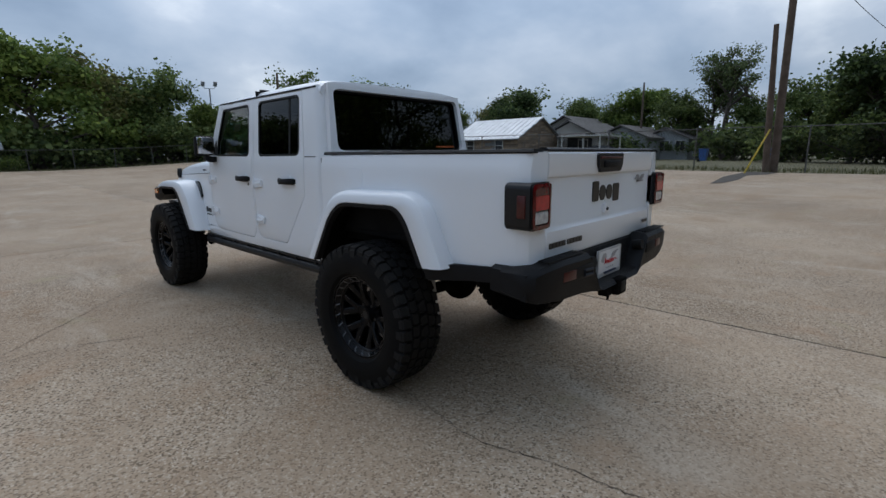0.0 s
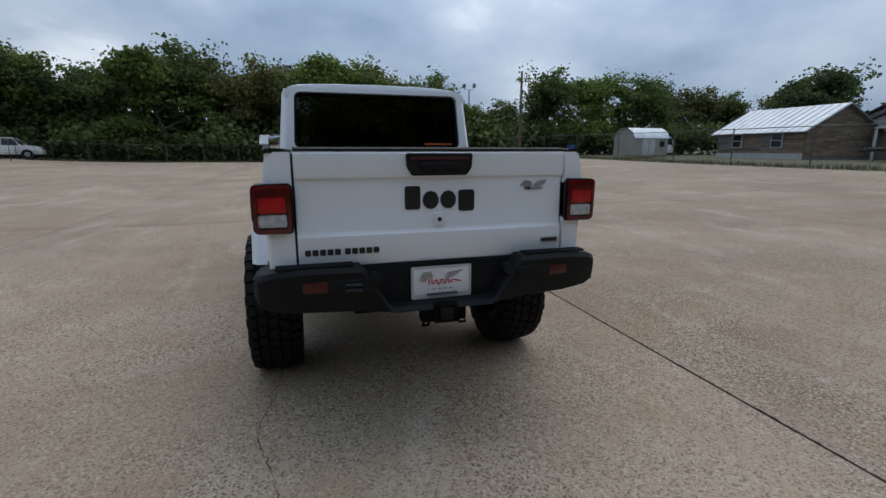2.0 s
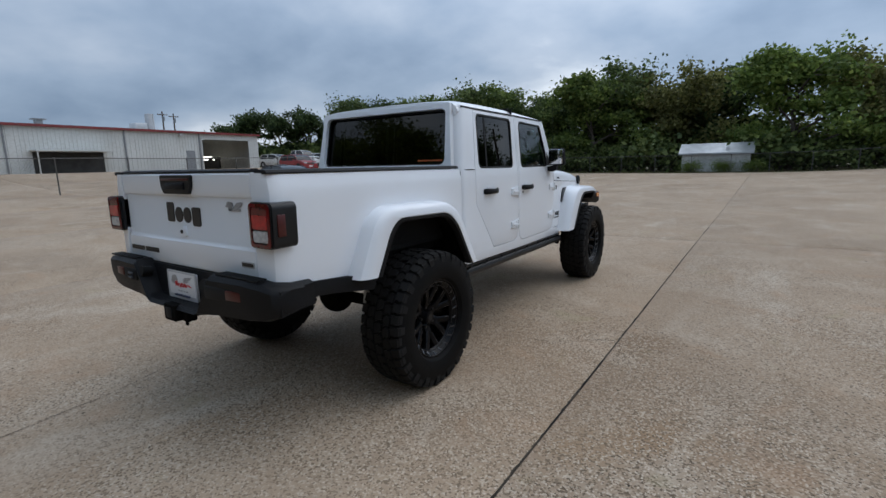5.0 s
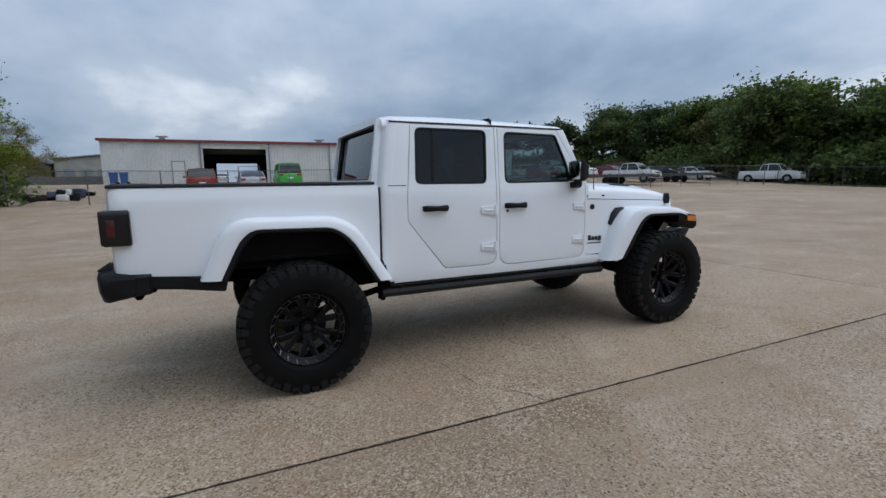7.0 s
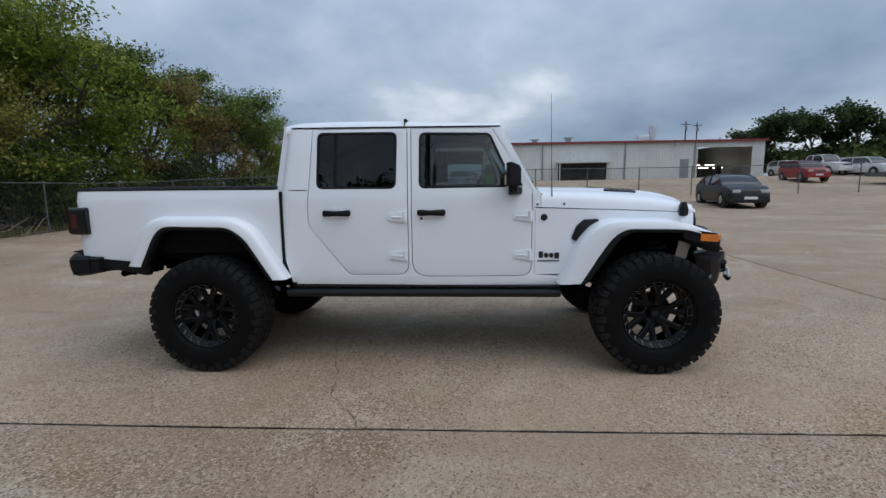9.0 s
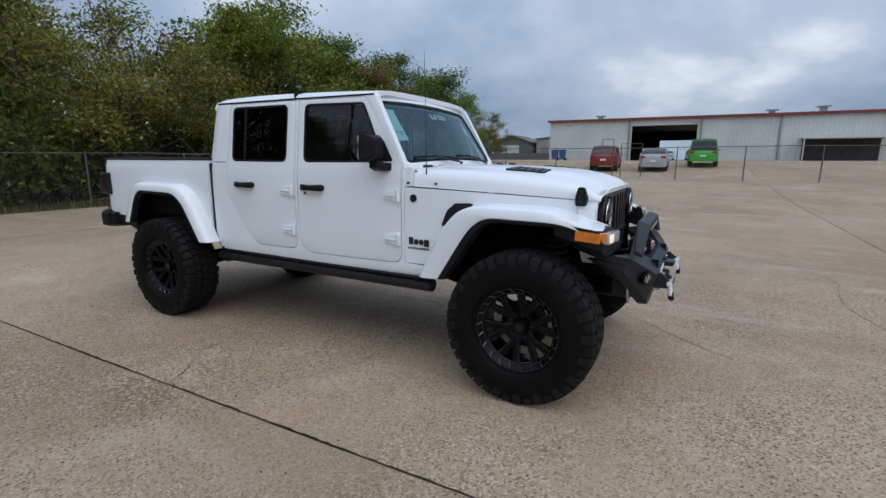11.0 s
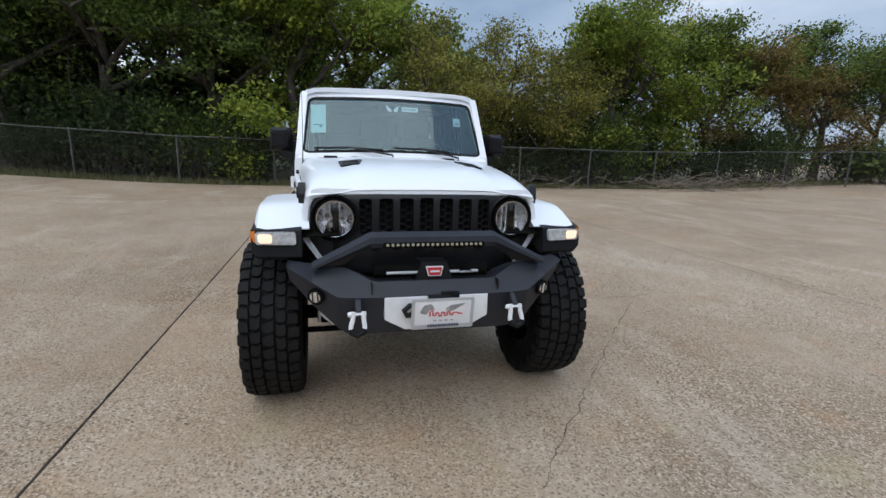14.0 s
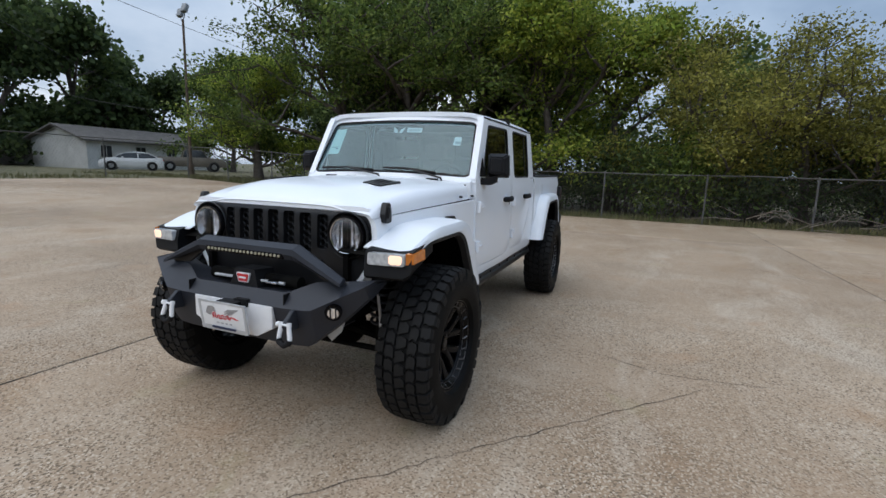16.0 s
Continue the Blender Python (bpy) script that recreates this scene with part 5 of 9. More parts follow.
# ---- mirrors
for s in (1, -1):
    f = (lambda b: b) if s > 0 else mirrored
    head = loft([[(0.795, 2.36, 1.435), (0.795, 2.36, 1.58), (0.945, 2.36, 1.582), (0.955, 2.36, 1.43)],
                 [(0.785, 2.385, 1.415), (0.785, 2.385, 1.595), (0.955, 2.38, 1.598), (0.965, 2.38, 1.412)],
                 [(0.80, 2.44, 1.42), (0.80, 2.44, 1.59), (0.950, 2.43, 1.585), (0.958, 2.43, 1.42)],
                 [(0.83, 2.485, 1.445), (0.83, 2.485, 1.565), (0.925, 2.475, 1.56), (0.93, 2.475, 1.445)]])
    bmesh.ops.bevel(head, geom=head.edges[:], offset=0.012, segments=2, affect="EDGES", clamp_overlap=True)
    mir = part("wing_mirror", f(head), PLASTIC, truck, "black door mirror")
    part("mirror_glass", f(box(0.80, 0.948, 2.352, 2.366, 1.43, 1.582, 0.004)), CHROME, mir)
    part("mirror_arm", f(loft([[(0.765, 2.40, 1.355), (0.765, 2.50, 1.355), (0.765, 2.50, 1.405), (0.765, 2.40, 1.405)], [(0.82, 2.39, 1.352), (0.82, 2.47, 1.352), (0.82, 2.47, 1.41), (0.82, 2.39, 1.41)], [(0.87, 2.39, 1.375), (0.87, 2.45, 1.375), (0.87, 2.45, 1.425), (0.87, 2.39, 1.425)]])), PLASTIC, mir)
    part("mirror_sail", f(panel(rounded([(2.37, 1.415), (2.51, 1.415), (2.42, 1.57)], 0.01), [], lambda y, z: side_x(y, z) + 0.001, t=0.01, bevel=0.002)), PLASTIC, mir)


# ---- wheels
def lathe(profile, seg, x_to="x"):
    """Turns (offset along the axle, radius) round the x axis."""
    rings = []
    for a in (2 * math.pi * k / seg for k in range(seg)):
        rings.append([(w, r * math.cos(a), r * math.sin(a)) for w, r in profile])
    rings.append(rings[0])
    return loft(rings, closed_ring=False)


def tyre_mesh():
    hw = 0.165
    prof = [(-hw + 0.03, 0.270), (-hw + 0.004, 0.288), (-hw - 0.010, 0.335), (-hw - 0.006, 0.385), (-hw + 0.004, 0.420), (-hw + 0.012, 0.440), (-hw + 0.03, 0.451), (-0.06, 0.4555), (0.0, 0.4560), (0.06, 0.4555),
            (hw - 0.03, 0.451), (hw - 0.012, 0.440), (hw - 0.004, 0.420), (hw + 0.006, 0.385), (hw + 0.010, 0.335), (hw - 0.004, 0.288), (hw - 0.03, 0.270)]
    base = lathe(prof, 80)
    blocks = bmesh.new()
    rng = random.Random(4)

    def block(shape, r0, r1, drop=None):
        """A rubber block: its outline as (across, angle), with drawn-in top."""
        cw, ca = sum(p[0] for p in shape) / len(shape), sum(p[1] for p in shape) / len(shape)
        lo, hi = [], []
        for w, a in shape:
            d = drop(w) if drop else 0.0
            w, a = lerp(w, cw, 0.05), lerp(a, ca, 0.045)
            lo.append(blocks.verts.new((w, (r0 - d) * math.cos(a), (r0 - d) * math.sin(a))))
            wi, ai = lerp(w, cw, 0.09), lerp(a, ca, 0.08)
            hi.append(blocks.verts.new((wi, (r1 - d) * math.cos(ai), (r1 - d) * math.sin(ai))))
        blocks.faces.new(hi)
        for k in range(len(shape)):
            j = (k + 1) % len(shape)
            blocks.faces.new((lo[k], lo[j], hi[j], hi[k]))
    n = 40
    st = 2 * math.pi / n

    def fall(w):
        return max(0.0, abs(w) - 0.115) * 0.24
    for k in range(n):
        for s in (1, -1):
            a = k * st + (0 if s > 0 else st * 0.45)
            j = rng.uniform(-0.05, 0.05) * st
            edge = 0.167 if k % 2 else 0.160
            # shoulder lug, then its foot on the sidewall
            block([(s * 0.100, a + j), (s * 0.130, a + st * 0.06), (s * edge, a + st * 0.02), (s * edge, a + st * 0.84), (s * 0.140, a + st * 0.93), (s * 0.120, a + st * 0.80), (s * 0.103, a + st * 0.88)], 0.440, 0.4695, fall)
            foot = 0.388 if k % 2 else 0.408
            block([(s * 0.150, a + st * 0.03), (s * (edge + 0.002), a + st * 0.03), (s * (edge + 0.002), a + st * 0.82), (s * 0.150, a + st * 0.82)], foot, 0.452, lambda w: max(0.0, abs(w) - 0.150) * 0.7)
            # interlocking inner blocks
            block([(s * 0.040, a + st * 0.34 + j), (s * 0.062, a + st * 0.14), (s * 0.094, a + st * 0.26), (s * 0.100, a + st * 0.66), (s * 0.090, a + st * 1.16), (s * 0.062, a + st * 1.04), (s * 0.037, a + st * 1.22 + j)], 0.445, 0.4705)
        a = k * st
        z = 1 if k % 2 else -1
        block([(-0.034, a + st * 0.03), (-0.008 * z, a - st * 0.14), (0.032, a + st * 0.06), (0.035, a + st * 0.62), (0.010 * z, a + st * 0.80), (-0.032, a + st * 0.93)], 0.445, 0.4712)
    bmesh.ops.recalc_face_normals(blocks, faces=blocks.faces[:])
    return base, blocks


def rim_meshes():
    """Barrel, spokes, milled lip marks, cap and lugs of one deep-dished wheel, its face to +x."""
    barrel = lathe([(0.130, 0.284), (0.140, 0.278), (0.138, 0.266), (0.126, 0.262), (0.06, 0.246), (-0.10, 0.235), (-0.14, 0.250), (-0.14, 0.268)], 64)
    ring = lathe([(0.130, 0.266), (0.132, 0.262), (0.100, 0.222), (0.092, 0.216), (0.078, 0.218), (0.078, 0.255)], 64)
    spokes, marks, grooves = [], [], []

    def strut(p, q, w0, w1, x0, x1, th=0.03):
        p, q = Vector(p), Vector(q)
        d = (q - p).normalized()
        nrm = Vector((-d.y, d.x))
        rings = []
        for c, w, x in ((p, w0, x0), (p.lerp(q, 0.5), (w0 + w1) / 2, (x0 + x1) / 2 + 0.004), (q, w1, x1)):
            a, b = c + nrm * w, c - nrm * w
            rings.append([(x - th, *a), (x - 0.006, *a), (x, *(c + nrm * w * 0.55)), (x, *(c - nrm * w * 0.55)), (x - 0.006, *b), (x - th, *b)])
        return loft(rings)
    n = 6
    for k in range(n):
        a = 2 * math.pi * k / n + 0.2

        def at(r, da):
            return (r * math.cos(a + da), r * math.sin(a + da))
        spokes.append(strut(at(0.05, 0.0), at(0.118, 0.0), 0.034, 0.030, 0.040, 0.062))
        for g in (-1, 1):
            spokes.append(strut(at(0.098, 0.06 * g), at(0.224, 0.25 * g), 0.021, 0.024, 0.060, 0.094))
            grooves.append(strut(at(0.112, 0.21 * g), at(0.218, 0.335 * g), 0.0013, 0.0024, 0.0600, 0.0925, 0.006))
    for k in range(22):
        a0 = 2 * math.pi * k / 22
        a1 = a0 + 0.075
        p, q = (0.230, a0), (0.257, a1)
        marks.append(strut((p[0] * math.cos(p[1]), p[0] * math.sin(p[1])), (q[0] * math.cos(q[1]), q[0] * math.sin(q[1])), 0.0045, 0.0052, 0.1085, 0.1305, 0.006))
        for r, x in ((0.229, 0.1075), (0.2585, 0.1315)):
            b0, b1 = a0 + 0.01, a0 + 2 * math.pi / 22 - 0.01
            marks.append(strut((r * math.cos(b0), r * math.sin(b0)), (r * math.cos(b1), r * math.sin(b1)), 0.0016, 0.0016, x, x, 0.006))
    hoops = lathe([(0.131, 0.2585), (0.1335, 0.261), (0.1318, 0.2595)], 72)
    cap = cyl((0.02, 0, 0), (0.074, 0, 0), 0.056, 0.042, 24, 0.006)
    disc = cyl((0.010, 0, 0), (0.036, 0, 0), 0.095, seg=32, bevel=0.006)
    emblem = cyl((0.072, 0, 0), (0.0755, 0, 0), 0.024, seg=20, bevel=0.001)
    lugs = [cyl((0.03, 0.072 * math.cos(t), 0.072 * math.sin(t)), (0.054, 0.072 * math.cos(t), 0.072 * math.sin(t)), 0.011, 0.009, 8) for t in (2 * math.pi * k / 5 + 0.3 for k in range(5))]
    return barrel, joined(ring, hoops), spokes, marks, grooves, joined(cap, disc), emblem, lugs


tyre_bm, tread_bm = tyre_mesh()
rm = rim_meshes()


def wheel(s, y, roll):
    """A wheel is a part of the truck: a tyre mesh with the tread, the rim and its pieces under it."""
    m = Matrix.Translation((s * (0.835 if s > 0 else 0.845), y, height(s * 0.835, y) + R_TYRE - 0.003)) @ Matrix.Rotation(0 if s > 0 else math.pi, 4, "Z") @ Matrix.Rotation(roll, 4, "X") @ Matrix.Diagonal((0.93, 0.98, 0.98, 1))
    t = part("wheel", moved(tyre_bm.copy(), m), RUBBER, truck, "chunky black mud tyre on gloss black rim", 28)
    tagged(part("tread", moved(tread_bm.copy(), m), TREAD, t, "", 28), kind="stuff")
    barrel, ring, spokes, marks, grooves, cap, emblem, lugs = rm
    part("rim_barrel", moved(barrel.copy(), m), GLOSS_BLACK, t)
    part("rim_lip", moved(ring.copy(), m), GLOSS_BLACK, t)
    for b in spokes:
        part("spoke", moved(b.copy(), m), GLOSS_BLACK, t)
    for b in grooves:
        part("milled_edge", moved(b.copy(), m), MACHINED, t)
    for b in marks:
        part("milled_mark", moved(b.copy(), m), MACHINED, t)
    part("hub_cap", moved(cap.copy(), m), GLOSS_BLACK, t)
    part("cap_emblem", moved(emblem.copy(), m), SATIN_BLACK, t)
    for l in lugs:
        part("lug_nut", moved(l.copy(), m), SATIN_BLACK, t)
    part("brake_disc", moved(cyl((-0.05, 0, 0), (-0.02, 0, 0), 0.150, seg=40, bevel=0.003), m), SATIN_BLACK, t)


for s, y, roll in ((1, 0.0, 0.3), (1, WB, 1.1), (-1, 0.0, 0.7), (-1, WB, 0.1)):
    wheel(s, y, roll)

# ---- chassis
both("frame_rail", loft([[(0.40, y, z), (0.50, y, z), (0.50, y, z + 0.11), (0.40, y, z + 0.11)] for y, z in ((-1.05, 0.745), (-0.45, 0.745), (-0.1, 0.70), (0.5, 0.61), (2.9, 0.60), (3.95, 0.62))]), UNDER, truck)
part("cab_floor", box(-0.74, 0.74, 0.60, 2.70, 0.63, 0.70), UNDER, truck)
part("bed_underside", box(-0.70, 0.70, -1.10, 0.55, 0.84, 0.895), UNDER, truck)
part("engine_block", box(-0.40, 0.40, 2.80, 3.78, 0.62, 1.15, 0.03), UNDER, truck)
both("inner_arch_wall", box(0.47, 0.50, 2.75, 3.90, 0.66, 1.18), UNDER, truck)
both("rear_arch_wall", box(0.47, 0.50, -0.60, 0.62, 0.72, 1.0), UNDER, truck)
for y in (0.0, WB):
    ax = cyl((-0.72, y, 0.46), (0.72, y, 0.46), 0.042, seg=16)
    diff = bmesh.new()
    bmesh.ops.create_uvsphere(diff, u_segments=18, v_segments=12, radius=0.14)
    moved(diff, Matrix.Translation((0.0 if y == 0 else -0.22, y, 0.46)) @ Matrix.Diagonal((1, 0.9, 1, 1)))
    part("axle", joined(ax, diff), UNDER, truck)


def coil(x, y, z0, z1, r, turns):
    pts = [(x + r * math.cos(2 * math.pi * turns * k / (turns * 14)), y + r * math.sin(2 * math.pi * turns * k / (turns * 14)), lerp(z0, z1, k / (turns * 14))) for k in range(turns * 14 + 1)]
    return tube(pts, 0.010, 7)


both("coil_spring", coil(0.550, 3.62, 0.55, 0.95, 0.060, 9), STEEL_BLACK, truck)
both("coil_spring", coil(0.50, -0.02, 0.52, 0.86, 0.062, 6), STEEL_BLACK, truck)
both("shock_absorber", joined(cyl((0.550, 3.62, 0.44), (0.550, 3.62, 0.72), 0.034, seg=14), cyl((0.550, 3.62, 0.72), (0.550, 3.62, 0.96), 0.018, seg=10)), UNDER, truck)
both("sway_link", tube([(0.585, 3.69, 0.46), (0.580, 3.685, 0.60), (0.560, 3.68, 0.74)], 0.009, 8), ALU, truck)
both("shock_absorber", joined(cyl((0.60, -0.30, 0.40), (0.56, -0.22, 0.70), 0.030, seg=14), cyl((0.56, -0.22, 0.70), (0.54, -0.18, 0.95), 0.014, seg=10)), ALU, truck)
both("control_arm", tube([(0.48, 2.75, 0.60), (0.50, 3.1, 0.52), (0.52, 3.42, 0.42)], 0.028, 10), UNDER, truck)
both("control_arm", tube([(0.48, 0.85, 0.58), (0.50, 0.45, 0.50), (0.52, 0.06, 0.40)], 0.028, 10), UNDER, truck)
part("track_bar", tube([(-0.55, 3.62, 0.46), (0.45, 3.62, 0.60)], 0.02, 10), UNDER, truck)
part("tie_rod", tube([(-0.66, 3.70, 0.42), (0.66, 3.70, 0.42)], 0.017, 10), UNDER, truck)
part("exhaust", tube([(-0.30, 2.4, 0.58), (-0.30, 0.6, 0.58), (-0.36, 0.3, 0.74), (-0.36, -0.4, 0.74), (-0.40, -0.62, 0.72)], 0.032, 12), UNDER, truck)
part("muffler", cyl((-0.42, -0.62, 0.74), (0.35, -0.62, 0.74), 0.080, seg=20, bevel=0.02), UNDER, truck)
part("fuel_tank", box(-0.36, 0.36, 0.75, 1.7, 0.50, 0.66, 0.04), UNDER, truck)
part("transmission", loft([[(0.16 * w * math.cos(t), y, 0.60 + 0.12 * w * math.sin(t)) for t in (2 * math.pi * k / 12 for k in range(12))] for y, w in ((1.7, 0.6), (2.0, 1.0), (2.6, 1.1), (2.9, 1.5))]), UNDER, truck)
part("drive_shaft", cyl((0, 0.12, 0.48), (0, 1.8, 0.58), 0.032, seg=12), UNDER, truck)
# side steps below the doors
both("rock_rail", loft([[(0.735 + 0.052 * math.cos(t), y, 0.572 + 0.044 * math.sin(t)) for t in (2 * math.pi * k / 12 for k in range(12))] for y in (0.60, 0.63, 1.7, 2.78, 2.81)]), SATIN_BLACK, truck, "black side step rail")
for k in range(5):
    both("rail_bracket", box(0.56, 0.74, 0.72 + k * 0.48, 0.76 + k * 0.48, 0.56, 0.63, 0.006), STEEL_BLACK, truck)
for k in range(8):
    both("rail_bolt", cyl((0.772, 0.75 + k * 0.28, 0.618), (0.790, 0.75 + k * 0.28, 0.618), 0.010, seg=8), SATIN_BLACK, truck)
both("mud_strap", box(0.62, 0.72, 0.60, 0.64, 0.50, 0.70, 0.01), UNDER, truck)

both("sill_strip", box(0.700, 0.778, 0.66, 2.80, 0.618, 0.634, 0.004), SATIN_BLACK, truck)
# ---- rear bumper, hitch, plate
st = [(-0.868, -1.150, 0.862, 0.748), (-0.845, -1.185, 0.882, 0.728), (-0.79, -1.208, 0.902, 0.710), (-0.66, -1.225, 0.914, 0.696), (-0.40, -1.234, 0.912, 0.684), (-0.365, -1.235, 0.872, 0.678), (-0.275, -1.238, 0.722, 0.668), (-0.24, -1.240, 0.704, 0.660)]
st = st + [(-x, y, t, b) for x, y, t, b in reversed(st)]
secs = []
for x, y, t, b in st:
    back = -1.12 if abs(x) < 0.84 else -1.0
    secs.append([(x, back, t - 0.004), (x, y + 0.075, t), (x, y + 0.018, t - 0.006), (x, y, t - 0.028), (x, y + 0.004, lerp(t, b, 0.6)), (x, y + 0.022, b + 0.012), (x, y + 0.05, b), (x, back, b + 0.02)])
bumper = part("rear_bumper", loft(secs), PLASTIC, truck, "black moulded rear bumper with step")
both("bumper_end", loft([[(0.80, -1.16, 0.726), (0.866, -1.145, 0.736), (0.866, -1.145, 0.862), (0.80, -1.16, 0.885)], [(0.80, -0.92, 0.75), (0.852, -0.93, 0.755), (0.852, -0.93, 0.866), (0.80, -0.92, 0.875)]]), PLASTIC, truck)
part("plate_recess", loft([[(x, -1.115, 0.695), (x, -1.150, 0.70), (x, -1.132, 0.885), (x, -1.115, 0.89)] for x in (-0.40, -0.2, 0.2, 0.40)]), PLASTIC, bumper)
for s in (1, -1):
    for k in range(4):
        part("step_rib", box(s * 0.60 - 0.17, s * 0.60 + 0.17, -1.205 + k * 0.018, -1.197 + k * 0.018, 0.908, 0.919, 0.003), PLASTIC, bumper)
part("bumper_gap", box(-0.70, 0.70, -1.125, -1.085, 0.84, 0.893), SEAL, truck)
for s in (1, -1):
    pk = box(s * 0.52 - 0.15, s * 0.52 + 0.15, -1.243, -1.20, 0.785, 0.858, 0.012)
    for v in pk.verts:
        v.co.y += 0.02 * max(0, (abs(v.co.x) - 0.45) / 0.2)
    part("bumper_pocket", pk, SEAL, bumper)
    rf = box(s * 0.605 - 0.055, s * 0.605 + 0.055, -1.243, -1.20, 0.80, 0.85, 0.006)
    for v in rf.verts:
        v.co.y += 0.02 * max(0, (abs(v.co.x) - 0.45) / 0.2) - 0.003
    part("reflector", rf, DARK_RED, bumper, "dark red bumper reflector")
part("tow_eye", tube([(-0.47, -1.238, 0.805), (-0.40, -1.248, 0.805), (-0.40, -1.248, 0.83), (-0.47, -1.238, 0.83)], 0.008, 6, True), STEEL_BLACK, bumper)
for x in (-0.335, 0.335):
    part("step_plug", cyl((x, -1.225, 0.85), (x, -1.17, 0.84), 0.03, seg=14), SEAL, bumper)
plate = part("licence_plate", box(-0.151, 0.151, -1.162, -1.148, 0.712, 0.868, 0.004), DECAL_WHITE, truck, "white dealer plate with red print shapes")
part("plate_frame", thicken((lambda b: (bmesh.ops.transform(b, matrix=Matrix(((0, 1, 0, 0), (0, 0, 0, -1.164), (0, 0, 1, 0), (0, 0, 0, 1))), verts=b.verts[:]), b)[1])(fill2d(rounded([(-0.154, 0.708), (0.154, 0.708), (0.154, 0.871), (-0.154, 0.871)], 0.008, 2), [rounded([(-0.142, 0.732), (0.142, 0.732), (0.142, 0.860), (-0.142, 0.860)], 0.006, 2)])), 0.006), ALU, plate)


def plate_print(parent, m, big=1.0):
    """A horse's head, a wing and a red scrawl, as plain shapes."""
    head = [rounded([(-0.125, 0.0), (-0.10, 0.045), (-0.06, 0.05), (-0.04, 0.01), (-0.07, 0.02), (-0.085, -0.01)], 0.012, 2)]
    wings = [rounded([(0.0, 0.012 - 0.012 * k), (0.04, 0.04 - 0.012 * k), (0.125 - 0.02 * k, 0.05 - 0.014 * k), (0.10 - 0.02 * k, 0.036 - 0.012 * k), (0.04, 0.03 - 0.012 * k)], 0.004, 2) for k in range(3)]
    mark(head + wings, 0.0012, m, "print_shape", DECAL_GREY, parent)
    pts = [(-0.075, -0.02), (-0.06, 0.012), (-0.045, -0.018), (-0.028, 0.0), (-0.015, -0.022), (0.0, 0.002), (0.015, -0.02), (0.03, 0.002), (0.045, -0.018), (0.06, -0.002), (0.105, -0.012)]
    fine = []
    for k in range(len(pts) - 1):
        for q in range(4):
            u = q / 4
            fine.append((lerp(pts[k][0], pts[k + 1][0], u) + 0.004 * math.sin(2 * math.pi * u), lerp(pts[k][1], pts[k + 1][1], u * u * (3 - 2 * u))))
    fine.append(pts[-1])
    red = tube([(*p, 0.001) for p in fine], [0.0022 + 0.0018 * abs(math.sin(k * 0.7)) for k in range(len(fine))], 6)
    part("red_scrawl", moved(red, m), DECAL_RED, parent, "red scrawl as a plain line")
    mark([bar(-0.05 + i * 0.03, -0.05 + i * 0.03 + 0.018, -0.05, -0.043, 0.002) for i in range(4)], 0.001, m, "small_print", DECAL_GREY, parent)
    mark([bar(-0.08 + i * 0.014, -0.08 + i * 0.014 + 0.01, -0.078, -0.068, 0.002) for i in range(12)], 0.0095, m, "frame_print", BLUE_DARK, parent)


plate_print(plate, on_rear(0.0, -1.1625, 0.800) @ Matrix.Diagonal((0.95, 0.95, 1, 1)))
hitch = part("tow_hitch", joined(box(-0.06, 0.06, -1.25, -1.0, 0.605, 0.70, 0.008), box(-0.115, 0.115, -1.21, -1.15, 0.60, 0.70, 0.01), tube([(-0.42, -1.06, 0.66), (0.42, -1.06, 0.66)], 0.03, 12)), UNDER, truck, "black tow hitch receiver")
part("hitch_mouth", box(-0.03, 0.03, -1.255, -1.20, 0.622, 0.682, 0.003), SEAL, hitch)
for s in (1, -1):
    part("chain_loop", tube([(s * 0.075, -1.20, 0.615), (s * 0.105, -1.21, 0.61), (s * 0.11, -1.21, 0.59), (s * 0.08, -1.20, 0.585)], 0.008, 6, True), UNDER, hitch)

# ---- front bumper with hoop, winch, lamps, shackles
stations = [(0.722, 4.070, 0.900, 0.893, 0.86, 0.10), (0.712, 4.076, 0.899, 0.886, 0.82, 0.11), (0.60, 4.140, 0.892, 0.828, 0.70, 0.11), (0.485, 4.196, 0.886, 0.768, 0.60, 0.12), (0.44, 4.198, 0.880, 0.763, 0.566, 0.12), (0.37, 4.199, 0.852, 0.760, 0.560, 0.085), (0.32, 4.200, 0.828, 0.759, 0.558, 0.06), (0.29, 4.200, 0.822, 0.759, 0.558, 0.055)]
stations = [(-x, *r) for x, *r in stations] + [(x, *r) for x, *r in reversed(stations)]
fb = part("front_bumper", loft([[(x, yf - 0.24, t - 0.03), (x, yf - d, t), (x, yf, m), (x, yf - 0.045, b), (x, yf - 0.10, b - 0.004), (x, yf - 0.22, lerp(m, b, 0.4))] for x, yf, t, m, b, d in stations]), STEEL_BLACK, truck, "angular black steel winch bumper", 20)
both("bumper_seam", prism([(0.318, 0.825), (0.323, 0.825), (0.323, 0.757), (0.318, 0.757)], "y", 4.14, 4.19), SEAL, fb)
hoop = []
for x, z, h, y0 in ((-0.60, 0.902, 0.020, 4.070), (-0.318, 1.043, 0.060, 4.048), (0.318, 1.043, 0.060, 4.048), (0.60, 0.902, 0.020, 4.070)):
    hoop.append([(x, y0, z - 0.004), (x, y0 + 0.004, z + 0.012), (x, y0 + 0.016, z + 0.014), (x, 4.118, z - 0.004), (x, 4.122, z - 0.010 - h * 0.4), (x, 4.108, z - h)])
part("hoop", loft(hoop), STEEL_BLACK, fb, "", 20)
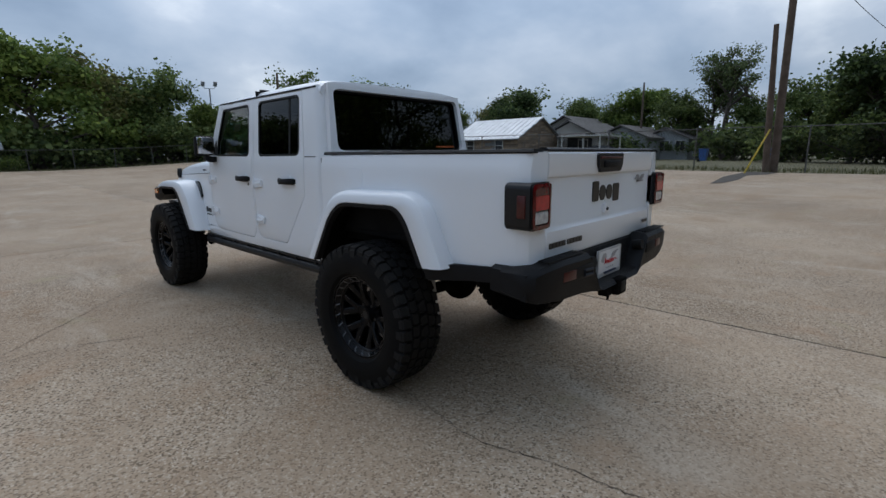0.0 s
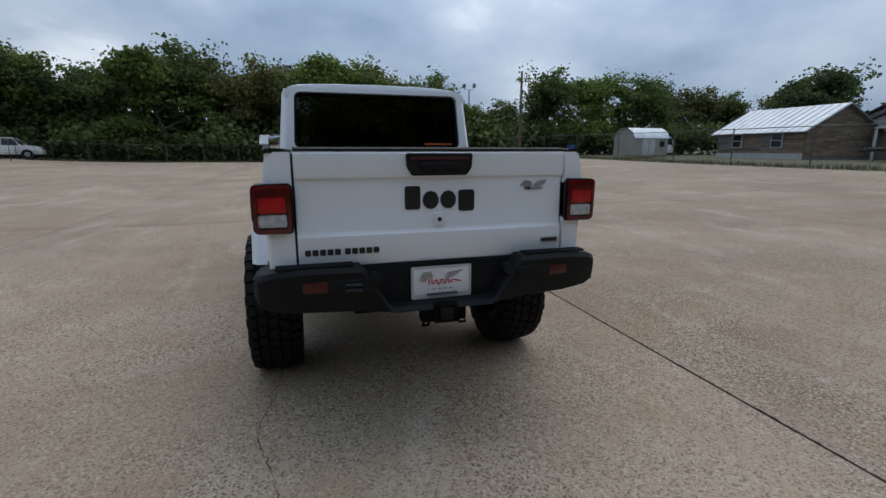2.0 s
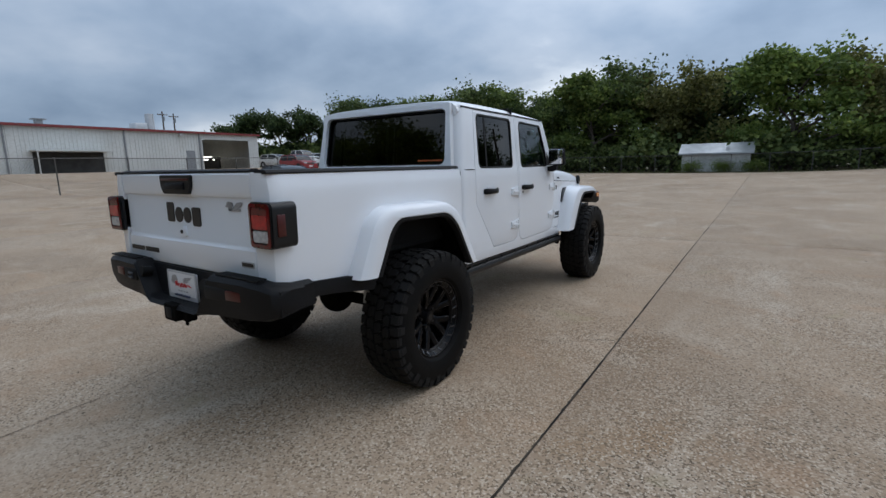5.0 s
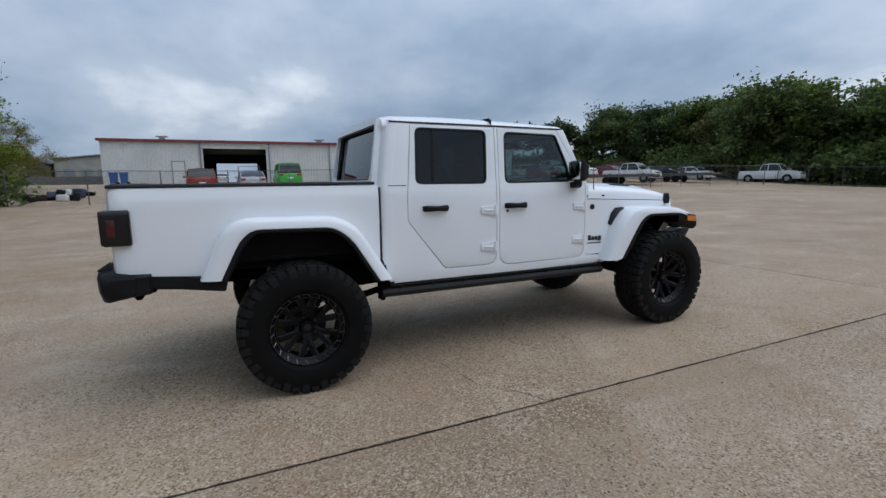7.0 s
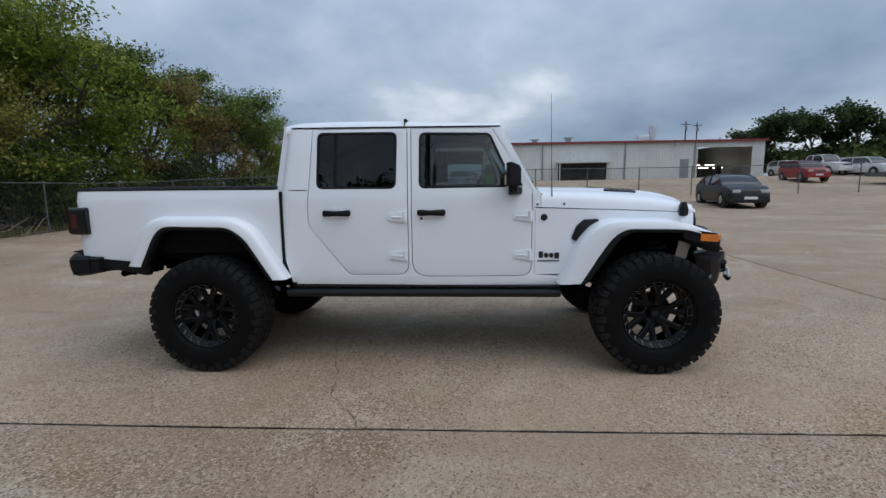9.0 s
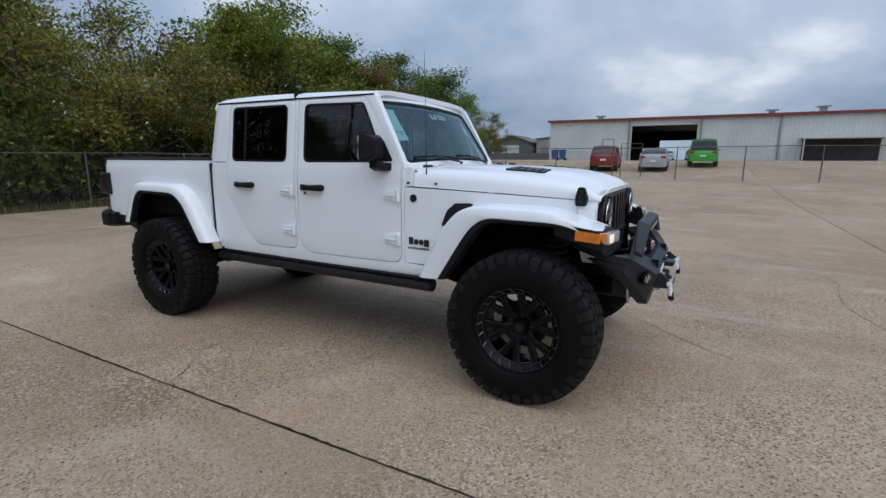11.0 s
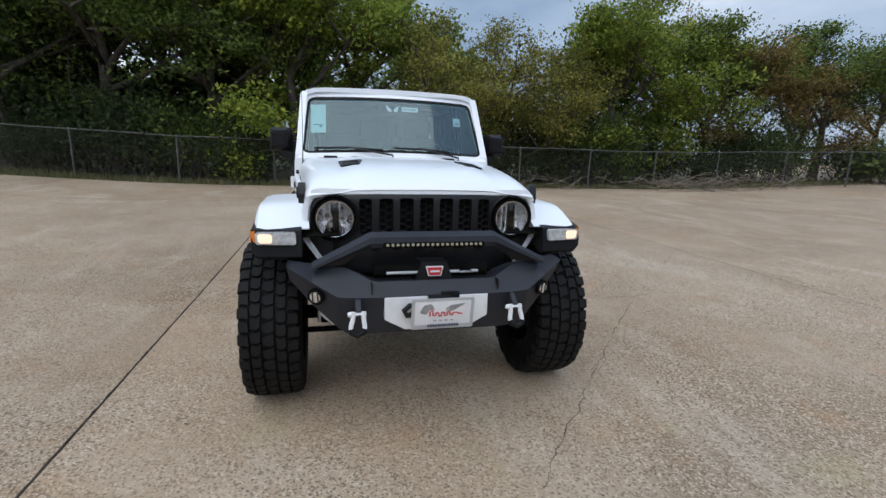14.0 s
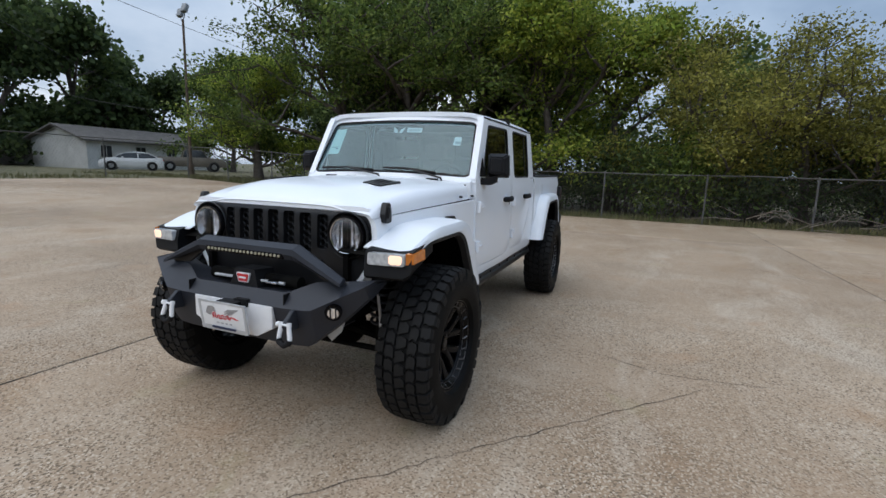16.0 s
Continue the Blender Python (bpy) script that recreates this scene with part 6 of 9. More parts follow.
part("hoop_web", prism([(-0.60, 0.885), (-0.34, 1.02), (-0.30, 1.0), (-0.46, 0.89)], "y", 4.05, 4.065), SATIN_BLACK, fb)
part("hoop_web", prism([(0.60, 0.885), (0.46, 0.89), (0.30, 1.0), (0.34, 1.02)], "y", 4.05, 4.065), SATIN_BLACK, fb)
strip = part("led_strip", box(-0.262, 0.262, 4.075, 4.122, 0.984, 1.016, 0.005), GLOSS_BLACK, fb, "unlit led light bar")
for k in range(20):
    part("led", cyl((-0.2375 + k * 0.025, 4.118, 1.000), (-0.2375 + k * 0.025, 4.126, 1.000), 0.0075, seg=8), LED, strip)
part("lower_grille", box(-0.50, 0.50, 3.83, 3.86, 0.80, 0.96, 0.01), SEAL, truck)
for k in range(6):
    part("tow_slot", box(-0.33 + k * 0.115, -0.27 + k * 0.115, 3.865, 3.90, 0.925, 0.955, 0.012), PLASTIC, truck)
winch = part("winch", joined(loft([
    [(-0.090, 3.98, 0.800), (0.090, 3.98, 0.800), (0.078, 3.98, 0.900), (-0.078, 3.98, 0.900)],
    [(-0.100, 4.125, 0.800), (0.100, 4.125, 0.800), (0.066, 4.112, 0.908), (-0.066, 4.112, 0.908)]])), PLASTIC, truck, "black winch with red badge")
part("winch_badge", prism(rounded([(-0.028, 0.842), (0.028, 0.842), (0.040, 0.882), (-0.040, 0.882)], 0.004, 2), "y", 4.116, 4.130, 0.002), DECAL_RED, winch)
part("badge_edge", prism(rounded([(-0.033, 0.837), (0.033, 0.837), (0.046, 0.887), (-0.046, 0.887)], 0.004, 2), "y", 4.113, 4.1265, 0.001), DECAL_WHITE, winch)
part("badge_bar", box(-0.024, 0.024, 4.127, 4.132, 0.858, 0.868), DECAL_WHITE, winch)
part("winch_drum", cyl((-0.30, 4.03, 0.845), (0.30, 4.03, 0.845), 0.034, seg=18), UNDER, winch)
part("tie_bar", tube([(-0.24, 4.085, 0.848), (0.24, 4.085, 0.848)], 0.008, 8), ALU, winch)
part("clutch_lever", box(-0.205, -0.135, 4.08, 4.11, 0.842, 0.856, 0.005), CHROME, winch)
fair = part("fairlead", prism([(-0.262, 0.757), (0.262, 0.757), (0.262, 0.645), (0.16, 0.590), (-0.16, 0.590), (-0.262, 0.645)], "y", 4.150, 4.206, 0.003), DECAL_WHITE, truck, "pale fairlead plate")
part("fairlead_slot", prism(rounded([(-0.11, 0.735), (-0.02, 0.735), (-0.02, 0.775), (-0.11, 0.775)], 0.01), "y", 4.19, 4.215), SEAL, fair)
part("plate_bracket", box(-0.07, 0.05, 4.20, 4.262, 0.735, 0.765, 0.004), SATIN_BLACK, truck)
part("plate_bracket", box(-0.03, 0.01, 4.20, 4.262, 0.64, 0.66, 0.003), SATIN_BLACK, truck)
part("winch_hook", tube([(0.10, 4.215, 0.715), (0.145, 4.235, 0.722), (0.172, 4.238, 0.700), (0.158, 4.238, 0.675), (0.12, 4.230, 0.676)], 0.014, 8), SATIN_BLACK, truck)
fp = part("licence_plate", moved(box(-0.160, 0.160, -0.007, 0.007, -0.083, 0.083, 0.004), Matrix.Translation((-0.012, 4.270, 0.690)) @ Matrix.Rotation(radians(-8), 4, "X") @ Matrix.Diagonal((0.94, 1, 0.93, 1))), DECAL_WHITE, truck, "white dealer plate with red print shapes")
part("plate_frame", moved(thicken((lambda b: (bmesh.ops.transform(b, matrix=Matrix(((0, -1, 0, 0), (0, 0, 0, 0), (0, 0, 1, 0), (0, 0, 0, 1))), verts=b.verts[:]), b)[1])(fill2d(rounded([(-0.164, -0.086), (0.164, -0.086), (0.164, 0.086), (-0.164, 0.086)], 0.008, 2), [rounded([(-0.148, -0.062), (0.148, -0.062), (0.148, 0.074), (-0.148, 0.074)], 0.006, 2)])), 0.005), Matrix.Translation((-0.012, 4.279, 0.690)) @ Matrix.Rotation(radians(-8), 4, "X") @ Matrix.Diagonal((0.94, 1, 0.93, 1))), ALU, fp)
plate_print(fp, Matrix.Translation((-0.012, 4.2785, 0.697)) @ Matrix.Rotation(radians(-8), 4, "X") @ Matrix.Diagonal((0.94, 1, 0.93, 1)) @ on_front(0, 0, 0))
for s in (1, -1):
    fg = part("fog_lamp", moved(cyl((0, 0, 0), (0, 0.03, 0), 0.042, seg=22, bevel=0.004), Matrix.Translation((s * 0.575, 4.128, 0.764)) @ Matrix.Rotation(radians(-24 * s), 4, "Z") @ Matrix.Rotation(radians(-8), 4, "X")), GLOSS_BLACK, truck, "round fog lamp")
    part("fog_reflector", moved(cyl((0, 0.02, 0), (0, 0.033, 0), 0.029, seg=22, bevel=0.003), Matrix.Translation((s * 0.575, 4.128, 0.764)) @ Matrix.Rotation(radians(-24 * s), 4, "Z") @ Matrix.Rotation(radians(-8), 4, "X")), REFLECTOR, fg)
    for u in (-0.014, 0.012):
        part("fog_divider", moved(box(u - 0.0035, u + 0.0035, 0.028, 0.0345, -0.028, 0.028), Matrix.Translation((s * 0.575, 4.128, 0.764)) @ Matrix.Rotation(radians(-24 * s), 4, "Z") @ Matrix.Rotation(radians(-8), 4, "X")), SATIN_BLACK, fg)
    tab = part("shackle_tab", prism(rounded([(4.14, 0.762), (4.215, 0.758), (4.262, 0.72), (4.275, 0.69), (4.25, 0.668), (4.14, 0.66)], 0.012, 3), "x", s * 0.39 - 0.013, s * 0.39 + 0.013, 0.004), STEEL_BLACK, fb)
    lean = 0.007 * s
    sh = part("shackle", tube([(s * 0.39 + u + lean * (0.70 - z) / 0.1, 4.262 + (0.70 - z) * 0.20, z) for u, z in ((-0.024, 0.714), (-0.024, 0.692), (-0.027, 0.668), (-0.032, 0.648), (-0.031, 0.628), (-0.019, 0.612), (0, 0.606), (0.019, 0.612), (0.031, 0.628), (0.032, 0.648), (0.027, 0.668), (0.024, 0.692), (0.024, 0.714))], 0.0115, 10), DECAL_WHITE, truck, "white painted bow shackle with black rubber sleeve")
    part("isolator", tube([(s * 0.39 + u + lean * (0.70 - z) / 0.1, 4.263 + (0.70 - z) * 0.20, z) for u, z in ((-0.032, 0.636), (-0.027, 0.620), (0, 0.607), (0.027, 0.620), (0.032, 0.636))], 0.0155, 10), PLASTIC, sh)
    part("shackle_pin", joined(cyl((s * 0.39 - 0.036, 4.262, 0.702), (s * 0.39 + 0.036, 4.262, 0.702), 0.009, seg=12, bevel=0.003), cyl((s * 0.39 + 0.030, 4.262, 0.702), (s * 0.39 + 0.050, 4.262, 0.702), 0.013, seg=12, bevel=0.004)), DECAL_WHITE, sh)
    part("skid_bracket", prism([(s * 0.482, 0.600), (s * 0.586, 0.690), (s * 0.562, 0.628), (s * 0.507, 0.575)], "y", 4.045, 4.055), ALU, truck)
    part("bumper_arm", box(s * 0.45 - 0.04, s * 0.45 + 0.04, 3.80, 4.05, 0.60, 0.74, 0.01), STEEL_BLACK, truck)

# ---- inside the cab
part("dashboard", loft([[(x, 2.50, 1.05), (x, 2.58, 1.36), (x, 2.36, 1.375), (x, 2.26, 1.30), (x, 2.30, 1.05)] for x in (-0.70, -0.3, 0.3, 0.70)]), SEAT, truck)
part("steering_wheel", moved(tube([(0.185 * math.cos(t), 0.185 * math.sin(t), 0) for t in (2 * math.pi * k / 24 for k in range(24))], 0.016, 8, True), Matrix.Translation((-0.36, 2.14, 1.33)) @ Matrix.Rotation(radians(68), 4, "X")), SEAT, truck)
part("steering_hub", moved(cyl((0, 0, -0.05), (0, 0, 0.02), 0.07, 0.05, 16), Matrix.Translation((-0.36, 2.14, 1.33)) @ Matrix.Rotation(radians(68), 4, "X")), SEAT, truck)
for x in (-0.36, 0.36):
    for y in (1.62, 0.85):
        seat = part("seat", loft([[(x - 0.23, y, 0.95), (x + 0.23, y, 0.95), (x + 0.23, y, 1.08), (x - 0.23, y, 1.08)], [(x - 0.25, y + 0.5, 0.98), (x + 0.25, y + 0.5, 0.98), (x + 0.25, y + 0.5, 1.10), (x - 0.25, y + 0.5, 1.10)]]), SEAT, truck, "black cloth seat")
        part("seat_back", loft([[(x - 0.22, y + 0.02, 1.02), (x + 0.22, y + 0.02, 1.02), (x + 0.24, y + 0.14, 1.02), (x - 0.24, y + 0.14, 1.02)], [(x - 0.23, y - 0.07, 1.35), (x + 0.23, y - 0.07, 1.35), (x + 0.23, y + 0.05, 1.35), (x - 0.23, y + 0.05, 1.35)], [(x - 0.17, y - 0.12, 1.56), (x + 0.17, y - 0.12, 1.56), (x + 0.17, y - 0.03, 1.56), (x - 0.17, y - 0.03, 1.56)]]), SEAT, seat)
        part("headrest", moved(box(-0.13, 0.13, -0.05, 0.05, -0.085, 0.085, 0.035, 3), Matrix.Translation((x, y - 0.09, 1.665))), SEAT, seat)
part("headliner", box(-0.67, 0.67, 0.72, 2.28, 1.865, 1.88), SEAT, truck)
part("roll_bar", joined(tube([(-0.64, 1.60, 1.0), (-0.62, 1.60, 1.80), (0.62, 1.60, 1.80), (0.64, 1.60, 1.0)], 0.03, 8)), SEAT, truck)
for b in (tyre_bm, tread_bm, rm[0], rm[1], *rm[2], *rm[3], *rm[4], rm[5], rm[6], *rm[7]):
    b.free()


# ---------------------------------------------------------------- fences
GALV = material("galvanised_steel", (0.125, 0.128, 0.128), 0.6, 0.3, second=(0.075, 0.074, 0.07), scale=3, fine=(0.16, 0.12, 0.09), fine_scale=18, fine_amount=0.4)

DULL_WIRE = material("dull_weathered_wire", (0.055, 0.053, 0.050), 0.8, 0.1, second=(0.035, 0.031, 0.027), scale=3)


def fence(points, h, step, label, sag=0.0, fabric=True, pitch=0.085):
    """A chain-link fence along a line: posts, top rail and woven wire."""
    f = tagged(new("fence"), label, "fence")
    posts = []
    for a, b in zip(points, points[1:]):
        a, b = Vector(a), Vector(b)
        n = max(1, round((b - a).length / step))
        posts += [a.lerp(b, k / n) for k in range(n)]
    posts.append(Vector(points[-1]))
    zs = [height(*p) for p in posts]
    for i, p in enumerate(posts):
        tilt = 0.02 * math.sin(i * 2.3)
        bm = cyl((p.x, p.y, zs[i] - 0.1), (p.x + tilt, p.y + tilt * 0.5, zs[i] + h + 0.03), 0.030, seg=8)
        part("post", joined(bm, cyl((p.x + tilt, p.y + tilt * 0.5, zs[i] + h + 0.02), (p.x + tilt, p.y + tilt * 0.5, zs[i] + h + 0.06), 0.036, 0.012, 8)), GALV, f)
    for i in range(len(posts) - 1):
        a, b = posts[i], posts[i + 1]
        dz = sag * math.sin(i * 1.7)
        m = a.lerp(b, 0.5)
        part("top_rail", tube([(a.x, a.y, zs[i] + h), (m.x, m.y, (zs[i] + zs[i + 1]) / 2 + h + dz), (b.x, b.y, zs[i + 1] + h)], 0.021, 6), GALV, f)
    if fabric:
        vs, fs = [], []
        for i in range(len(posts) - 1):
            a, b = posts[i], posts[i + 1]
            L = (b - a).length
            n = int(L / pitch)
            run = h * 0.62 / L
            for k in range(-int(0.62 * h / pitch), n):
                for d in (1, -1):
                    u0 = k / n + (0 if d > 0 else run)
                    u1 = u0 + run * d
                    t0, t1 = 0.0, 1.0
                    if min(u0, u1) < 0 or max(u0, u1) > 1:
                        cu0, cu1 = max(0, min(1, u0)), max(0, min(1, u1))
                        if abs(u1 - u0) < 1e-9:
                            continue
                        t0, t1 = (cu0 - u0) / (u1 - u0), (cu1 - u0) / (u1 - u0)
                        if t1 - t0 < 0.02:
                            continue
                        u0, u1 = cu0, cu1
                    p, q = a.lerp(b, u0), a.lerp(b, u1)
                    z0 = lerp2(zs[i], zs[i + 1], u0) + 0.04 + t0 * (h - 0.05)
                    z1 = lerp2(zs[i], zs[i + 1], u1) + 0.04 + t1 * (h - 0.05)
                    w = 0.0023
                    j = len(vs)
                    n2 = (b - a).normalized()
                    vs += [(p.x - n2.x * w, p.y - n2.y * w, z0), (p.x + n2.x * w, p.y + n2.y * w, z0), (q.x + n2.x * w, q.y + n2.y * w, z1), (q.x - n2.x * w, q.y - n2.y * w, z1)]
                    fs.append((j, j + 1, j + 2, j + 3))
        me = bpy.data.meshes.new("wire_mesh")
        me.from_pydata(vs, [], fs)
        me.materials.append(DULL_WIRE)
        o = new("wire_mesh", me)
        o.parent = f
        tagged(o, kind="stuff")
    return f


fence([(20.4, -12.4), (9.0, -12.3), (-4.0, -12.0), (-16.0, -11.2), (-26.0, -10.4)], 1.60, 3.0, "sagging chain-link fence with steel posts before the trees", 0.03)
fence([(-26.0, -10.4), (-25.6, 3.0), (-25.6, 22.0), (-23.6, 45.0)], 1.75, 3.2, "chain-link fence between the two yards", 0.02, True, 0.12)
fence([(20.6, -4.0), (20.6, 8.0), (20.6, 20.0), (20.2, 35.0), (18.5, 50.0)], 1.75, 4.6, "chain-link fence along the eastern edge of the yard", 0.02, True, 0.12)
fence([(18.5, 50.0), (0.0, 50.5), (-20.0, 50.5), (-44.0, 53.0)], 1.7, 3.2, "chain-link fence before the northern trees", 0.01, True, 0.16)
fence([(20.6, -4.0), (20.4, -12.4)], 1.75, 4.2, "chain-link fence at the corner of the yard", 0.02, True, 0.12)

# ---------------------------------------------------------------- metal building to the west
SHEET = material("white_ribbed_steel_cladding", (0.62, 0.63, 0.61), 0.5, 0.0, second=(0.54, 0.55, 0.53), scale=0.5, fine=(0.44, 0.43, 0.39), fine_scale=5, fine_amount=0.4)
RED_TRIM = material("dark_red_trim", (0.22, 0.035, 0.035), 0.45, second=(0.17, 0.03, 0.03), scale=3)
# near-black for dark parts; on the shop's inner walls it paints in the shade
DARK_AND_SHADE = material("dark_parts_and_painted_shade", (0.035, 0.034, 0.033), 0.9, second=(0.05, 0.05, 0.048), scale=2)
GREY_DOOR = material("grey_steel_door", (0.24, 0.25, 0.26), 0.5, second=(0.19, 0.2, 0.21), scale=4)
TUBE_LIGHT = lamp_material("fluorescent_tube", (1.0, 0.98, 0.9), 3.0)
shop = empty("metal_building", "long white ribbed metal workshop with dark red eave trim", "building")
BX, BZ0, BZ1 = -48.2, 1.30, 5.40
WEST = []   # openings as (y0, y1, top)
OPEN = [(-2.35, 3.45, 4.72), (26.3, 31.9, 4.72)]


def cladding(y0, y1, z0, z1, x, depth=0.12):
    """Ribbed wall sheet from y0 to y1, seen from the east."""
    bm = bmesh.new()
    pts = []
    y = y0
    while y < y1 - 1e-6:
        for dy, dx in ((0.0, 0.0), (0.22, 0.0), (0.245, 0.03), (0.28, 0.03), (0.305, 0.0)):
            if y + dy <= y1:
                pts.append((x + dx, y + dy))
        y += 0.305
    pts.append((x, y1))
    lo = [bm.verts.new((*p, z0)) for p in pts]
    hi = [bm.verts.new((*p, z1)) for p in pts]
    for i in range(len(pts) - 1):
        bm.faces.new((lo[i], lo[i + 1], hi[i + 1], hi[i]))
    b0, b1 = bm.verts.new((x - depth, y0, z0)), bm.verts.new((x - depth, y1, z0))
    t0, t1 = bm.verts.new((x - depth, y0, z1)), bm.verts.new((x - depth, y1, z1))
    bm.faces.new((b1, b0, t0, t1))
    bm.faces.new((lo[0], hi[0], t0, b0))
    bm.faces.new((lo[-1], b1, t1, hi[-1]))
    return bm


YA, YB = -10.7, 33.2
for y0, y1 in ((YA, -2.35), (3.45, 10.4), (10.4, 19.4), (19.4, 26.3), (31.9, YB)):
    part("wall", cladding(y0, y1, BZ0, BZ1, BX), SHEET, shop)
for y0, y1, top in OPEN:
    part("wall", cladding(y0, y1, top, BZ1, BX), SHEET, shop)
    part("door_frame", joined(box(BX - 0.05, BX + 0.06, y0 - 0.12, y0, BZ0, top + 0.1), box(BX - 0.05, BX + 0.06, y1, y1 + 0.12, BZ0, top + 0.1), box(BX - 0.05, BX + 0.06, y0 - 0.12, y1 + 0.12, top, top + 0.12)), SHEET, shop)
part("north_wall", box(BX - 24, BX - 0.1, YB - 0.12, YB, BZ0, BZ1), SHEET, shop)
part("south_wall", box(BX - 24, BX - 0.1, YA, YA + 0.12, BZ0, BZ1), SHEET, shop)
part("roof", loft([[(BX + 0.25, y, BZ1 + 0.02), (BX - 12, y, BZ1 + 0.75), (BX - 24.2, y, BZ1 + 0.02), (BX - 24.2, y, BZ1 - 0.06), (BX - 12, y, BZ1 + 0.66), (BX + 0.25, y, BZ1 - 0.06)] for y in (YA - 0.2, YB + 0.2)]), SHEET, shop)
part("eave_trim", box(BX + 0.02, BX + 0.30, YA - 0.2, YB + 0.2, BZ1 - 0.12, BZ1 + 0.10), RED_TRIM, shop)
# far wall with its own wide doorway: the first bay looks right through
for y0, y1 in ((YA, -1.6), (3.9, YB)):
    # inner walls: the dimness of the shop is put into their colour
    part("west_wall", box(BX - 24, BX - 23.9, y0, y1, BZ0, BZ1), DARK_AND_SHADE, shop)
part("west_wall", box(BX - 24, BX - 23.9, -1.6, 3.9, 4.1, BZ1), DARK_AND_SHADE, shop)
part("bay_partition", box(BX - 23.9, BX - 0.1, 6.6, 6.7, BZ0, BZ1), DARK_AND_SHADE, shop)
part("bay_partition", box(BX - 23.9, BX - 0.1, 24.2, 24.3, BZ0, BZ1), DARK_AND_SHADE, shop)
for k in range(3):
    part("tube_light", box(BX - 9.0, BX - 8.9, 28.0 + k * 1.7, 29.1 + k * 1.7, 3.0, 3.12), TUBE_LIGHT, shop)
    part("tube_light", box(BX - 7.0, BX - 6.9, 28.0 + k * 1.7, 29.1 + k * 1.7, 2.62, 2.74), TUBE_LIGHT, shop)
part("service_rack", joined(box(BX - 10, BX - 6, 27.2, 27.5, BZ0, 3.0), box(BX - 10, BX - 6, 31.6, 31.9, BZ0, 3.0), box(BX - 10, BX - 9.6, 27.2, 31.9, 2.4, 2.6)), DARK_AND_SHADE, shop)
for y in (-2.6, 3.75, 9.9, 18.7, 26.0):
    part("downpipe", box(BX + 0.03, BX + 0.13, y - 0.06, y + 0.06, BZ0, BZ1 - 0.1), GREY_DOOR, shop)
for y in (-0.5 - 4.0,):
    part("side_door", box(BX + 0.0, BX + 0.06, y - 0.55, y + 0.45, BZ0, 3.42), SHEET, shop, "plain white walk-in door")
    part("door_frame", joined(box(BX + 0.02, BX + 0.08, y - 0.63, y - 0.55, BZ0, 3.5), box(BX + 0.02, BX + 0.08, y + 0.45, y + 0.53, BZ0, 3.5), box(BX + 0.02, BX + 0.08, y - 0.63, y + 0.53, 3.42, 3.5)), GREY_DOOR, shop)
part("side_door", box(BX, BX + 0.06, 24.5, 25.4, BZ0, 3.5), GREY_DOOR, shop, "grey steel walk-in door")
# lean-to canopy with bins under it
part("canopy", joined(box(BX + 0.05, BX + 1.8, 11.4, 17.0, 3.22, 3.34), box(BX + 1.7, BX + 1.78, 11.45, 11.53, 1.3, 3.22), box(BX + 1.7, BX + 1.78, 16.87, 16.95, 1.3, 3.22)), SHEET, shop, "white lean-to canopy")
# flat dark sheet on the wall, painted shade below the canopy
part("canopy_shade_sheet", box(BX + 0.02, BX + 0.05, 11.6, 16.8, BZ0, 3.2), DARK_AND_SHADE, shop)
# roof vents and flues
for y, h in ((13.2, 0.5), (-6.0, 0.35), (9.4, 0.35)):
    part("roof_vent", joined(box(BX - 3.2, BX - 2.6, y - 0.25, y + 0.25, BZ1, BZ1 + 0.25 + h), box(BX - 3.3, BX - 2.5, y - 0.5, y + 0.5, BZ1 + 0.2 + h, BZ1 + 0.3 + h)), GREY_DOOR, shop)
part("flue", joined(cyl((BX - 3, 22.6, BZ1), (BX - 3, 22.6, BZ1 + 1.9), 0.42, seg=14), box(BX - 3.6, BX - 2.2, 20.8, 22.0, BZ1 + 0.2, BZ1 + 0.9, 0.1)), ALU, shop, "bright metal roof flue")
for y in (-8.8, 3.2, 24.0):
    part("wall_lamp", box(BX + 0.1, BX + 0.35, y - 0.15, y + 0.15, BZ1 - 0.42, BZ1 - 0.22, 0.03), ALU, shop)

# smaller buildings beyond, seen past the tree line
BEIGE = material("beige_siding", (0.36, 0.34, 0.30), 0.7, second=(0.3, 0.28, 0.25), scale=1)
SLATE = material("grey_brown_siding", (0.13, 0.12, 0.115), 0.7, second=(0.10, 0.095, 0.09), scale=2)


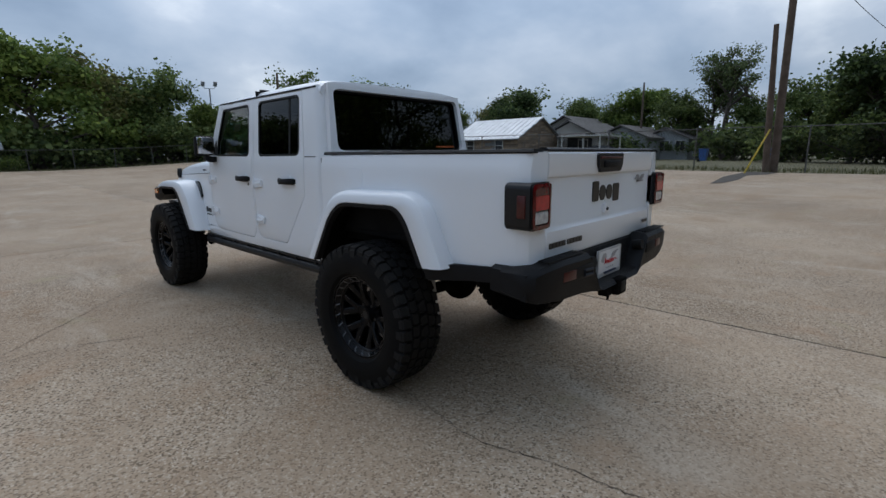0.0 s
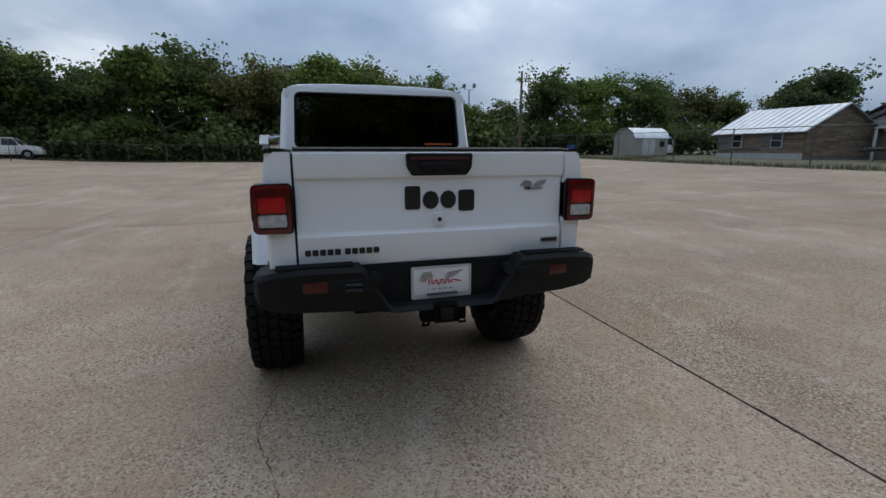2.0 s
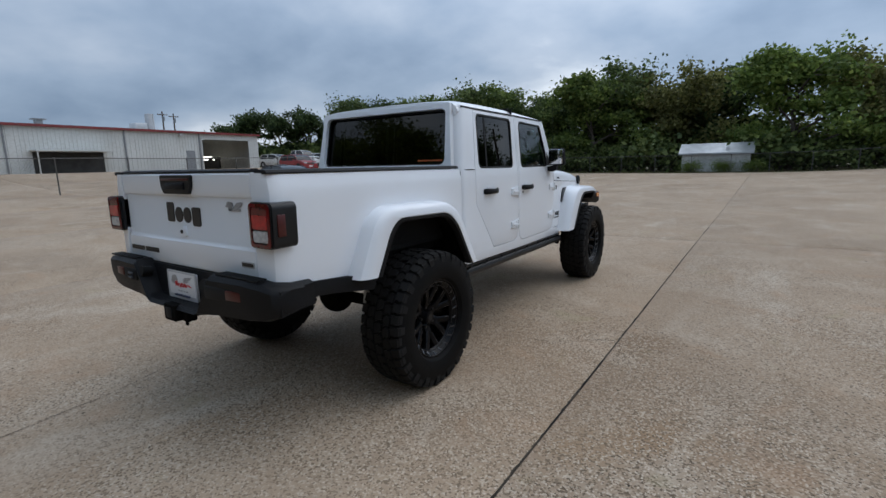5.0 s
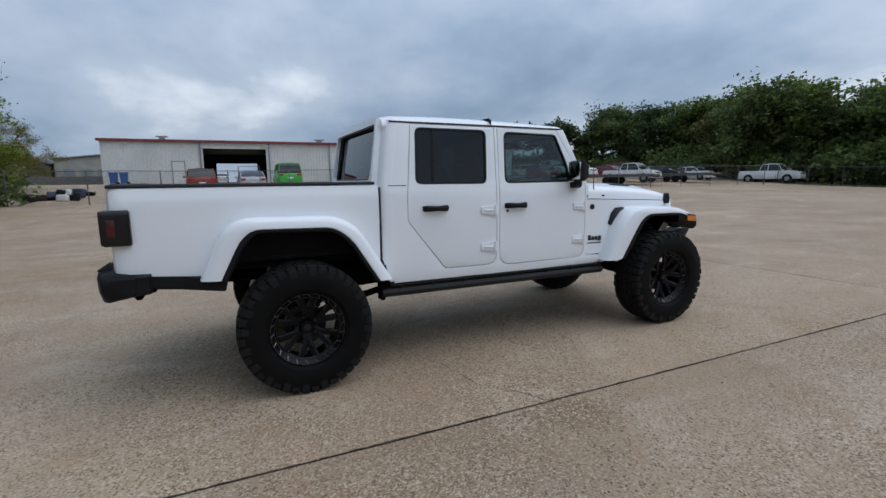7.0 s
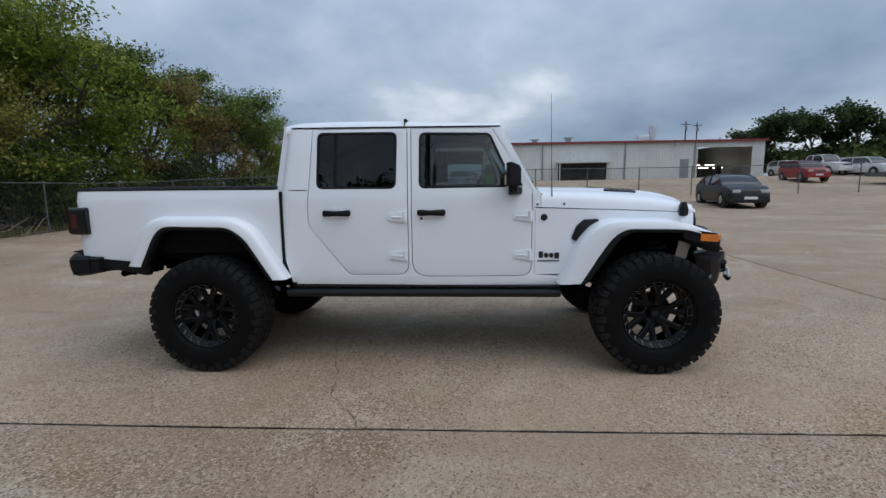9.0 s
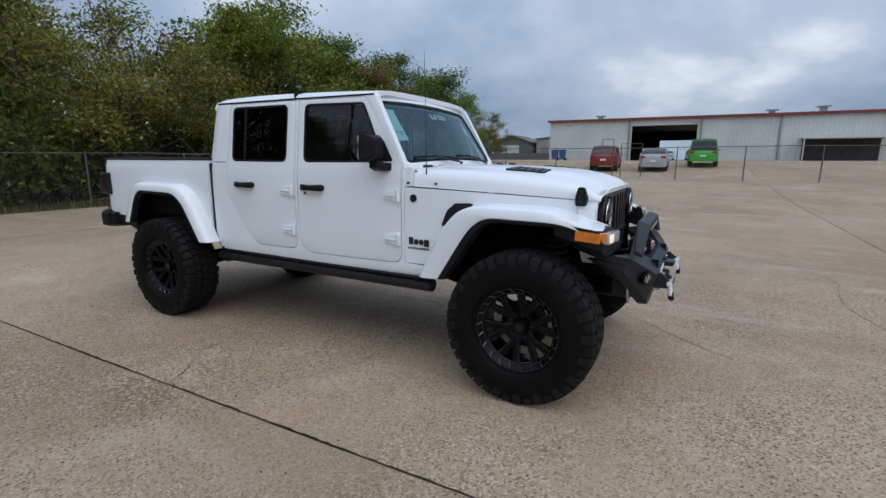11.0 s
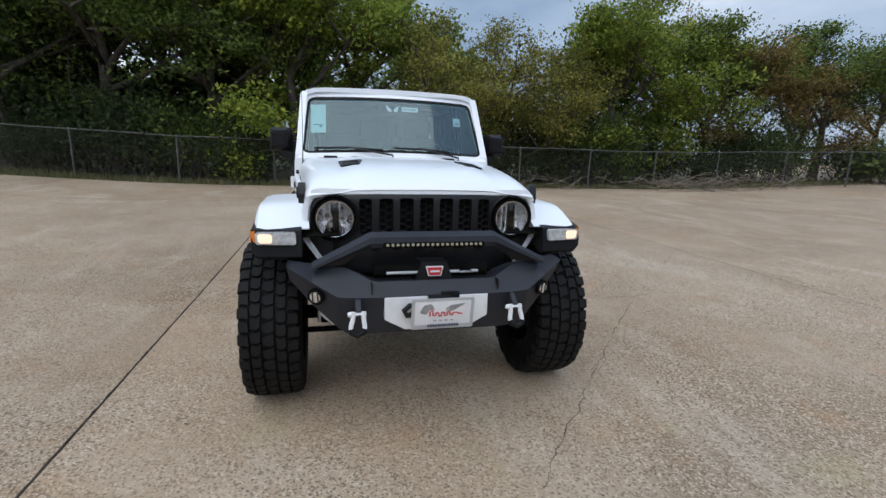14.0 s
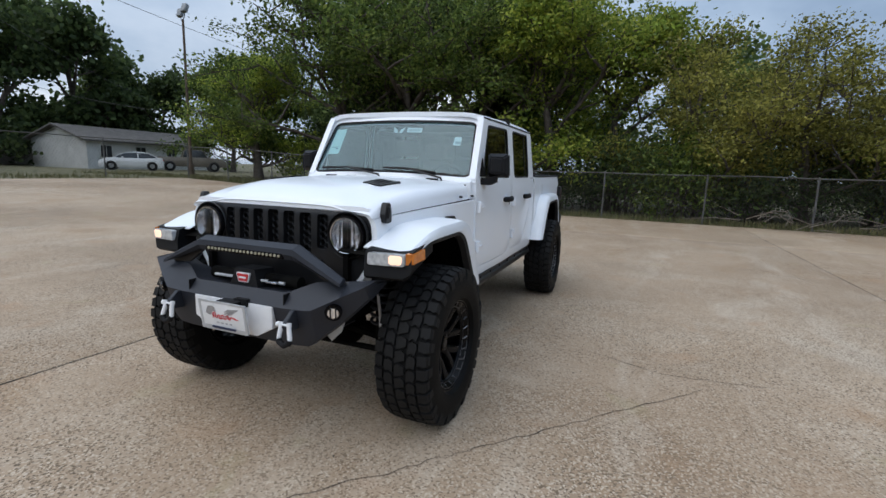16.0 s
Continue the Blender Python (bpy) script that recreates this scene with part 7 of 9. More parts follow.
def gabled(name, x0, x1, y0, y1, z0, eave, ridge, wall_mat, roof_mat, label, along="y", over=0.35, door=None):
    """A simple house body with real gables, roof overhang and thickness."""
    h = empty(name, label, "building")
    if along == "y":
        xm = (x0 + x1) / 2
        body = loft([[(x0, y, z0), (x1, y, z0), (x1, y, eave), (xm, y, ridge - 0.1), (x0, y, eave)] for y in (y0, y1)])
        k = (ridge - eave) / (xm - x0)
        roof = loft([[(x0 - over, y, eave - k * over), (xm, y, ridge), (x1 + over, y, eave - k * over), (x1 + over, y, eave - k * over + 0.14), (xm, y, ridge + 0.16), (x0 - over, y, eave - k * over + 0.14)] for y in (y0 - over, y1 + over)])
    else:
        ym = (y0 + y1) / 2
        body = loft([[(x, y0, z0), (x, y1, z0), (x, y1, eave), (x, ym, ridge - 0.1), (x, y0, eave)] for x in (x0, x1)])
        k = (ridge - eave) / (ym - y0)
        roof = loft([[(x, y0 - over, eave - k * over), (x, ym, ridge), (x, y1 + over, eave - k * over), (x, y1 + over, eave - k * over + 0.14), (x, ym, ridge + 0.16), (x, y0 - over, eave - k * over + 0.14)] for x in (x0 - over, x1 + over)])
    part("wall", body, wall_mat, h)
    part("roof", roof, roof_mat, h)
    return h


WHITE_DOOR = material("white_roller_door", (0.55, 0.55, 0.54), 0.5, second=(0.48, 0.48, 0.47), scale=3)
gh = gabled("storage_building", -88, -80, -30.5, -23.5, 1.2, 4.4, 5.6, SLATE, SLATE, "distant dark gabled storage building", "x")
part("roller_door", box(-79.99, -79.85, -29.0, -25.6, 1.2, 3.9), WHITE_DOOR, gh)
wh = gabled("warehouse", -110, -82, -23.0, -12.0, 1.2, 5.0, 5.6, BEIGE, GREY_DOOR, "distant pale sheet-metal warehouse", "x")
for k in range(5):
    part("dock_door", box(-81.99, -81.85, -22.0 + k * 2.1, -20.6 + k * 2.1, 1.2, 3.6), GREY_DOOR, wh)
lw = tagged(part("boundary_wall", box(-66, -65.8, -34, -12, 1.0, 2.3), SLATE), "low dark boundary wall beyond the yard", "wall")

# ---------------------------------------------------------------- houses to the east and north-east
SHINGLE = material("grey_asphalt_shingle", (0.085, 0.078, 0.072), 0.9, second=(0.13, 0.12, 0.11), scale=2, fine=(0.05, 0.045, 0.04), fine_scale=24, fine_amount=0.5, bump=0.4, bump_scale=20, dist=0.03)
TIN = material("bright_tin_roofing", (0.50, 0.53, 0.56), 0.35, 0.7, second=(0.42, 0.45, 0.48), scale=1.5)
PALE_SIDING = material("pale_blue_grey_siding", (0.30, 0.32, 0.33), 0.7, second=(0.25, 0.27, 0.28), scale=1.5)
WHITE_SIDING = material("white_siding", (0.55, 0.55, 0.53), 0.7, second=(0.46, 0.46, 0.44), scale=1.2)
PLANK = material("weathered_stripped_planks", (0.26, 0.17, 0.10), 0.85, second=(0.16, 0.12, 0.085), scale=1.6, fine=(0.34, 0.29, 0.23), fine_scale=9, fine_amount=0.6, rand=0.35, bump=0.4, bump_scale=30)
DARK_PANE_SHADE = material("dark_pane_and_porch_shade", (0.02, 0.022, 0.025), 0.08, second=(0.03, 0.032, 0.035), scale=2)
LATTICE = material("blue_grey_boarding", (0.16, 0.17, 0.19), 0.8, second=(0.22, 0.22, 0.23), scale=3)

zE = 0.72
# stripped plank cottage with a tin roof: eave side to the yard, gable to the south
cot = empty("plank_cottage", "stripped plank cottage with bright tin roof, under repair", "house")
CX0, CX1, CY0, CY1 = 36.6, 44.4, 24.2, 32.2
cxm = (CX0 + CX1) / 2
EV, RG = 3.05, 5.0
part("wall", loft([[(CX0, y, zE), (CX1, y, zE), (CX1, y, EV), (cxm, y, RG - 0.1), (CX0, y, EV)] for y in (CY0, CY1)]), LATTICE, cot)
kk = (RG - EV) / (cxm - CX0)
part("roof", loft([[(CX0 - 0.5, y, EV - kk * 0.5), (cxm, y, RG), (CX1 + 0.5, y, EV - kk * 0.5), (CX1 + 0.5, y, EV - kk * 0.5 + 0.08), (cxm, y, RG + 0.09), (CX0 - 0.5, y, EV - kk * 0.5 + 0.08)] for y in (CY0 - 0.4, CY1 + 0.4)]), TIN, cot)
for k in range(14):
    y = CY0 - 0.3 + k * (CY1 - CY0 + 0.6) / 13
    part("roof_seam", loft([[(x, y - 0.02, z), (x, y + 0.02, z), (x, y + 0.02, z + 0.04), (x, y - 0.02, z + 0.04)] for x, z in ((CX0 - 0.5, EV - kk * 0.5 + 0.08), (cxm, RG + 0.09))]), TIN, cot)
part("skirting", box(CX0 - 0.06, CX0 + 0.02, CY0, CY1, zE, zE + 0.5), WHITE_SIDING, cot, "white skirting board")
rg2 = random.Random(5)
plank_mesh = {}


def plank_object(x0, x1, y0, y1, z0, z1):
    key = (round(x1 - x0, 2), round(y1 - y0, 2), round(z1 - z0, 2))
    if key not in plank_mesh:
        b = box(0, x1 - x0, 0, y1 - y0, 0, z1 - z0, 0.01, 1)
        me = bpy.data.meshes.new("plank")
        b.to_mesh(me); b.free()
        me.materials.append(PLANK)
        plank_mesh[key] = me
    o = new("plank", plank_mesh[key])
    o.location = (x0, y0, z0)
    o.parent = cot


for r in range(11):
    z = zE + 0.52 + r * 0.165
    y = CY0
    while y < CY1 - 0.1:
        L = min(rg2.choice((0.8, 1.2, 1.6, 2.4)), CY1 - y)
        if not (1.0 < r < 10 and (CY0 + 1.6 < y < CY0 + 2.9 or CY1 - 2.6 < y < CY1 - 1.5)):
            plank_object(CX0 - 0.05, CX0 + 0.0, y, y + L - 0.02, z, z + 0.15)
        y += L
for r in range(22):
    z = zE + 0.2 + r * 0.185
    if z > RG - 0.3:
        break
    half = (CX1 - CX0) / 2 if z < EV else (RG - z) / kk - 0.1
    x = cxm - half
    while x < cxm + half - 0.2:
        L = min(rg2.choice((0.9, 1.3, 1.9)), cxm + half - x)
        plank_object(x, x + L - 0.02, CY0 - 0.05, CY0, z, z + 0.17)
        x += L
for y in (CY0 + 2.2, CY1 - 2.1):
    w = part("window", box(CX0 - 0.09, CX0 - 0.02, y - 0.5, y + 0.5, zE + 0.95, zE + 2.1), WHITE_SIDING, cot)
    part("pane", box(CX0 - 0.10, CX0 - 0.085, y - 0.42, y + 0.42, zE + 1.02, zE + 1.5), DARK_PANE_SHADE, w)
    part("pane", box(CX0 - 0.10, CX0 - 0.085, y - 0.42, y + 0.42, zE + 1.56, zE + 2.04), DARK_PANE_SHADE, w)


def house(name, x, y, w, d, eave, ridge, wall, roof, label, along="y", porch=True, windows=2):
    z = height(x, y)
    h = gabled(name, x - w / 2, x + w / 2, y - d / 2, y + d / 2, z - 0.1, z + eave, z + ridge, wall, roof, label, along, 0.5)
    xf = x - w / 2
    for k in range(windows):
        yy = y - d / 2 + d * (k + 0.5) / windows
        wn = part("window", box(xf - 0.07, xf, yy - 0.55, yy + 0.55, z + 0.9, z + 2.1, 0.01), WHITE_SIDING, h)
        part("pane", box(xf - 0.085, xf - 0.065, yy - 0.47, yy - 0.03, z + 0.98, z + 2.02), DARK_PANE_SHADE, wn)
        part("pane", box(xf - 0.085, xf - 0.065, yy + 0.03, yy + 0.47, z + 0.98, z + 2.02), DARK_PANE_SHADE, wn)
    if porch:
        part("porch_roof", loft([[(xf - 2.2, yy, z + 2.35), (xf - 1.1, (yy), z + 2.75), (xf + 0.1, yy, z + 2.5), (xf + 0.1, yy, z + 2.38), (xf - 2.2, yy, z + 2.25)] for yy in (y - d * 0.42, y + d * 0.05)]), roof, h)
        for yy in (y - d * 0.40, y + d * 0.03):
            part("porch_post", box(xf - 2.1, xf - 1.98, yy - 0.06, yy + 0.06, z - 0.05, z + 2.3), WHITE_SIDING, h)
        # dark sheet laid on the wall to stand for the porch's shade
        part("porch_shade_sheet", box(xf - 0.02, xf - 0.005, y - d * 0.40, y + d * 0.03, z + 0.1, z + 2.3), DARK_PANE_SHADE, h)
    return h


house("bungalow", 49.2, 23.2, 8.5, 6.6, 2.4, 4.0, BEIGE, SHINGLE, "grey-roofed bungalow with dark porch", "x")
house("bungalow", 58.0, 28.5, 9, 8, 3.2, 5.2, BEIGE, SHINGLE, "grey-roofed house behind the cottage", "x", False)
house("bungalow", 54.0, 19.6, 8, 5.4, 2.4, 3.6, PALE_SIDING, SHINGLE, "pale bungalow with grey shingle roof", "x", False)
house("bungalow", 58.0, 16.4, 7, 5.0, 2.3, 3.4, PALE_SIDING, SHINGLE, "small pale blue-grey house", "x", False, 3)
house("bungalow", 24.0, 62.0, 8, 9, 2.6, 3.9, PALE_SIDING, SHINGLE, "grey house under the trees behind the fence", "y", True)
house("ranch_house", 47.0, -27.5, 8, 13, 2.5, 3.7, WHITE_SIDING, SHINGLE, "low pale house with white-framed windows", "y", False, 4)
house("ranch_house", 62.0, -20.0, 8, 12, 2.5, 3.6, BEIGE, SHINGLE, "low beige house under dark trees", "y", False, 2)
gb = gabled("tin_barn", -4.4, 1.5, 52.0, 55.0, 0.3, 2.2, 3.0, WHITE_SIDING, TIN, "white shed with a tin roof behind the fence", "x", 0.3)


def arch_shed(x, y):
    """A small barn-roofed garden shed."""
    z = height(x, y)
    s = empty("garden_shed", "beige garden shed with curved pale metal roof", "shed")
    prof = [(-1.9, 0.15), (1.9, 0.15), (1.9, 1.9), (1.45, 2.45), (0.6, 2.8), (-0.6, 2.8), (-1.45, 2.45), (-1.9, 1.9)]
    m = Matrix.Translation((x, y, z)) @ Matrix.Rotation(radians(-90), 4, "Z") @ Matrix.Diagonal((0.78, 0.72, 0.88, 1))
    part("wall", moved(prism(prof, "y", -2.4, 2.4), m), BEIGE, s)
    rp = [(-2.0, 1.85), (-1.5, 2.5), (-0.62, 2.88), (0.62, 2.88), (1.5, 2.5), (2.0, 1.85), (2.0, 1.78), (1.47, 2.43), (0.6, 2.8), (-0.6, 2.8), (-1.47, 2.43), (-2.0, 1.78)]
    part("roof", moved(prism(rp, "y", -2.55, 2.55), m), TIN, s)
    for k in (-1, 1):
        part("door", moved(box(1.9, 1.96, -0.45 + 0.47 * k - 0.45 + 0.0, 0.45 + 0.47 * k - 0.45, 0.2, 1.8, 0.01), m), WHITE_SIDING, s)
    part("window", moved(box(1.9, 1.95, 1.2, 1.9, 1.0, 1.6, 0.01), m), DARK_PANE_SHADE, s)


arch_shed(29.2, 33.6)


# ---------------------------------------------------------------- poles and wires
WOOD_POLE = material("weathered_utility_pole", (0.085, 0.058, 0.042), 0.9, second=(0.14, 0.10, 0.075), scale=3, fine=(0.05, 0.035, 0.025), fine_scale=30, fine_amount=0.5, bump=0.5, bump_scale=30)
YELLOW = material("yellow_guy_guard", (0.55, 0.40, 0.03), 0.5, second=(0.45, 0.32, 0.03), scale=4)
WIRE = material("black_cable", (0.02, 0.02, 0.02), 0.7, second=(0.03, 0.03, 0.03), scale=4)


def utility_pole(x, y, h, label, lean=(0, 0), arm=True, lamp=False, r=0.17):
    z = height(x, y)
    p = empty("utility_pole", label, "pole")
    top = Vector((x + lean[0], y + lean[1], z + h))
    part("pole", tube([(x, y, z - 0.2), (x + lean[0] / 2, y + lean[1] / 2, z + h / 2), top], [r, r * 0.86, r * 0.68], 12), WOOD_POLE, p)
    if arm:
        part("crossarm", box(top.x - 0.06, top.x + 0.06, top.y - 0.9, top.y + 0.9, top.z - 0.65, top.z - 0.52, 0.01), WOOD_POLE, p)
        for k in (-0.8, -0.3, 0.3, 0.8):
            part("insulator", cyl((top.x, top.y + k, top.z - 0.52), (top.x, top.y + k, top.z - 0.36), 0.05, 0.03, 8), GREY_DOOR, p)
        part("transformer", cyl((top.x + 0.3, top.y, top.z - 1.7), (top.x + 0.3, top.y, top.z - 0.9), 0.2, seg=14, bevel=0.03), GREY_DOOR, p)
    if lamp:
        zz = z + h * 0.72
        part("lamp_arm", tube([(x + lean[0] * 0.7, y + lean[1] * 0.7, zz), (x - 0.1 + lean[0] * 0.7, y + 0.7, zz + 0.12)], 0.03, 6), GALV, p)
        part("lamp_head", cyl((x - 0.1 + lean[0] * 0.7, y + 0.65, zz + 0.10), (x - 0.12 + lean[0] * 0.7, y + 1.15, zz + 0.02), 0.10, 0.14, 10, 0.02), GALV, p)
    return p


utility_pole(20.4, 1.00, 11.5, "leaning dark wooden utility pole with street lamp", (-0.1, 0.1), False, True, 0.15)
utility_pole(20.15, 1.22, 5.5, "short grey wooden stub pole beside the utility pole", (-0.23, 0.2), False, False, 0.13)
g = part("guy_wire_guard", tube([(18.45, 1.63, height(18.6, 1.5) + 0.02), (19.1, 1.08, height(19.1, 1.1) + 1.62)], 0.03, 8), YELLOW)
tagged(g, "yellow plastic guy-wire guard slanting from the ground", "guard")
utility_pole(18.4, 36.2, 7.3, "plain wooden utility pole behind the fence", (0, 0), False, False, 0.13)
utility_pole(-23.5, 66.0, 8.5, "thin wooden pole before the trees", (0.1, 0), False, False, 0.1)
utility_pole(54.0, 19.0, 8.5, "distant wooden utility pole among the houses", (0, 0), False, False, 0.14)
for y, x in ((46.0, -92.0), (43.0, -90.0)):
    utility_pole(x, y, 10.5, "distant utility pole behind the workshop", (0, 0), True, False, 0.16)


def flood_pole(x, y, h, label, mat, foot):
    z = height(x, y)
    p = empty("lamp_post", label, "lamp post")
    part("pole", tube([(x, y, z), (x, y, z + h)], [0.10, 0.065], 10), mat, p)
    part("crossbar", tube([(x - 0.55, y + 0.3, z + h + 0.25), (x - 0.4, y + 0.25, z + h), (x + 0.4, y - 0.25, z + h), (x + 0.55, y - 0.3, z + h + 0.25)], 0.03, 6), GREY_DOOR, p)
    for s in (-1, 1):
        part("floodlight", moved(box(-0.18, 0.18, -0.12, 0.12, -0.25, 0.25, 0.03), Matrix.Translation((x + s * 0.55, y - s * 0.3, z + h + 0.5)) @ Matrix.Rotation(0.35, 4, "X")), GREY_DOOR, p)
    part("base", cyl((x, y, z - 0.05), (x, y, z + 0.7), 0.2, 0.19, 14, 0.02), foot, p)


flood_pole(19.9, 54.0, 7.8, "grey twin floodlight pole behind the northern edge", GREY_DOOR, BEIGE)
flood_pole(24.5, -16.0, 9.3, "dark twin floodlight pole at the fence corner", WOOD_POLE, WOOD_POLE)


def wire(a, b, sag, r=0.012):
    a, b = Vector(a), Vector(b)
    pts = [a.lerp(b, k / 12) - Vector((0, 0, sag * 4 * (k / 12) * (1 - k / 12))) for k in range(13)]
    return tagged(part("cable", tube(pts, r, 5), WIRE), "thin black overhead cable between poles", "cable")


wire((20.25, 0.6, 8.9), (60.0, -45.0, 9.0), 1.2)
wire((20.25, 0.6, 9.3), (24.0, -40.0, 9.5), 0.8)
wire((20.3, 0.5, 8.2), (33.0, -4.0, 5.5), 0.4)
wire((44.0, -14.0, 7.9), (24.5, -16.0, 4.4), 0.5, 0.016)


# ---------------------------------------------------------------- vehicles parked around
TYRE_FAR = RUBBER
CAR_GLASS = material("dark_car_glass", (0.02, 0.024, 0.028), 0.06, second=(0.03, 0.034, 0.038), scale=2)
RIM_SILVER = material("silver_alloy_wheel", (0.45, 0.45, 0.46), 0.3, 0.8, second=(0.3, 0.3, 0.31), scale=6)
COLORS = {}


def paint(name, c):
    if name not in COLORS:
        COLORS[name] = material(name, c, 0.35, 0.0, second=tuple(v * 0.85 for v in c), scale=1.0, coat=0.12 if max(c) < 0.05 else 0.3, spec=0.3)
    return COLORS[name]


def car(x, y, heading, style, mat, label, group="", z=None):
    """A parked car. heading: degrees from +y, to the left. Its sections run from the tail to the nose."""
    S = {  # length, width, floor, belt, roof, hood; cabin stations along the length as fractions
        "sedan": (4.55, 1.80, 0.20, 0.96, 1.46, 0.98, (0.05, 0.32, 0.52, 0.78), 1.04),
        "suv": (4.5, 1.85, 0.28, 1.06, 1.66, 1.08, (0.02, 0.16, 0.56, 0.76), 1.12),
        "pickup": (5.7, 1.98, 0.38, 1.22, 1.92, 1.22, (0.36, 0.41, 0.62, 0.72), 1.18),
        "van": (4.9, 1.9, 0.28, 1.10, 1.85, 1.05, (0.02, 0.06, 0.66, 0.80), 1.10),
    }[style]
    L, W, fl, belt, roof, hood, (c0, c1, c2, c3), tail = S
    e = empty("car" if style != "pickup" else "pickup", label, "car" if style != "pickup" else "truck", group)
    w = W / 2

    def ring(u, top, k):
        yy = (u - 0.5) * L
        a = w * k
        return [(-a * 0.92, yy, fl), (-a, yy, fl + 0.18), (-a, yy, lerp2(fl, top, 0.72)), (-a * 0.93, yy, top), (0, yy, top + 0.03), (a * 0.93, yy, top), (a, yy, lerp2(fl, top, 0.72)), (a, yy, fl + 0.18), (a * 0.92, yy, fl)]
    low = style in ("sedan", "suv")
    rows = [(0.0, tail - 0.30, 0.80), (0.008, tail - 0.14, 0.88), (0.03, tail - 0.03, 0.945), (0.07, tail, 0.985), (c1, belt, 1.0), (c2, belt, 1.0), (c3, hood, 1.0), (lerp2(c3, 1.0, 0.5), hood - (0.06 if low else 0.04), 0.985), (0.93, hood - 0.13, 0.95), (0.97, hood - 0.22, 0.90), (0.99, hood - 0.32, 0.85), (1.0, hood - 0.42, 0.80)]
    if style == "pickup":
        rows[3] = (0.05, tail + 0.02, 0.985)
    body = loft([ring(*r) for r in rows])
    part("body", body, mat, e, "", 40)
    # cabin: glass box with painted roof and pillars
    cb = [(c0, belt - 0.02, 0.90)] + [(lerp2(c0, c1, u), lerp2(belt, roof - 0.04, math.sin(u * math.pi / 2)), lerp2(0.89, 0.74, u)) for u in (0.35, 0.7)] + [(c1, roof - 0.04, 0.74), (c2, roof - 0.03, 0.74)] + [(lerp2(c2, c3, u), lerp2(belt, roof - 0.03, math.cos(u * math.pi / 2) ** 0.8), lerp2(0.74, 0.87, u)) for u in (0.4, 0.75)] + [(c3, belt, 0.88)]

    def cab_ring(u, top, k, inset=0.0):
        yy = (u - 0.5) * L
        a = w * k - inset
        return [(-w * 0.90 + inset, yy, belt - 0.06), (-a, yy, top), (0, yy, top + (0.05 if top > belt + 0.2 else 0.01)), (a, yy, top), (w * 0.90 - inset, yy, belt - 0.06)]
    part("glasshouse", loft([cab_ring(*r) for r in cb]), CAR_GLASS, e, "", 40)
    part("roof", loft([[(-w * 0.755, (u - 0.5) * L, z1), (0, (u - 0.5) * L, z1 + 0.055), (w * 0.755, (u - 0.5) * L, z1), (w * 0.755, (u - 0.5) * L, z1 - 0.05), (-w * 0.755, (u - 0.5) * L, z1 - 0.05)] for u, z1 in ((c1 - 0.012, roof - 0.03), ((c1 + c2) / 2, roof + 0.0), (c2 + 0.012, roof - 0.025))]), mat, e)
    for s in (-1, 1):
        for ua, ub, sgn in ((c0, c1, 1), (c3, c2, -1)):
            pts = []
            for q in (0.0, 0.35, 0.7, 1.0):
                rise = math.sin(q * math.pi / 2) if sgn > 0 else math.cos((1 - q) * math.pi / 2) ** 0.8
                pts.append((s * w * lerp2(0.905, 0.748, q), (lerp2(ua, ub, q) - 0.5) * L, lerp2(belt - 0.03, roof - 0.03, rise)))
            part("pillar", tube(pts, 0.034, 6), mat, e)
        um = (c1 + c2) / 2 - 0.02
        part("pillar", tube([(s * w * 0.905, (um - 0.5) * L, belt - 0.03), (s * w * 0.745, (um - 0.5) * L, roof - 0.03)], 0.032, 6), mat, e)
        for u in (0.185, 0.81):
            yy = (u - 0.5) * L
            r = 0.33 if style in ("sedan", "van") else 0.40 if style == "pickup" else 0.36
            arch = part("wheel_arch", cyl((s * (w - 0.25), yy, r), (s * (w + 0.004), yy, r), r + 0.06, seg=20), DARK_AND_SHADE, e)
            wh_ = part("wheel", cyl((s * (w - 0.22), yy, r), (s * (w + 0.012), yy, r), r, seg=24, bevel=0.03), TYRE_FAR, e)
            part("rim", cyl((s * (w - 0.03), yy, r), (s * (w + 0.020), yy, r), r * 0.64, r * 0.56, 16), RIM_SILVER, wh_)
        part("headlamp", box(s * w * 0.62 - 0.17, s * w * 0.62 + 0.17, L * 0.475, L * 0.492, hood - 0.34, hood - 0.20, 0.02), CLEAR_WHITE, e)
        part("tail_lamp", box(s * w * 0.72 - 0.15, s * w * 0.72 + 0.15, -L * 0.502, -L * 0.488, tail - 0.26, tail - 0.10, 0.02), RED_LENS, e)
        part("mirror", box(s * (w + 0.08) - 0.08, s * (w + 0.08) + 0.08, (c2 + 0.10 - 0.5) * L, (c2 + 0.13 - 0.5) * L, belt, belt + 0.12, 0.02), mat, e)
    part("grille", box(-w * 0.45, w * 0.45, L * 0.478, L * 0.497, fl + 0.12, hood - 0.24, 0.02), DARK_AND_SHADE, e)
    part("bumper", box(-w * 0.86, w * 0.86, L * 0.47, L * 0.503, fl + 0.02, fl + 0.20, 0.03), mat, e)
    part("number_plate", box(-0.26, 0.26, L * 0.497, L * 0.506, fl + 0.16, fl + 0.28), DECAL_WHITE, e)
    part("rear_plate", box(-0.2, 0.2, -L * 0.508, -L * 0.494, tail - 0.48, tail - 0.36), DECAL_WHITE, e)
    if style == "pickup":
        part("bed_well", box(-w * 0.80, w * 0.80, -L * 0.48, (c0 - 0.5) * L - 0.05, 0.9, tail + 0.055), DARK_AND_SHADE, e)
    e.location = (x, y, (height(x, y) if z is None else z) + 0.0)
    e.rotation_euler = (0, 0, radians(heading))
    return e


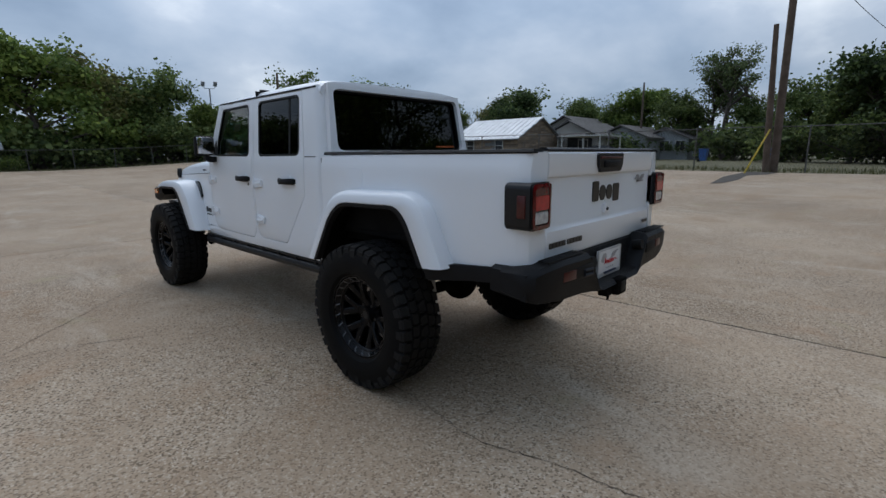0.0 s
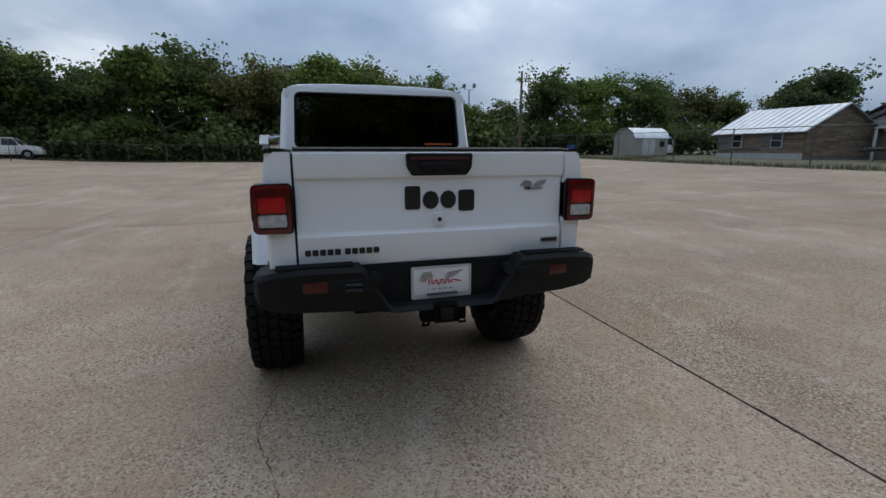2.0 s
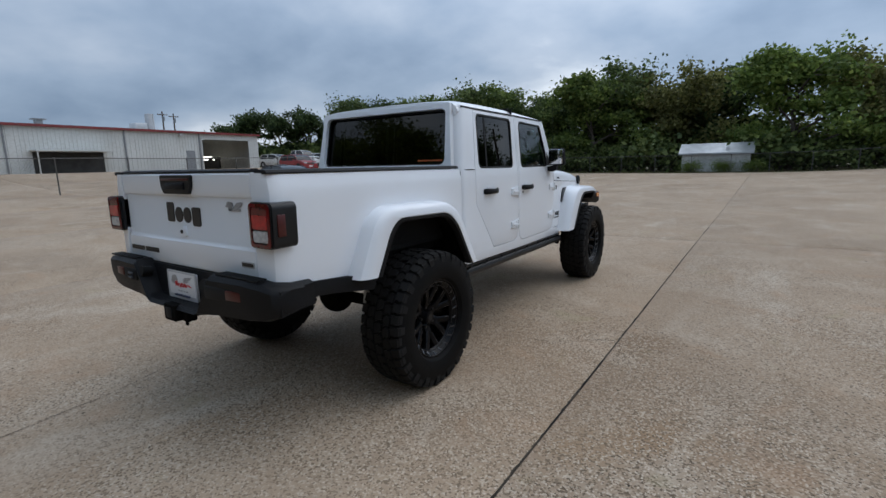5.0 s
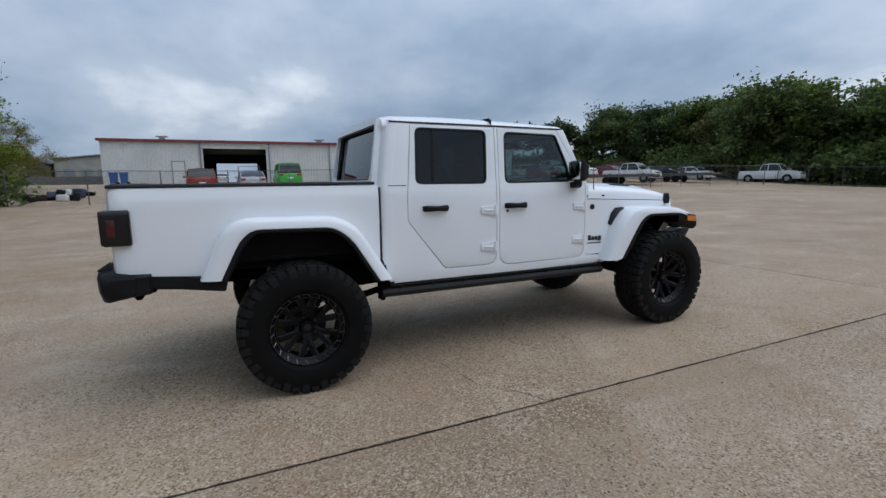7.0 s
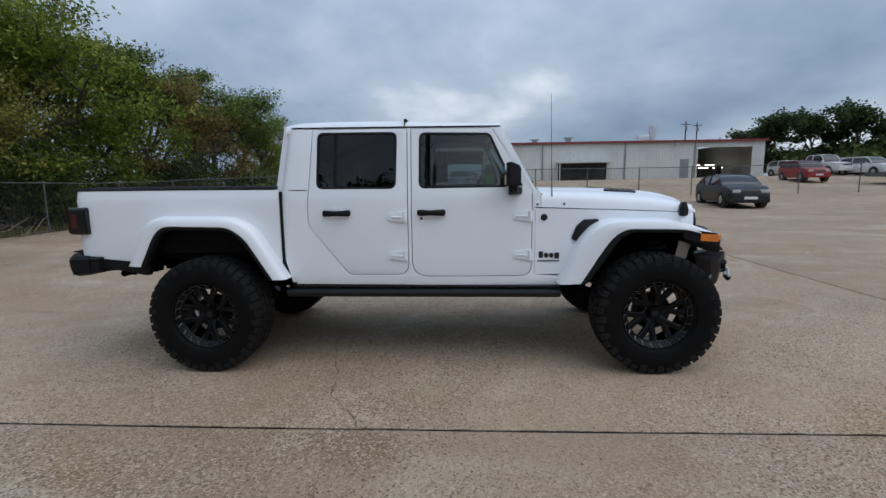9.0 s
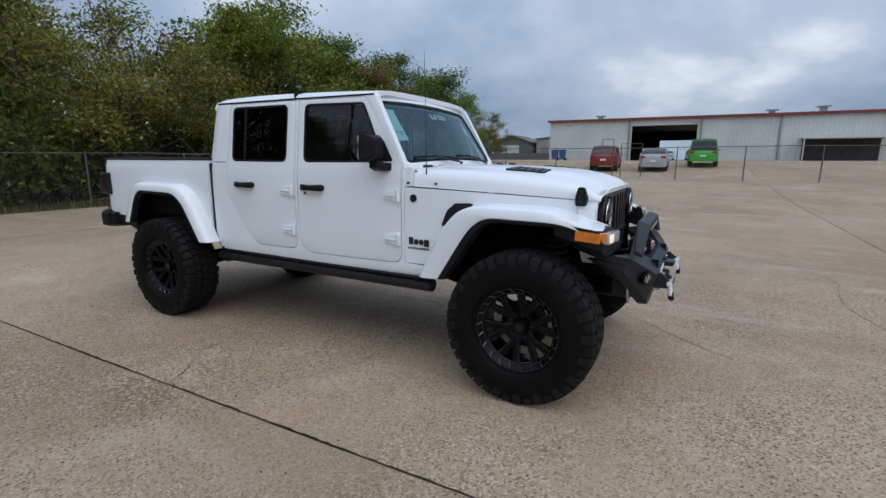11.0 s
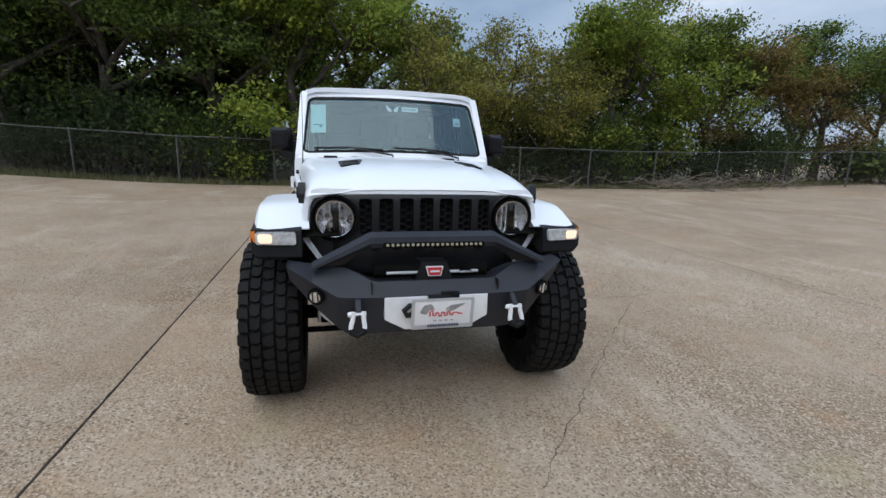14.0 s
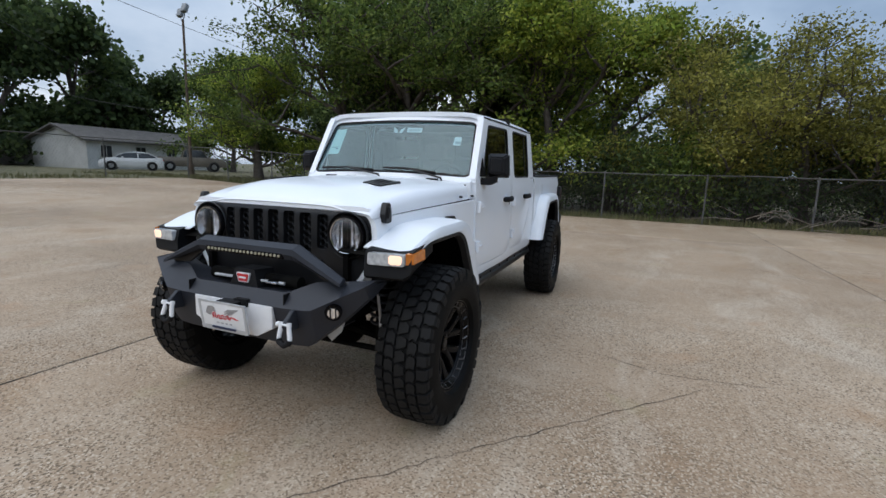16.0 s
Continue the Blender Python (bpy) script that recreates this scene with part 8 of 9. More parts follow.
BLACKP, REDP, WHITEP, SILVERP, GREENP, MAROON = paint("black_car_paint", (0.012, 0.012, 0.014)), paint("red_car_paint", (0.28, 0.02, 0.02)), paint("plain_white_car_paint", (0.70, 0.70, 0.69)), paint("silver_car_paint", (0.42, 0.43, 0.45)), paint("lime_green_car_paint", (0.06, 0.42, 0.06)), paint("brick_red_car_paint", (0.22, 0.035, 0.018))
TANP = paint("tan_car_paint", (0.17, 0.145, 0.115))
BLUEP = paint("dark_blue_car_paint", (0.03, 0.045, 0.09))
car(-19.2, 14.6, -97, "sedan", BLACKP, "black sedan parked before the chain-link fence")
car(-36.5, 29.5, -97, "suv", REDP, "red crossover parked near the workshop")
car(-33.5, -2.1, 95, "suv", MAROON, "brick red crossover with its tail to the yard")
car(-33.8, 1.2, 92, "sedan", SILVERP, "silver sedan with its tail to the yard")
car(-37.5, 4.2, 90, "van", GREENP, "lime green van with a roof rack")
for (x, y, hd, st_, mt, lb) in ((-41, 38, -80, "suv", WHITEP, "white car in a far row"), (-39, 41, -80, "sedan", REDP, "red car in a far row"), (-37, 43.5, -80, "sedan", SILVERP, "silver car in a far row"), (-36, 46.5, -82, "sedan", BLACKP, "dark car in a far row"), (-44, 36, -80, "pickup", WHITEP, "white pickup in a far row"),
                                (-46, 40, -80, "suv", SILVERP, "silver car in a far row"), (-48, 44, -80, "sedan", BLUEP, "blue car in a far row"), (-50, 37, -80, "suv", WHITEP, "white car in a far row"), (-43, 47, -80, "suv", REDP, "red car in a far row"), (-34.5, 49.5, -85, "sedan", WHITEP, "white car in a far row"),
                                (-33.0, 38.2, -72, "pickup", WHITEP, "white pickup beside the trailers"), (-27.2, 52.0, -78, "pickup", WHITEP, "white pickup parked by the northern fence"),
                                (-82, -1.0, 90, "sedan", WHITEP, "white car beyond the workshop"), (-84, 2.4, 90, "suv", SILVERP, "silver car beyond the workshop"), (-83, -4.0, 90, "pickup", WHITEP, "white pickup beyond the workshop")):
    car(x, y, hd, st_, mt, lb, "parked cars")
car(43.5, 19.4, 60, "sedan", BLACKP, "dark car beside the bungalow porch")
car(37.5, -21.2, -38, "sedan", WHITEP, "white sedan before the low house")
car(36.4, -26.0, -215, "pickup", TANP, "tan pickup truck before the low house")
car(33.5, 38.0, 20, "van", WHITEP, "white van beside the garden shed")


def flatbed(x, y, heading, L, label):
    """A low flatbed trailer with a timber deck."""
    t = empty("trailer", label, "trailer")
    part("deck", box(-1.15, 1.15, -L / 2, L / 2, 0.78, 0.90, 0.01), PLANK, t)
    part("frame", joined(box(-1.2, -1.1, -L / 2, L / 2 + 0.2, 0.66, 0.94), box(1.1, 1.2, -L / 2, L / 2 + 0.2, 0.66, 0.94)), GALV, t)
    part("tongue", prism([(-0.7, L / 2), (0.7, L / 2), (0.06, L / 2 + 1.5), (-0.06, L / 2 + 1.5)], "z", 0.62, 0.72), STEEL_BLACK, t)
    for s in (-1, 1):
        for yy in (-0.9, 0.0):
            part("wheel", cyl((s * 0.85, yy, 0.36), (s * 1.08, yy, 0.36), 0.36, seg=20, bevel=0.03), RUBBER, t)
        part("mudguard", box(s * 0.98 - 0.14, s * 0.98 + 0.14, -1.5, 0.6, 0.74, 0.80, 0.02), STEEL_BLACK, t)
    e = t
    e.location = (x, y, height(x, y))
    e.rotation_euler = (0, 0, radians(heading))


flatbed(-30.5, 34.0, -60, 6.5, "flatbed trailer with weathered deck behind the fence")
flatbed(-31.0, 43.0, -75, 7.0, "low steel flatbed trailer behind the fence")
flatbed(37.6, 17.6, 75, 4.5, "small utility trailer under the carport")
# carport frame beside the bungalow
cp = empty("carport", "thin white carport frame beside the bungalow", "carport")
part("carport_roof", box(36.6, 41.0, 15.8, 19.6, 2.9, 3.0), WHITE_SIDING, cp)
for x in (36.7, 40.9):
    for y in (15.9, 19.5):
        part("carport_post", box(x - 0.05, x + 0.05, y - 0.05, y + 0.05, 0.6, 2.9), WHITE_SIDING, cp)

# wheelie bins, junk, brush
BLUE_BIN = material("blue_plastic_bin", (0.03, 0.10, 0.30), 0.5, second=(0.03, 0.08, 0.24), scale=6)


def bin_at(x, y, label="blue plastic wheelie bin"):
    z = height(x, y)
    b = empty("wheelie_bin", label, "bin")
    part("bin_body", loft([[(x - a, y - a, z + h), (x + a, y - a, z + h), (x + a, y + a, z + h), (x - a, y + a, z + h)] for a, h in ((0.24, 0.08), (0.31, 1.0))]), BLUE_BIN, b)
    part("bin_lid", box(x - 0.34, x + 0.34, y - 0.34, y + 0.34, z + 1.0, z + 1.08, 0.02), BLUE_BIN, b)
    part("bin_wheel", cyl((x - 0.27, y + 0.3, z + 0.12), (x + 0.27, y + 0.3, z + 0.12), 0.11, seg=12), RUBBER, b)


bin_at(27.2, 42.0)
bin_at(41.5, 9.0)
bin_at(43.5, 4.5)
bin_at(-46.6, -9.6)
bin_at(-46.6, -8.8)

# heap of scrap and tyres at the south-west corner of the fence
heap = empty("scrap_heap", "heap of old tyres, bumpers and scrap beyond the fence", "scrap")
rh = random.Random(9)
for k in range(7):
    x, y = -31.2 + rh.uniform(-2.2, 2.2), -9.6 + rh.uniform(-1.2, 1.4)
    z = height(x, y)
    ring = tube([(x + 0.28 * math.cos(t), y + 0.28 * math.sin(t), z + 0.12 + 0.05 * math.sin(t + k)) for t in (2 * math.pi * j / 14 for j in range(14))], 0.11, 8, True)
    part("old_tyre", ring, RUBBER, heap)
for k in range(9):
    x, y = -30.6 + rh.uniform(-2.6, 3.0), -9.8 + rh.uniform(-1.0, 1.4)
    z = height(x, y)
    a = rh.uniform(0, 3.1)
    L = rh.uniform(0.5, 1.3)
    part("scrap_panel", moved(box(-L / 2, L / 2, -0.16, 0.16, 0.0, 0.3 + 0.3 * rh.random(), 0.06), Matrix.Translation((x, y, z)) @ Matrix.Rotation(a, 4, "Z") @ Matrix.Rotation(rh.uniform(-0.3, 0.3), 4, "X")), (PLASTIC, SEAL, WHITEP, BLUEP)[k % 4], heap)
gate_frame = tagged(new("gate"), "leaning galvanised gate frame at the fence", "gate")
part("gate_tube", tube([(-25.0, 0.2, 0.45), (-25.0, 0.2, 2.3), (-24.8, 1.3, 2.3), (-24.8, 1.3, 0.45)], 0.025, 6), GALV, gate_frame)


def brush_pile(x, y, seed, n=70):
    """Bare cut branches lying along the foot of the fence."""
    rg = random.Random(seed)
    bms = []
    for _ in range(n):
        a = rg.gauss(0, 0.7) + (math.pi if rg.random() < 0.5 else 0)
        L = rg.uniform(0.6, 1.8)
        p = Vector((x + rg.uniform(-2.0, 2.0), y + rg.uniform(-0.35, 0.35), height(x, y) + rg.uniform(0.02, 0.4)))
        q = p + Vector((math.cos(a) * L, math.sin(a) * L * 0.35, rg.uniform(-0.1, 0.45)))
        m = p.lerp(q, 0.5) + Vector((rg.uniform(-0.1, 0.1), rg.uniform(-0.1, 0.1), rg.uniform(0, 0.15)))
        bms.append(tube([p, m, q], [0.016, 0.011, 0.004], 4))
    return tagged(part("brush_pile", joined(*bms), BARKISH), "pile of bare cut branches at the fence foot", "branches", kind="stuff")


BARKISH = material("bleached_twigs", (0.14, 0.11, 0.085), 0.9, second=(0.22, 0.185, 0.15), scale=6)
brush_pile(-6.4, -11.5, 1, 18)
brush_pile(-14.4, -10.6, 2, 90)
brush_pile(-18.4, -10.4, 3, 40)
brush_pile(-10.5, -11.2, 4, 14)


def grass_tufts(rects, n, seed, hmin, hmax):
    """Loose blades of dry grass and weeds along edges."""
    rg = np.random.default_rng(seed)
    vs, fs = [], []
    for (x0, x1, y0, y1), share in rects:
        for _ in range(int(n * share)):
            x, y = rg.uniform(x0, x1), rg.uniform(y0, y1)
            z = height(x, y) - 0.05
            a = rg.uniform(0, 6.28)
            h = rg.uniform(hmin, hmax)
            dx, dy = math.cos(a), math.sin(a)
            b = rg.uniform(0.01, 0.022)
            l = rg.uniform(-0.1, 0.1)
            j = len(vs)
            vs += [(x - dy * b, y + dx * b, z), (x + dy * b, y - dx * b, z), (x + dx * l, y + dy * l, z + h)]
            fs.append((j, j + 1, j + 2))
    me = bpy.data.meshes.new("grass")
    me.from_pydata(vs, [], fs)
    me.materials.append(GRASS_BLADE)
    return tagged(new("grass", me), "dry grass and weeds along the yard's edges", "grass", kind="stuff")


GRASS_BLADE = material("dry_grass_blades", (0.10, 0.105, 0.035), 0.9, second=(0.19, 0.16, 0.075), scale=1.5, fine=(0.05, 0.07, 0.02), fine_scale=5, fine_amount=0.6)
grass_tufts([((-26, 20, -13.5, -11.75), 0.42), ((19.7, 24, -10, 50), 0.3), ((-24, 18, 49.3, 53), 0.18), ((14, 30, -16, -12), 0.1)], 26000, 3, 0.06, 0.28)


# ---------------------------------------------------------------- trees
def leaf_material(name, dark, mid, light, hue=0.12):
    m = bpy.data.materials.new(name)
    m.use_nodes = True
    nt = m.node_tree
    b = nt.nodes["Principled BSDF"]
    b.inputs["Roughness"].default_value = 0.6
    b.inputs["Specular IOR Level"].default_value = 0.25
    geo = nt.nodes.new("ShaderNodeNewGeometry")
    ramp = nt.nodes.new("ShaderNodeValToRGB")
    e = ramp.color_ramp.elements
    e[0].color, e[1].color = (*dark, 1), (*light, 1)
    k = e.new(0.55); k.color = (*mid, 1)
    nt.links.new(geo.outputs["Random Per Island"], ramp.inputs[0])
    co = nt.nodes.new("ShaderNodeTexCoord")
    n = nt.nodes.new("ShaderNodeTexNoise"); n.inputs["Scale"].default_value, n.inputs["Detail"].default_value = 0.55, 3
    nt.links.new(co.outputs["Object"], n.inputs["Vector"])
    oi = nt.nodes.new("ShaderNodeObjectInfo")
    ad = nt.nodes.new("ShaderNodeMath"); ad.operation = "ADD"
    nt.links.new(n.outputs["Fac"], ad.inputs[0])
    r2 = nt.nodes.new("ShaderNodeMapRange"); r2.inputs[3].default_value, r2.inputs[4].default_value = -hue, hue
    nt.links.new(oi.outputs["Random"], r2.inputs[0]); nt.links.new(r2.outputs[0], ad.inputs[1])
    mr = nt.nodes.new("ShaderNodeMapRange"); mr.inputs[1].default_value, mr.inputs[2].default_value, mr.inputs[3].default_value, mr.inputs[4].default_value = 0.3, 0.7, 0.65, 1.35
    nt.links.new(ad.outputs[0], mr.inputs[0])
    sc = nt.nodes.new("ShaderNodeVectorMath"); sc.operation = "SCALE"
    nt.links.new(ramp.outputs[0], sc.inputs[0]); nt.links.new(mr.outputs[0], sc.inputs["Scale"])
    nt.links.new(sc.outputs[0], b.inputs["Base Color"])
    tl = nt.nodes.new("ShaderNodeBsdfTranslucent")
    nt.links.new(sc.outputs[0], tl.inputs[0])
    mx = nt.nodes.new("ShaderNodeMixShader"); mx.inputs[0].default_value = 0.5
    out = nt.nodes["Material Output"]
    nt.links.new(b.outputs[0], mx.inputs[1]); nt.links.new(tl.outputs[0], mx.inputs[2]); nt.links.new(mx.outputs[0], out.inputs[0])
    return m


LEAF_GREEN = leaf_material("oak_leaves", (0.045, 0.074, 0.018), (0.115, 0.172, 0.038), (0.25, 0.30, 0.070))
LEAF_BRIGHT = leaf_material("bright_green_leaves", (0.090, 0.140, 0.022), (0.215, 0.285, 0.042), (0.44, 0.46, 0.085))
LEAF_OLIVE = leaf_material("turning_olive_leaves", (0.088, 0.090, 0.022), (0.195, 0.190, 0.043), (0.35, 0.32, 0.076))
LEAF_RUST = leaf_material("rusty_autumn_leaves", (0.105, 0.075, 0.028), (0.205, 0.150, 0.052), (0.32, 0.23, 0.085))
LEAF_DARK = leaf_material("dark_cedar_leaves", (0.026, 0.044, 0.017), (0.054, 0.082, 0.029), (0.100, 0.138, 0.046))
LEAF_PINE = leaf_material("pine_needles", (0.045, 0.068, 0.028), (0.090, 0.120, 0.048), (0.160, 0.190, 0.080))
LEAF_FAR = leaf_material("distant_green_leaves", (0.052, 0.080, 0.027), (0.108, 0.152, 0.049), (0.205, 0.250, 0.082))
LEAF_FAR_BRIGHT = leaf_material("distant_bright_leaves", (0.060, 0.098, 0.024), (0.125, 0.180, 0.042), (0.225, 0.280, 0.075))
LEAF_FAR_OLIVE = leaf_material("distant_olive_leaves", (0.068, 0.074, 0.026), (0.135, 0.140, 0.046), (0.230, 0.220, 0.080))
BARK = material("grey_brown_bark", (0.065, 0.052, 0.042), 0.9, second=(0.12, 0.10, 0.085), scale=5, fine=(0.03, 0.025, 0.02), fine_scale=40, fine_amount=0.5, bump=0.8, bump_scale=25, dist=0.03)


def wood_mesh(name, limbs):
    """Tapered limbs: each a line of (point, radius)."""
    bm = bmesh.new()
    for pts, seg in limbs:
        prev = None
        for i, (p, r) in enumerate(pts):
            q = (pts[min(i + 1, len(pts) - 1)][0] - pts[max(i - 1, 0)][0]).normalized()
            s = q.orthogonal().normalized()
            u = q.cross(s)
            ring = [bm.verts.new(p + (s * math.cos(t) + u * math.sin(t)) * r) for t in (2 * math.pi * k / seg for k in range(seg))]
            if prev:
                for k in range(seg):
                    bm.faces.new((prev[k], prev[(k + 1) % seg], ring[(k + 1) % seg], ring[k]))
            prev = ring
    for f in bm.faces:
        f.smooth = True
    me = bpy.data.meshes.new(name)
    bm.to_mesh(me)
    bm.free()
    me.materials.append(BARK)
    return me


def leaves_mesh(name, tips, per, spread, size, mat, rng, flat=0.6, broad=0.42):
    """Many small pointed leaves in clumps round the twig ends."""
    tips = np.array(tips)
    n = len(tips) * per
    c = np.repeat(tips, per, axis=0)
    off = rng.normal(size=(n, 3)) * np.array([spread, spread, spread * flat])
    c = c + off
    d = rng.normal(size=(n, 3))
    d[:, 2] -= 0.25
    d /= np.linalg.norm(d, axis=1)[:, None]
    w = np.cross(d, rng.normal(size=(n, 3)))
    w /= np.linalg.norm(w, axis=1)[:, None]
    s = (size * rng.uniform(0.6, 1.35, size=(n, 1)))
    v = np.stack([c - d * s, c + w * s * broad, c + d * s, c - w * s * broad], axis=1).reshape(-1, 3)
    me = bpy.data.meshes.new(name)
    me.vertices.add(n * 4)
    me.vertices.foreach_set("co", v.astype(np.float32).ravel())
    me.loops.add(n * 4)
    me.loops.foreach_set("vertex_index", np.arange(n * 4, dtype=np.int32))
    me.polygons.add(n)
    me.polygons.foreach_set("loop_start", np.arange(0, n * 4, 4, dtype=np.int32))
    me.polygons.foreach_set("loop_total", np.full(n, 4, dtype=np.int32))
    me.update(calc_edges=True)
    me.materials.append(mat)
    return me


def grow(rg, h, spread, n_limbs, bare, lean=0.0, levels=3):
    """A branching skeleton for a tree h high: limbs with radii, and the twig ends."""
    limbs, tips = [], []
    r0 = 0.028 * h
    trunk = []
    p = Vector((0, 0, -0.15))
    dirv = Vector((lean, rg.uniform(-0.05, 0.05), 1)).normalized()
    steps = 7
    top = h * 0.62
    for k in range(steps + 1):
        trunk.append((p.copy(), r0 * (1.25 if k == 0 else 1.0) * (1 - 0.72 * k / steps)))
        dirv = (dirv + Vector((rg.uniform(-0.10, 0.10), rg.uniform(-0.10, 0.10), 0.05))).normalized()
        p = p + dirv * (top / steps)
    limbs.append((trunk, 8))

    def branch(start, d, length, r, level):
        pts = [(start, r)]
        q = start.copy()
        n = 4 if level < 2 else 3
        for k in range(n):
            d = (d + Vector((rg.uniform(-0.22, 0.22), rg.uniform(-0.22, 0.22), rg.uniform(-0.08, 0.16)))).normalized()
            q = q + d * (length / n)
            pts.append((q.copy(), r * (1 - 0.8 * (k + 1) / n) + 0.004))
        limbs.append((pts, 5 if level == 0 else 4 if level == 1 else 3))
        if level >= levels - 1:
            tips.extend([pts[-1][0], pts[-2][0]])
            if rg.random() < 0.5:
                tips.append(pts[1][0])
            return
        kids = rg.randint(3, 5) if level == 0 else rg.randint(2, 4)
        for j in range(kids):
            u = rg.uniform(0.35, 1.0)
            i = min(n - 1, int(u * n))
            b = pts[i][0].lerp(pts[i + 1][0], u * n - i)
            side = Vector((rg.gauss(0, 1), rg.gauss(0, 1), rg.gauss(0.15, 0.5))).normalized()
            branch(b, (d * 0.55 + side * 0.8).normalized(), length * rg.uniform(0.45, 0.7), r * 0.5, level + 1)
        tips.append(pts[-1][0])
    for k in range(n_limbs):
        u = rg.uniform(bare, 1.0) if k else 1.0
        i = min(steps - 1, int(u * steps))
        b = trunk[i][0].lerp(trunk[i + 1][0], u * steps - i)
        a = 2.4 * k + rg.uniform(-0.4, 0.4)
        up = lerp2(0.25, 1.5, (u - bare) / (1 - bare + 1e-6)) + rg.uniform(-0.15, 0.25)
        d = Vector((math.cos(a), math.sin(a), up)).normalized()
        branch(b, d, spread * rg.uniform(0.75, 1.1) * (1.0 if up < 1 else 0.85), r0 * 0.42, 0)
    return limbs, tips


TREES = {}


def tree_kind(key, seed, h, spread, n_limbs, bare, per, clump, size, mat, levels=3, broad=0.42):
    rg = random.Random(seed)
    rng = np.random.default_rng(seed)
    limbs, tips = grow(rg, h, spread, n_limbs, bare, rg.uniform(-0.08, 0.08), levels)
    crown = leaves_mesh("crown", [tuple(t) for t in tips], per, clump, size, mat, rng, 0.6, broad)
    if broad > 0.6:
        limbs = [l for l in limbs if l[1] > 3]   # twigs too thin to show from afar
    co = np.empty(len(crown.vertices) * 3, np.float32)
    crown.vertices.foreach_get("co", co)
    TREES[key] = (wood_mesh("trunk", limbs), crown, float(np.percentile(co[2::3], 99.7)))


TREE_KINDS = [
    tree_kind("oak_a", 11, 9.0, 3.9, 13, 0.28, 47, 0.29, 0.074, LEAF_GREEN, broad=0.5),
    tree_kind("oak_b", 12, 8.6, 3.7, 12, 0.24, 47, 0.30, 0.074, LEAF_GREEN, broad=0.5),
    tree_kind("elm_a", 13, 8.2, 3.2, 12, 0.18, 47, 0.27, 0.071, LEAF_BRIGHT, broad=0.5),
    tree_kind("olive_a", 14, 7.4, 3.5, 14, 0.12, 46, 0.30, 0.068, LEAF_OLIVE, broad=0.5),
    tree_kind("rust_a", 15, 7.2, 3.0, 12, 0.2, 36, 0.28, 0.068, LEAF_RUST, broad=0.5),
    tree_kind("far_green", 21, 10.5, 4.6, 12, 0.12, 25, 0.60, 0.195, LEAF_FAR, broad=0.72),
    tree_kind("far_bright", 22, 10.5, 4.4, 12, 0.10, 25, 0.60, 0.195, LEAF_FAR_BRIGHT, broad=0.72),
    tree_kind("far_olive", 23, 10.0, 4.4, 11, 0.12, 25, 0.60, 0.19, LEAF_FAR_OLIVE, broad=0.72),
    tree_kind("far_dark", 24, 11.0, 3.6, 14, 0.12, 23, 0.53, 0.19, LEAF_DARK, broad=0.72),
    tree_kind("pine", 25, 12.0, 2.6, 12, 0.5, 13, 0.30, 0.13, LEAF_PINE),
]


def bush_kind(key, seed, h, w, n, per, clump, size, mat):
    rg = random.Random(seed)
    rng = np.random.default_rng(seed)
    limbs, tips = [], []
    for k in range(n):
        a = rg.uniform(0, 6.28)
        r = w * math.sqrt(rg.random())
        b = Vector((rg.uniform(-0.4, 0.4) * w, rg.uniform(-0.25, 0.25) * w, -0.05))
        e = Vector((r * math.cos(a), r * 0.6 * math.sin(a), h * rg.uniform(0.25, 1.0) * (1 - 0.35 * (r / w) ** 2)))
        m = b.lerp(e, 0.5) + Vector((rg.uniform(-0.2, 0.2), rg.uniform(-0.2, 0.2), 0.15 * h))
        limbs.append(([(b, 0.018), (m, 0.012), (e, 0.004)], 4))
        tips += [e, b.lerp(e, 0.7), m]
    TREES[key] = (wood_mesh("stem", limbs), leaves_mesh("foliage", [tuple(t) for t in tips], per, clump, size, mat, rng, 0.8, 0.75 if size > 0.15 else 0.42), h)


bush_kind("bush_dark", 31, 3.4, 2.4, 42, 32, 0.38, 0.08, LEAF_DARK)
bush_kind("bush_green", 32, 2.8, 2.0, 36, 32, 0.36, 0.075, LEAF_GREEN)
bush_kind("bush_far", 33, 3.6, 3.0, 30, 15, 0.6, 0.20, LEAF_FAR)
bush_kind("bush_olive", 34, 3.0, 2.2, 38, 32, 0.36, 0.075, LEAF_OLIVE)

LABELS = {"oak_a": "dense dark green oak with a broad crown", "oak_b": "broad green oak with drooping limbs", "elm_a": "bright green elm with open crown", "olive_a": "tree turning olive and yellow, low dense crown",
          "rust_a": "thin tree turning rusty brown", "far_green": "distant green broadleaf tree", "far_bright": "distant bright green broadleaf tree", "far_olive": "distant broadleaf tree turning olive", "far_dark": "distant dark evergreen tree",
          "pine": "tall open-crowned pine tree", "bush_dark": "dark thicket of brush behind the fence", "bush_green": "green scrub bush at the fence", "bush_far": "distant green scrub along the yard edge", "bush_olive": "olive brush growing at the fence"}


def plant(key, x, y, h=None, turn=None, wide=1.0, group=""):
    wood, crown, hh = TREES[key]
    bush = key.startswith("bush")
    s = (h or hh) / hh
    e = empty("bush" if bush else "tree", LABELS[key], "bush" if bush else "tree", group)
    e.location = (x, y, height(x, y) - 0.06)
    e.rotation_euler = (0, 0, turn if turn is not None else (x * 7.3 + y * 3.1) % 6.28)
    e.scale = (s * wide, s * wide, s)
    for nm, me in (("stem" if bush else "trunk", wood), ("foliage" if bush else "crown", crown)):
        o = new(nm, me)
        o.parent = e
    return e


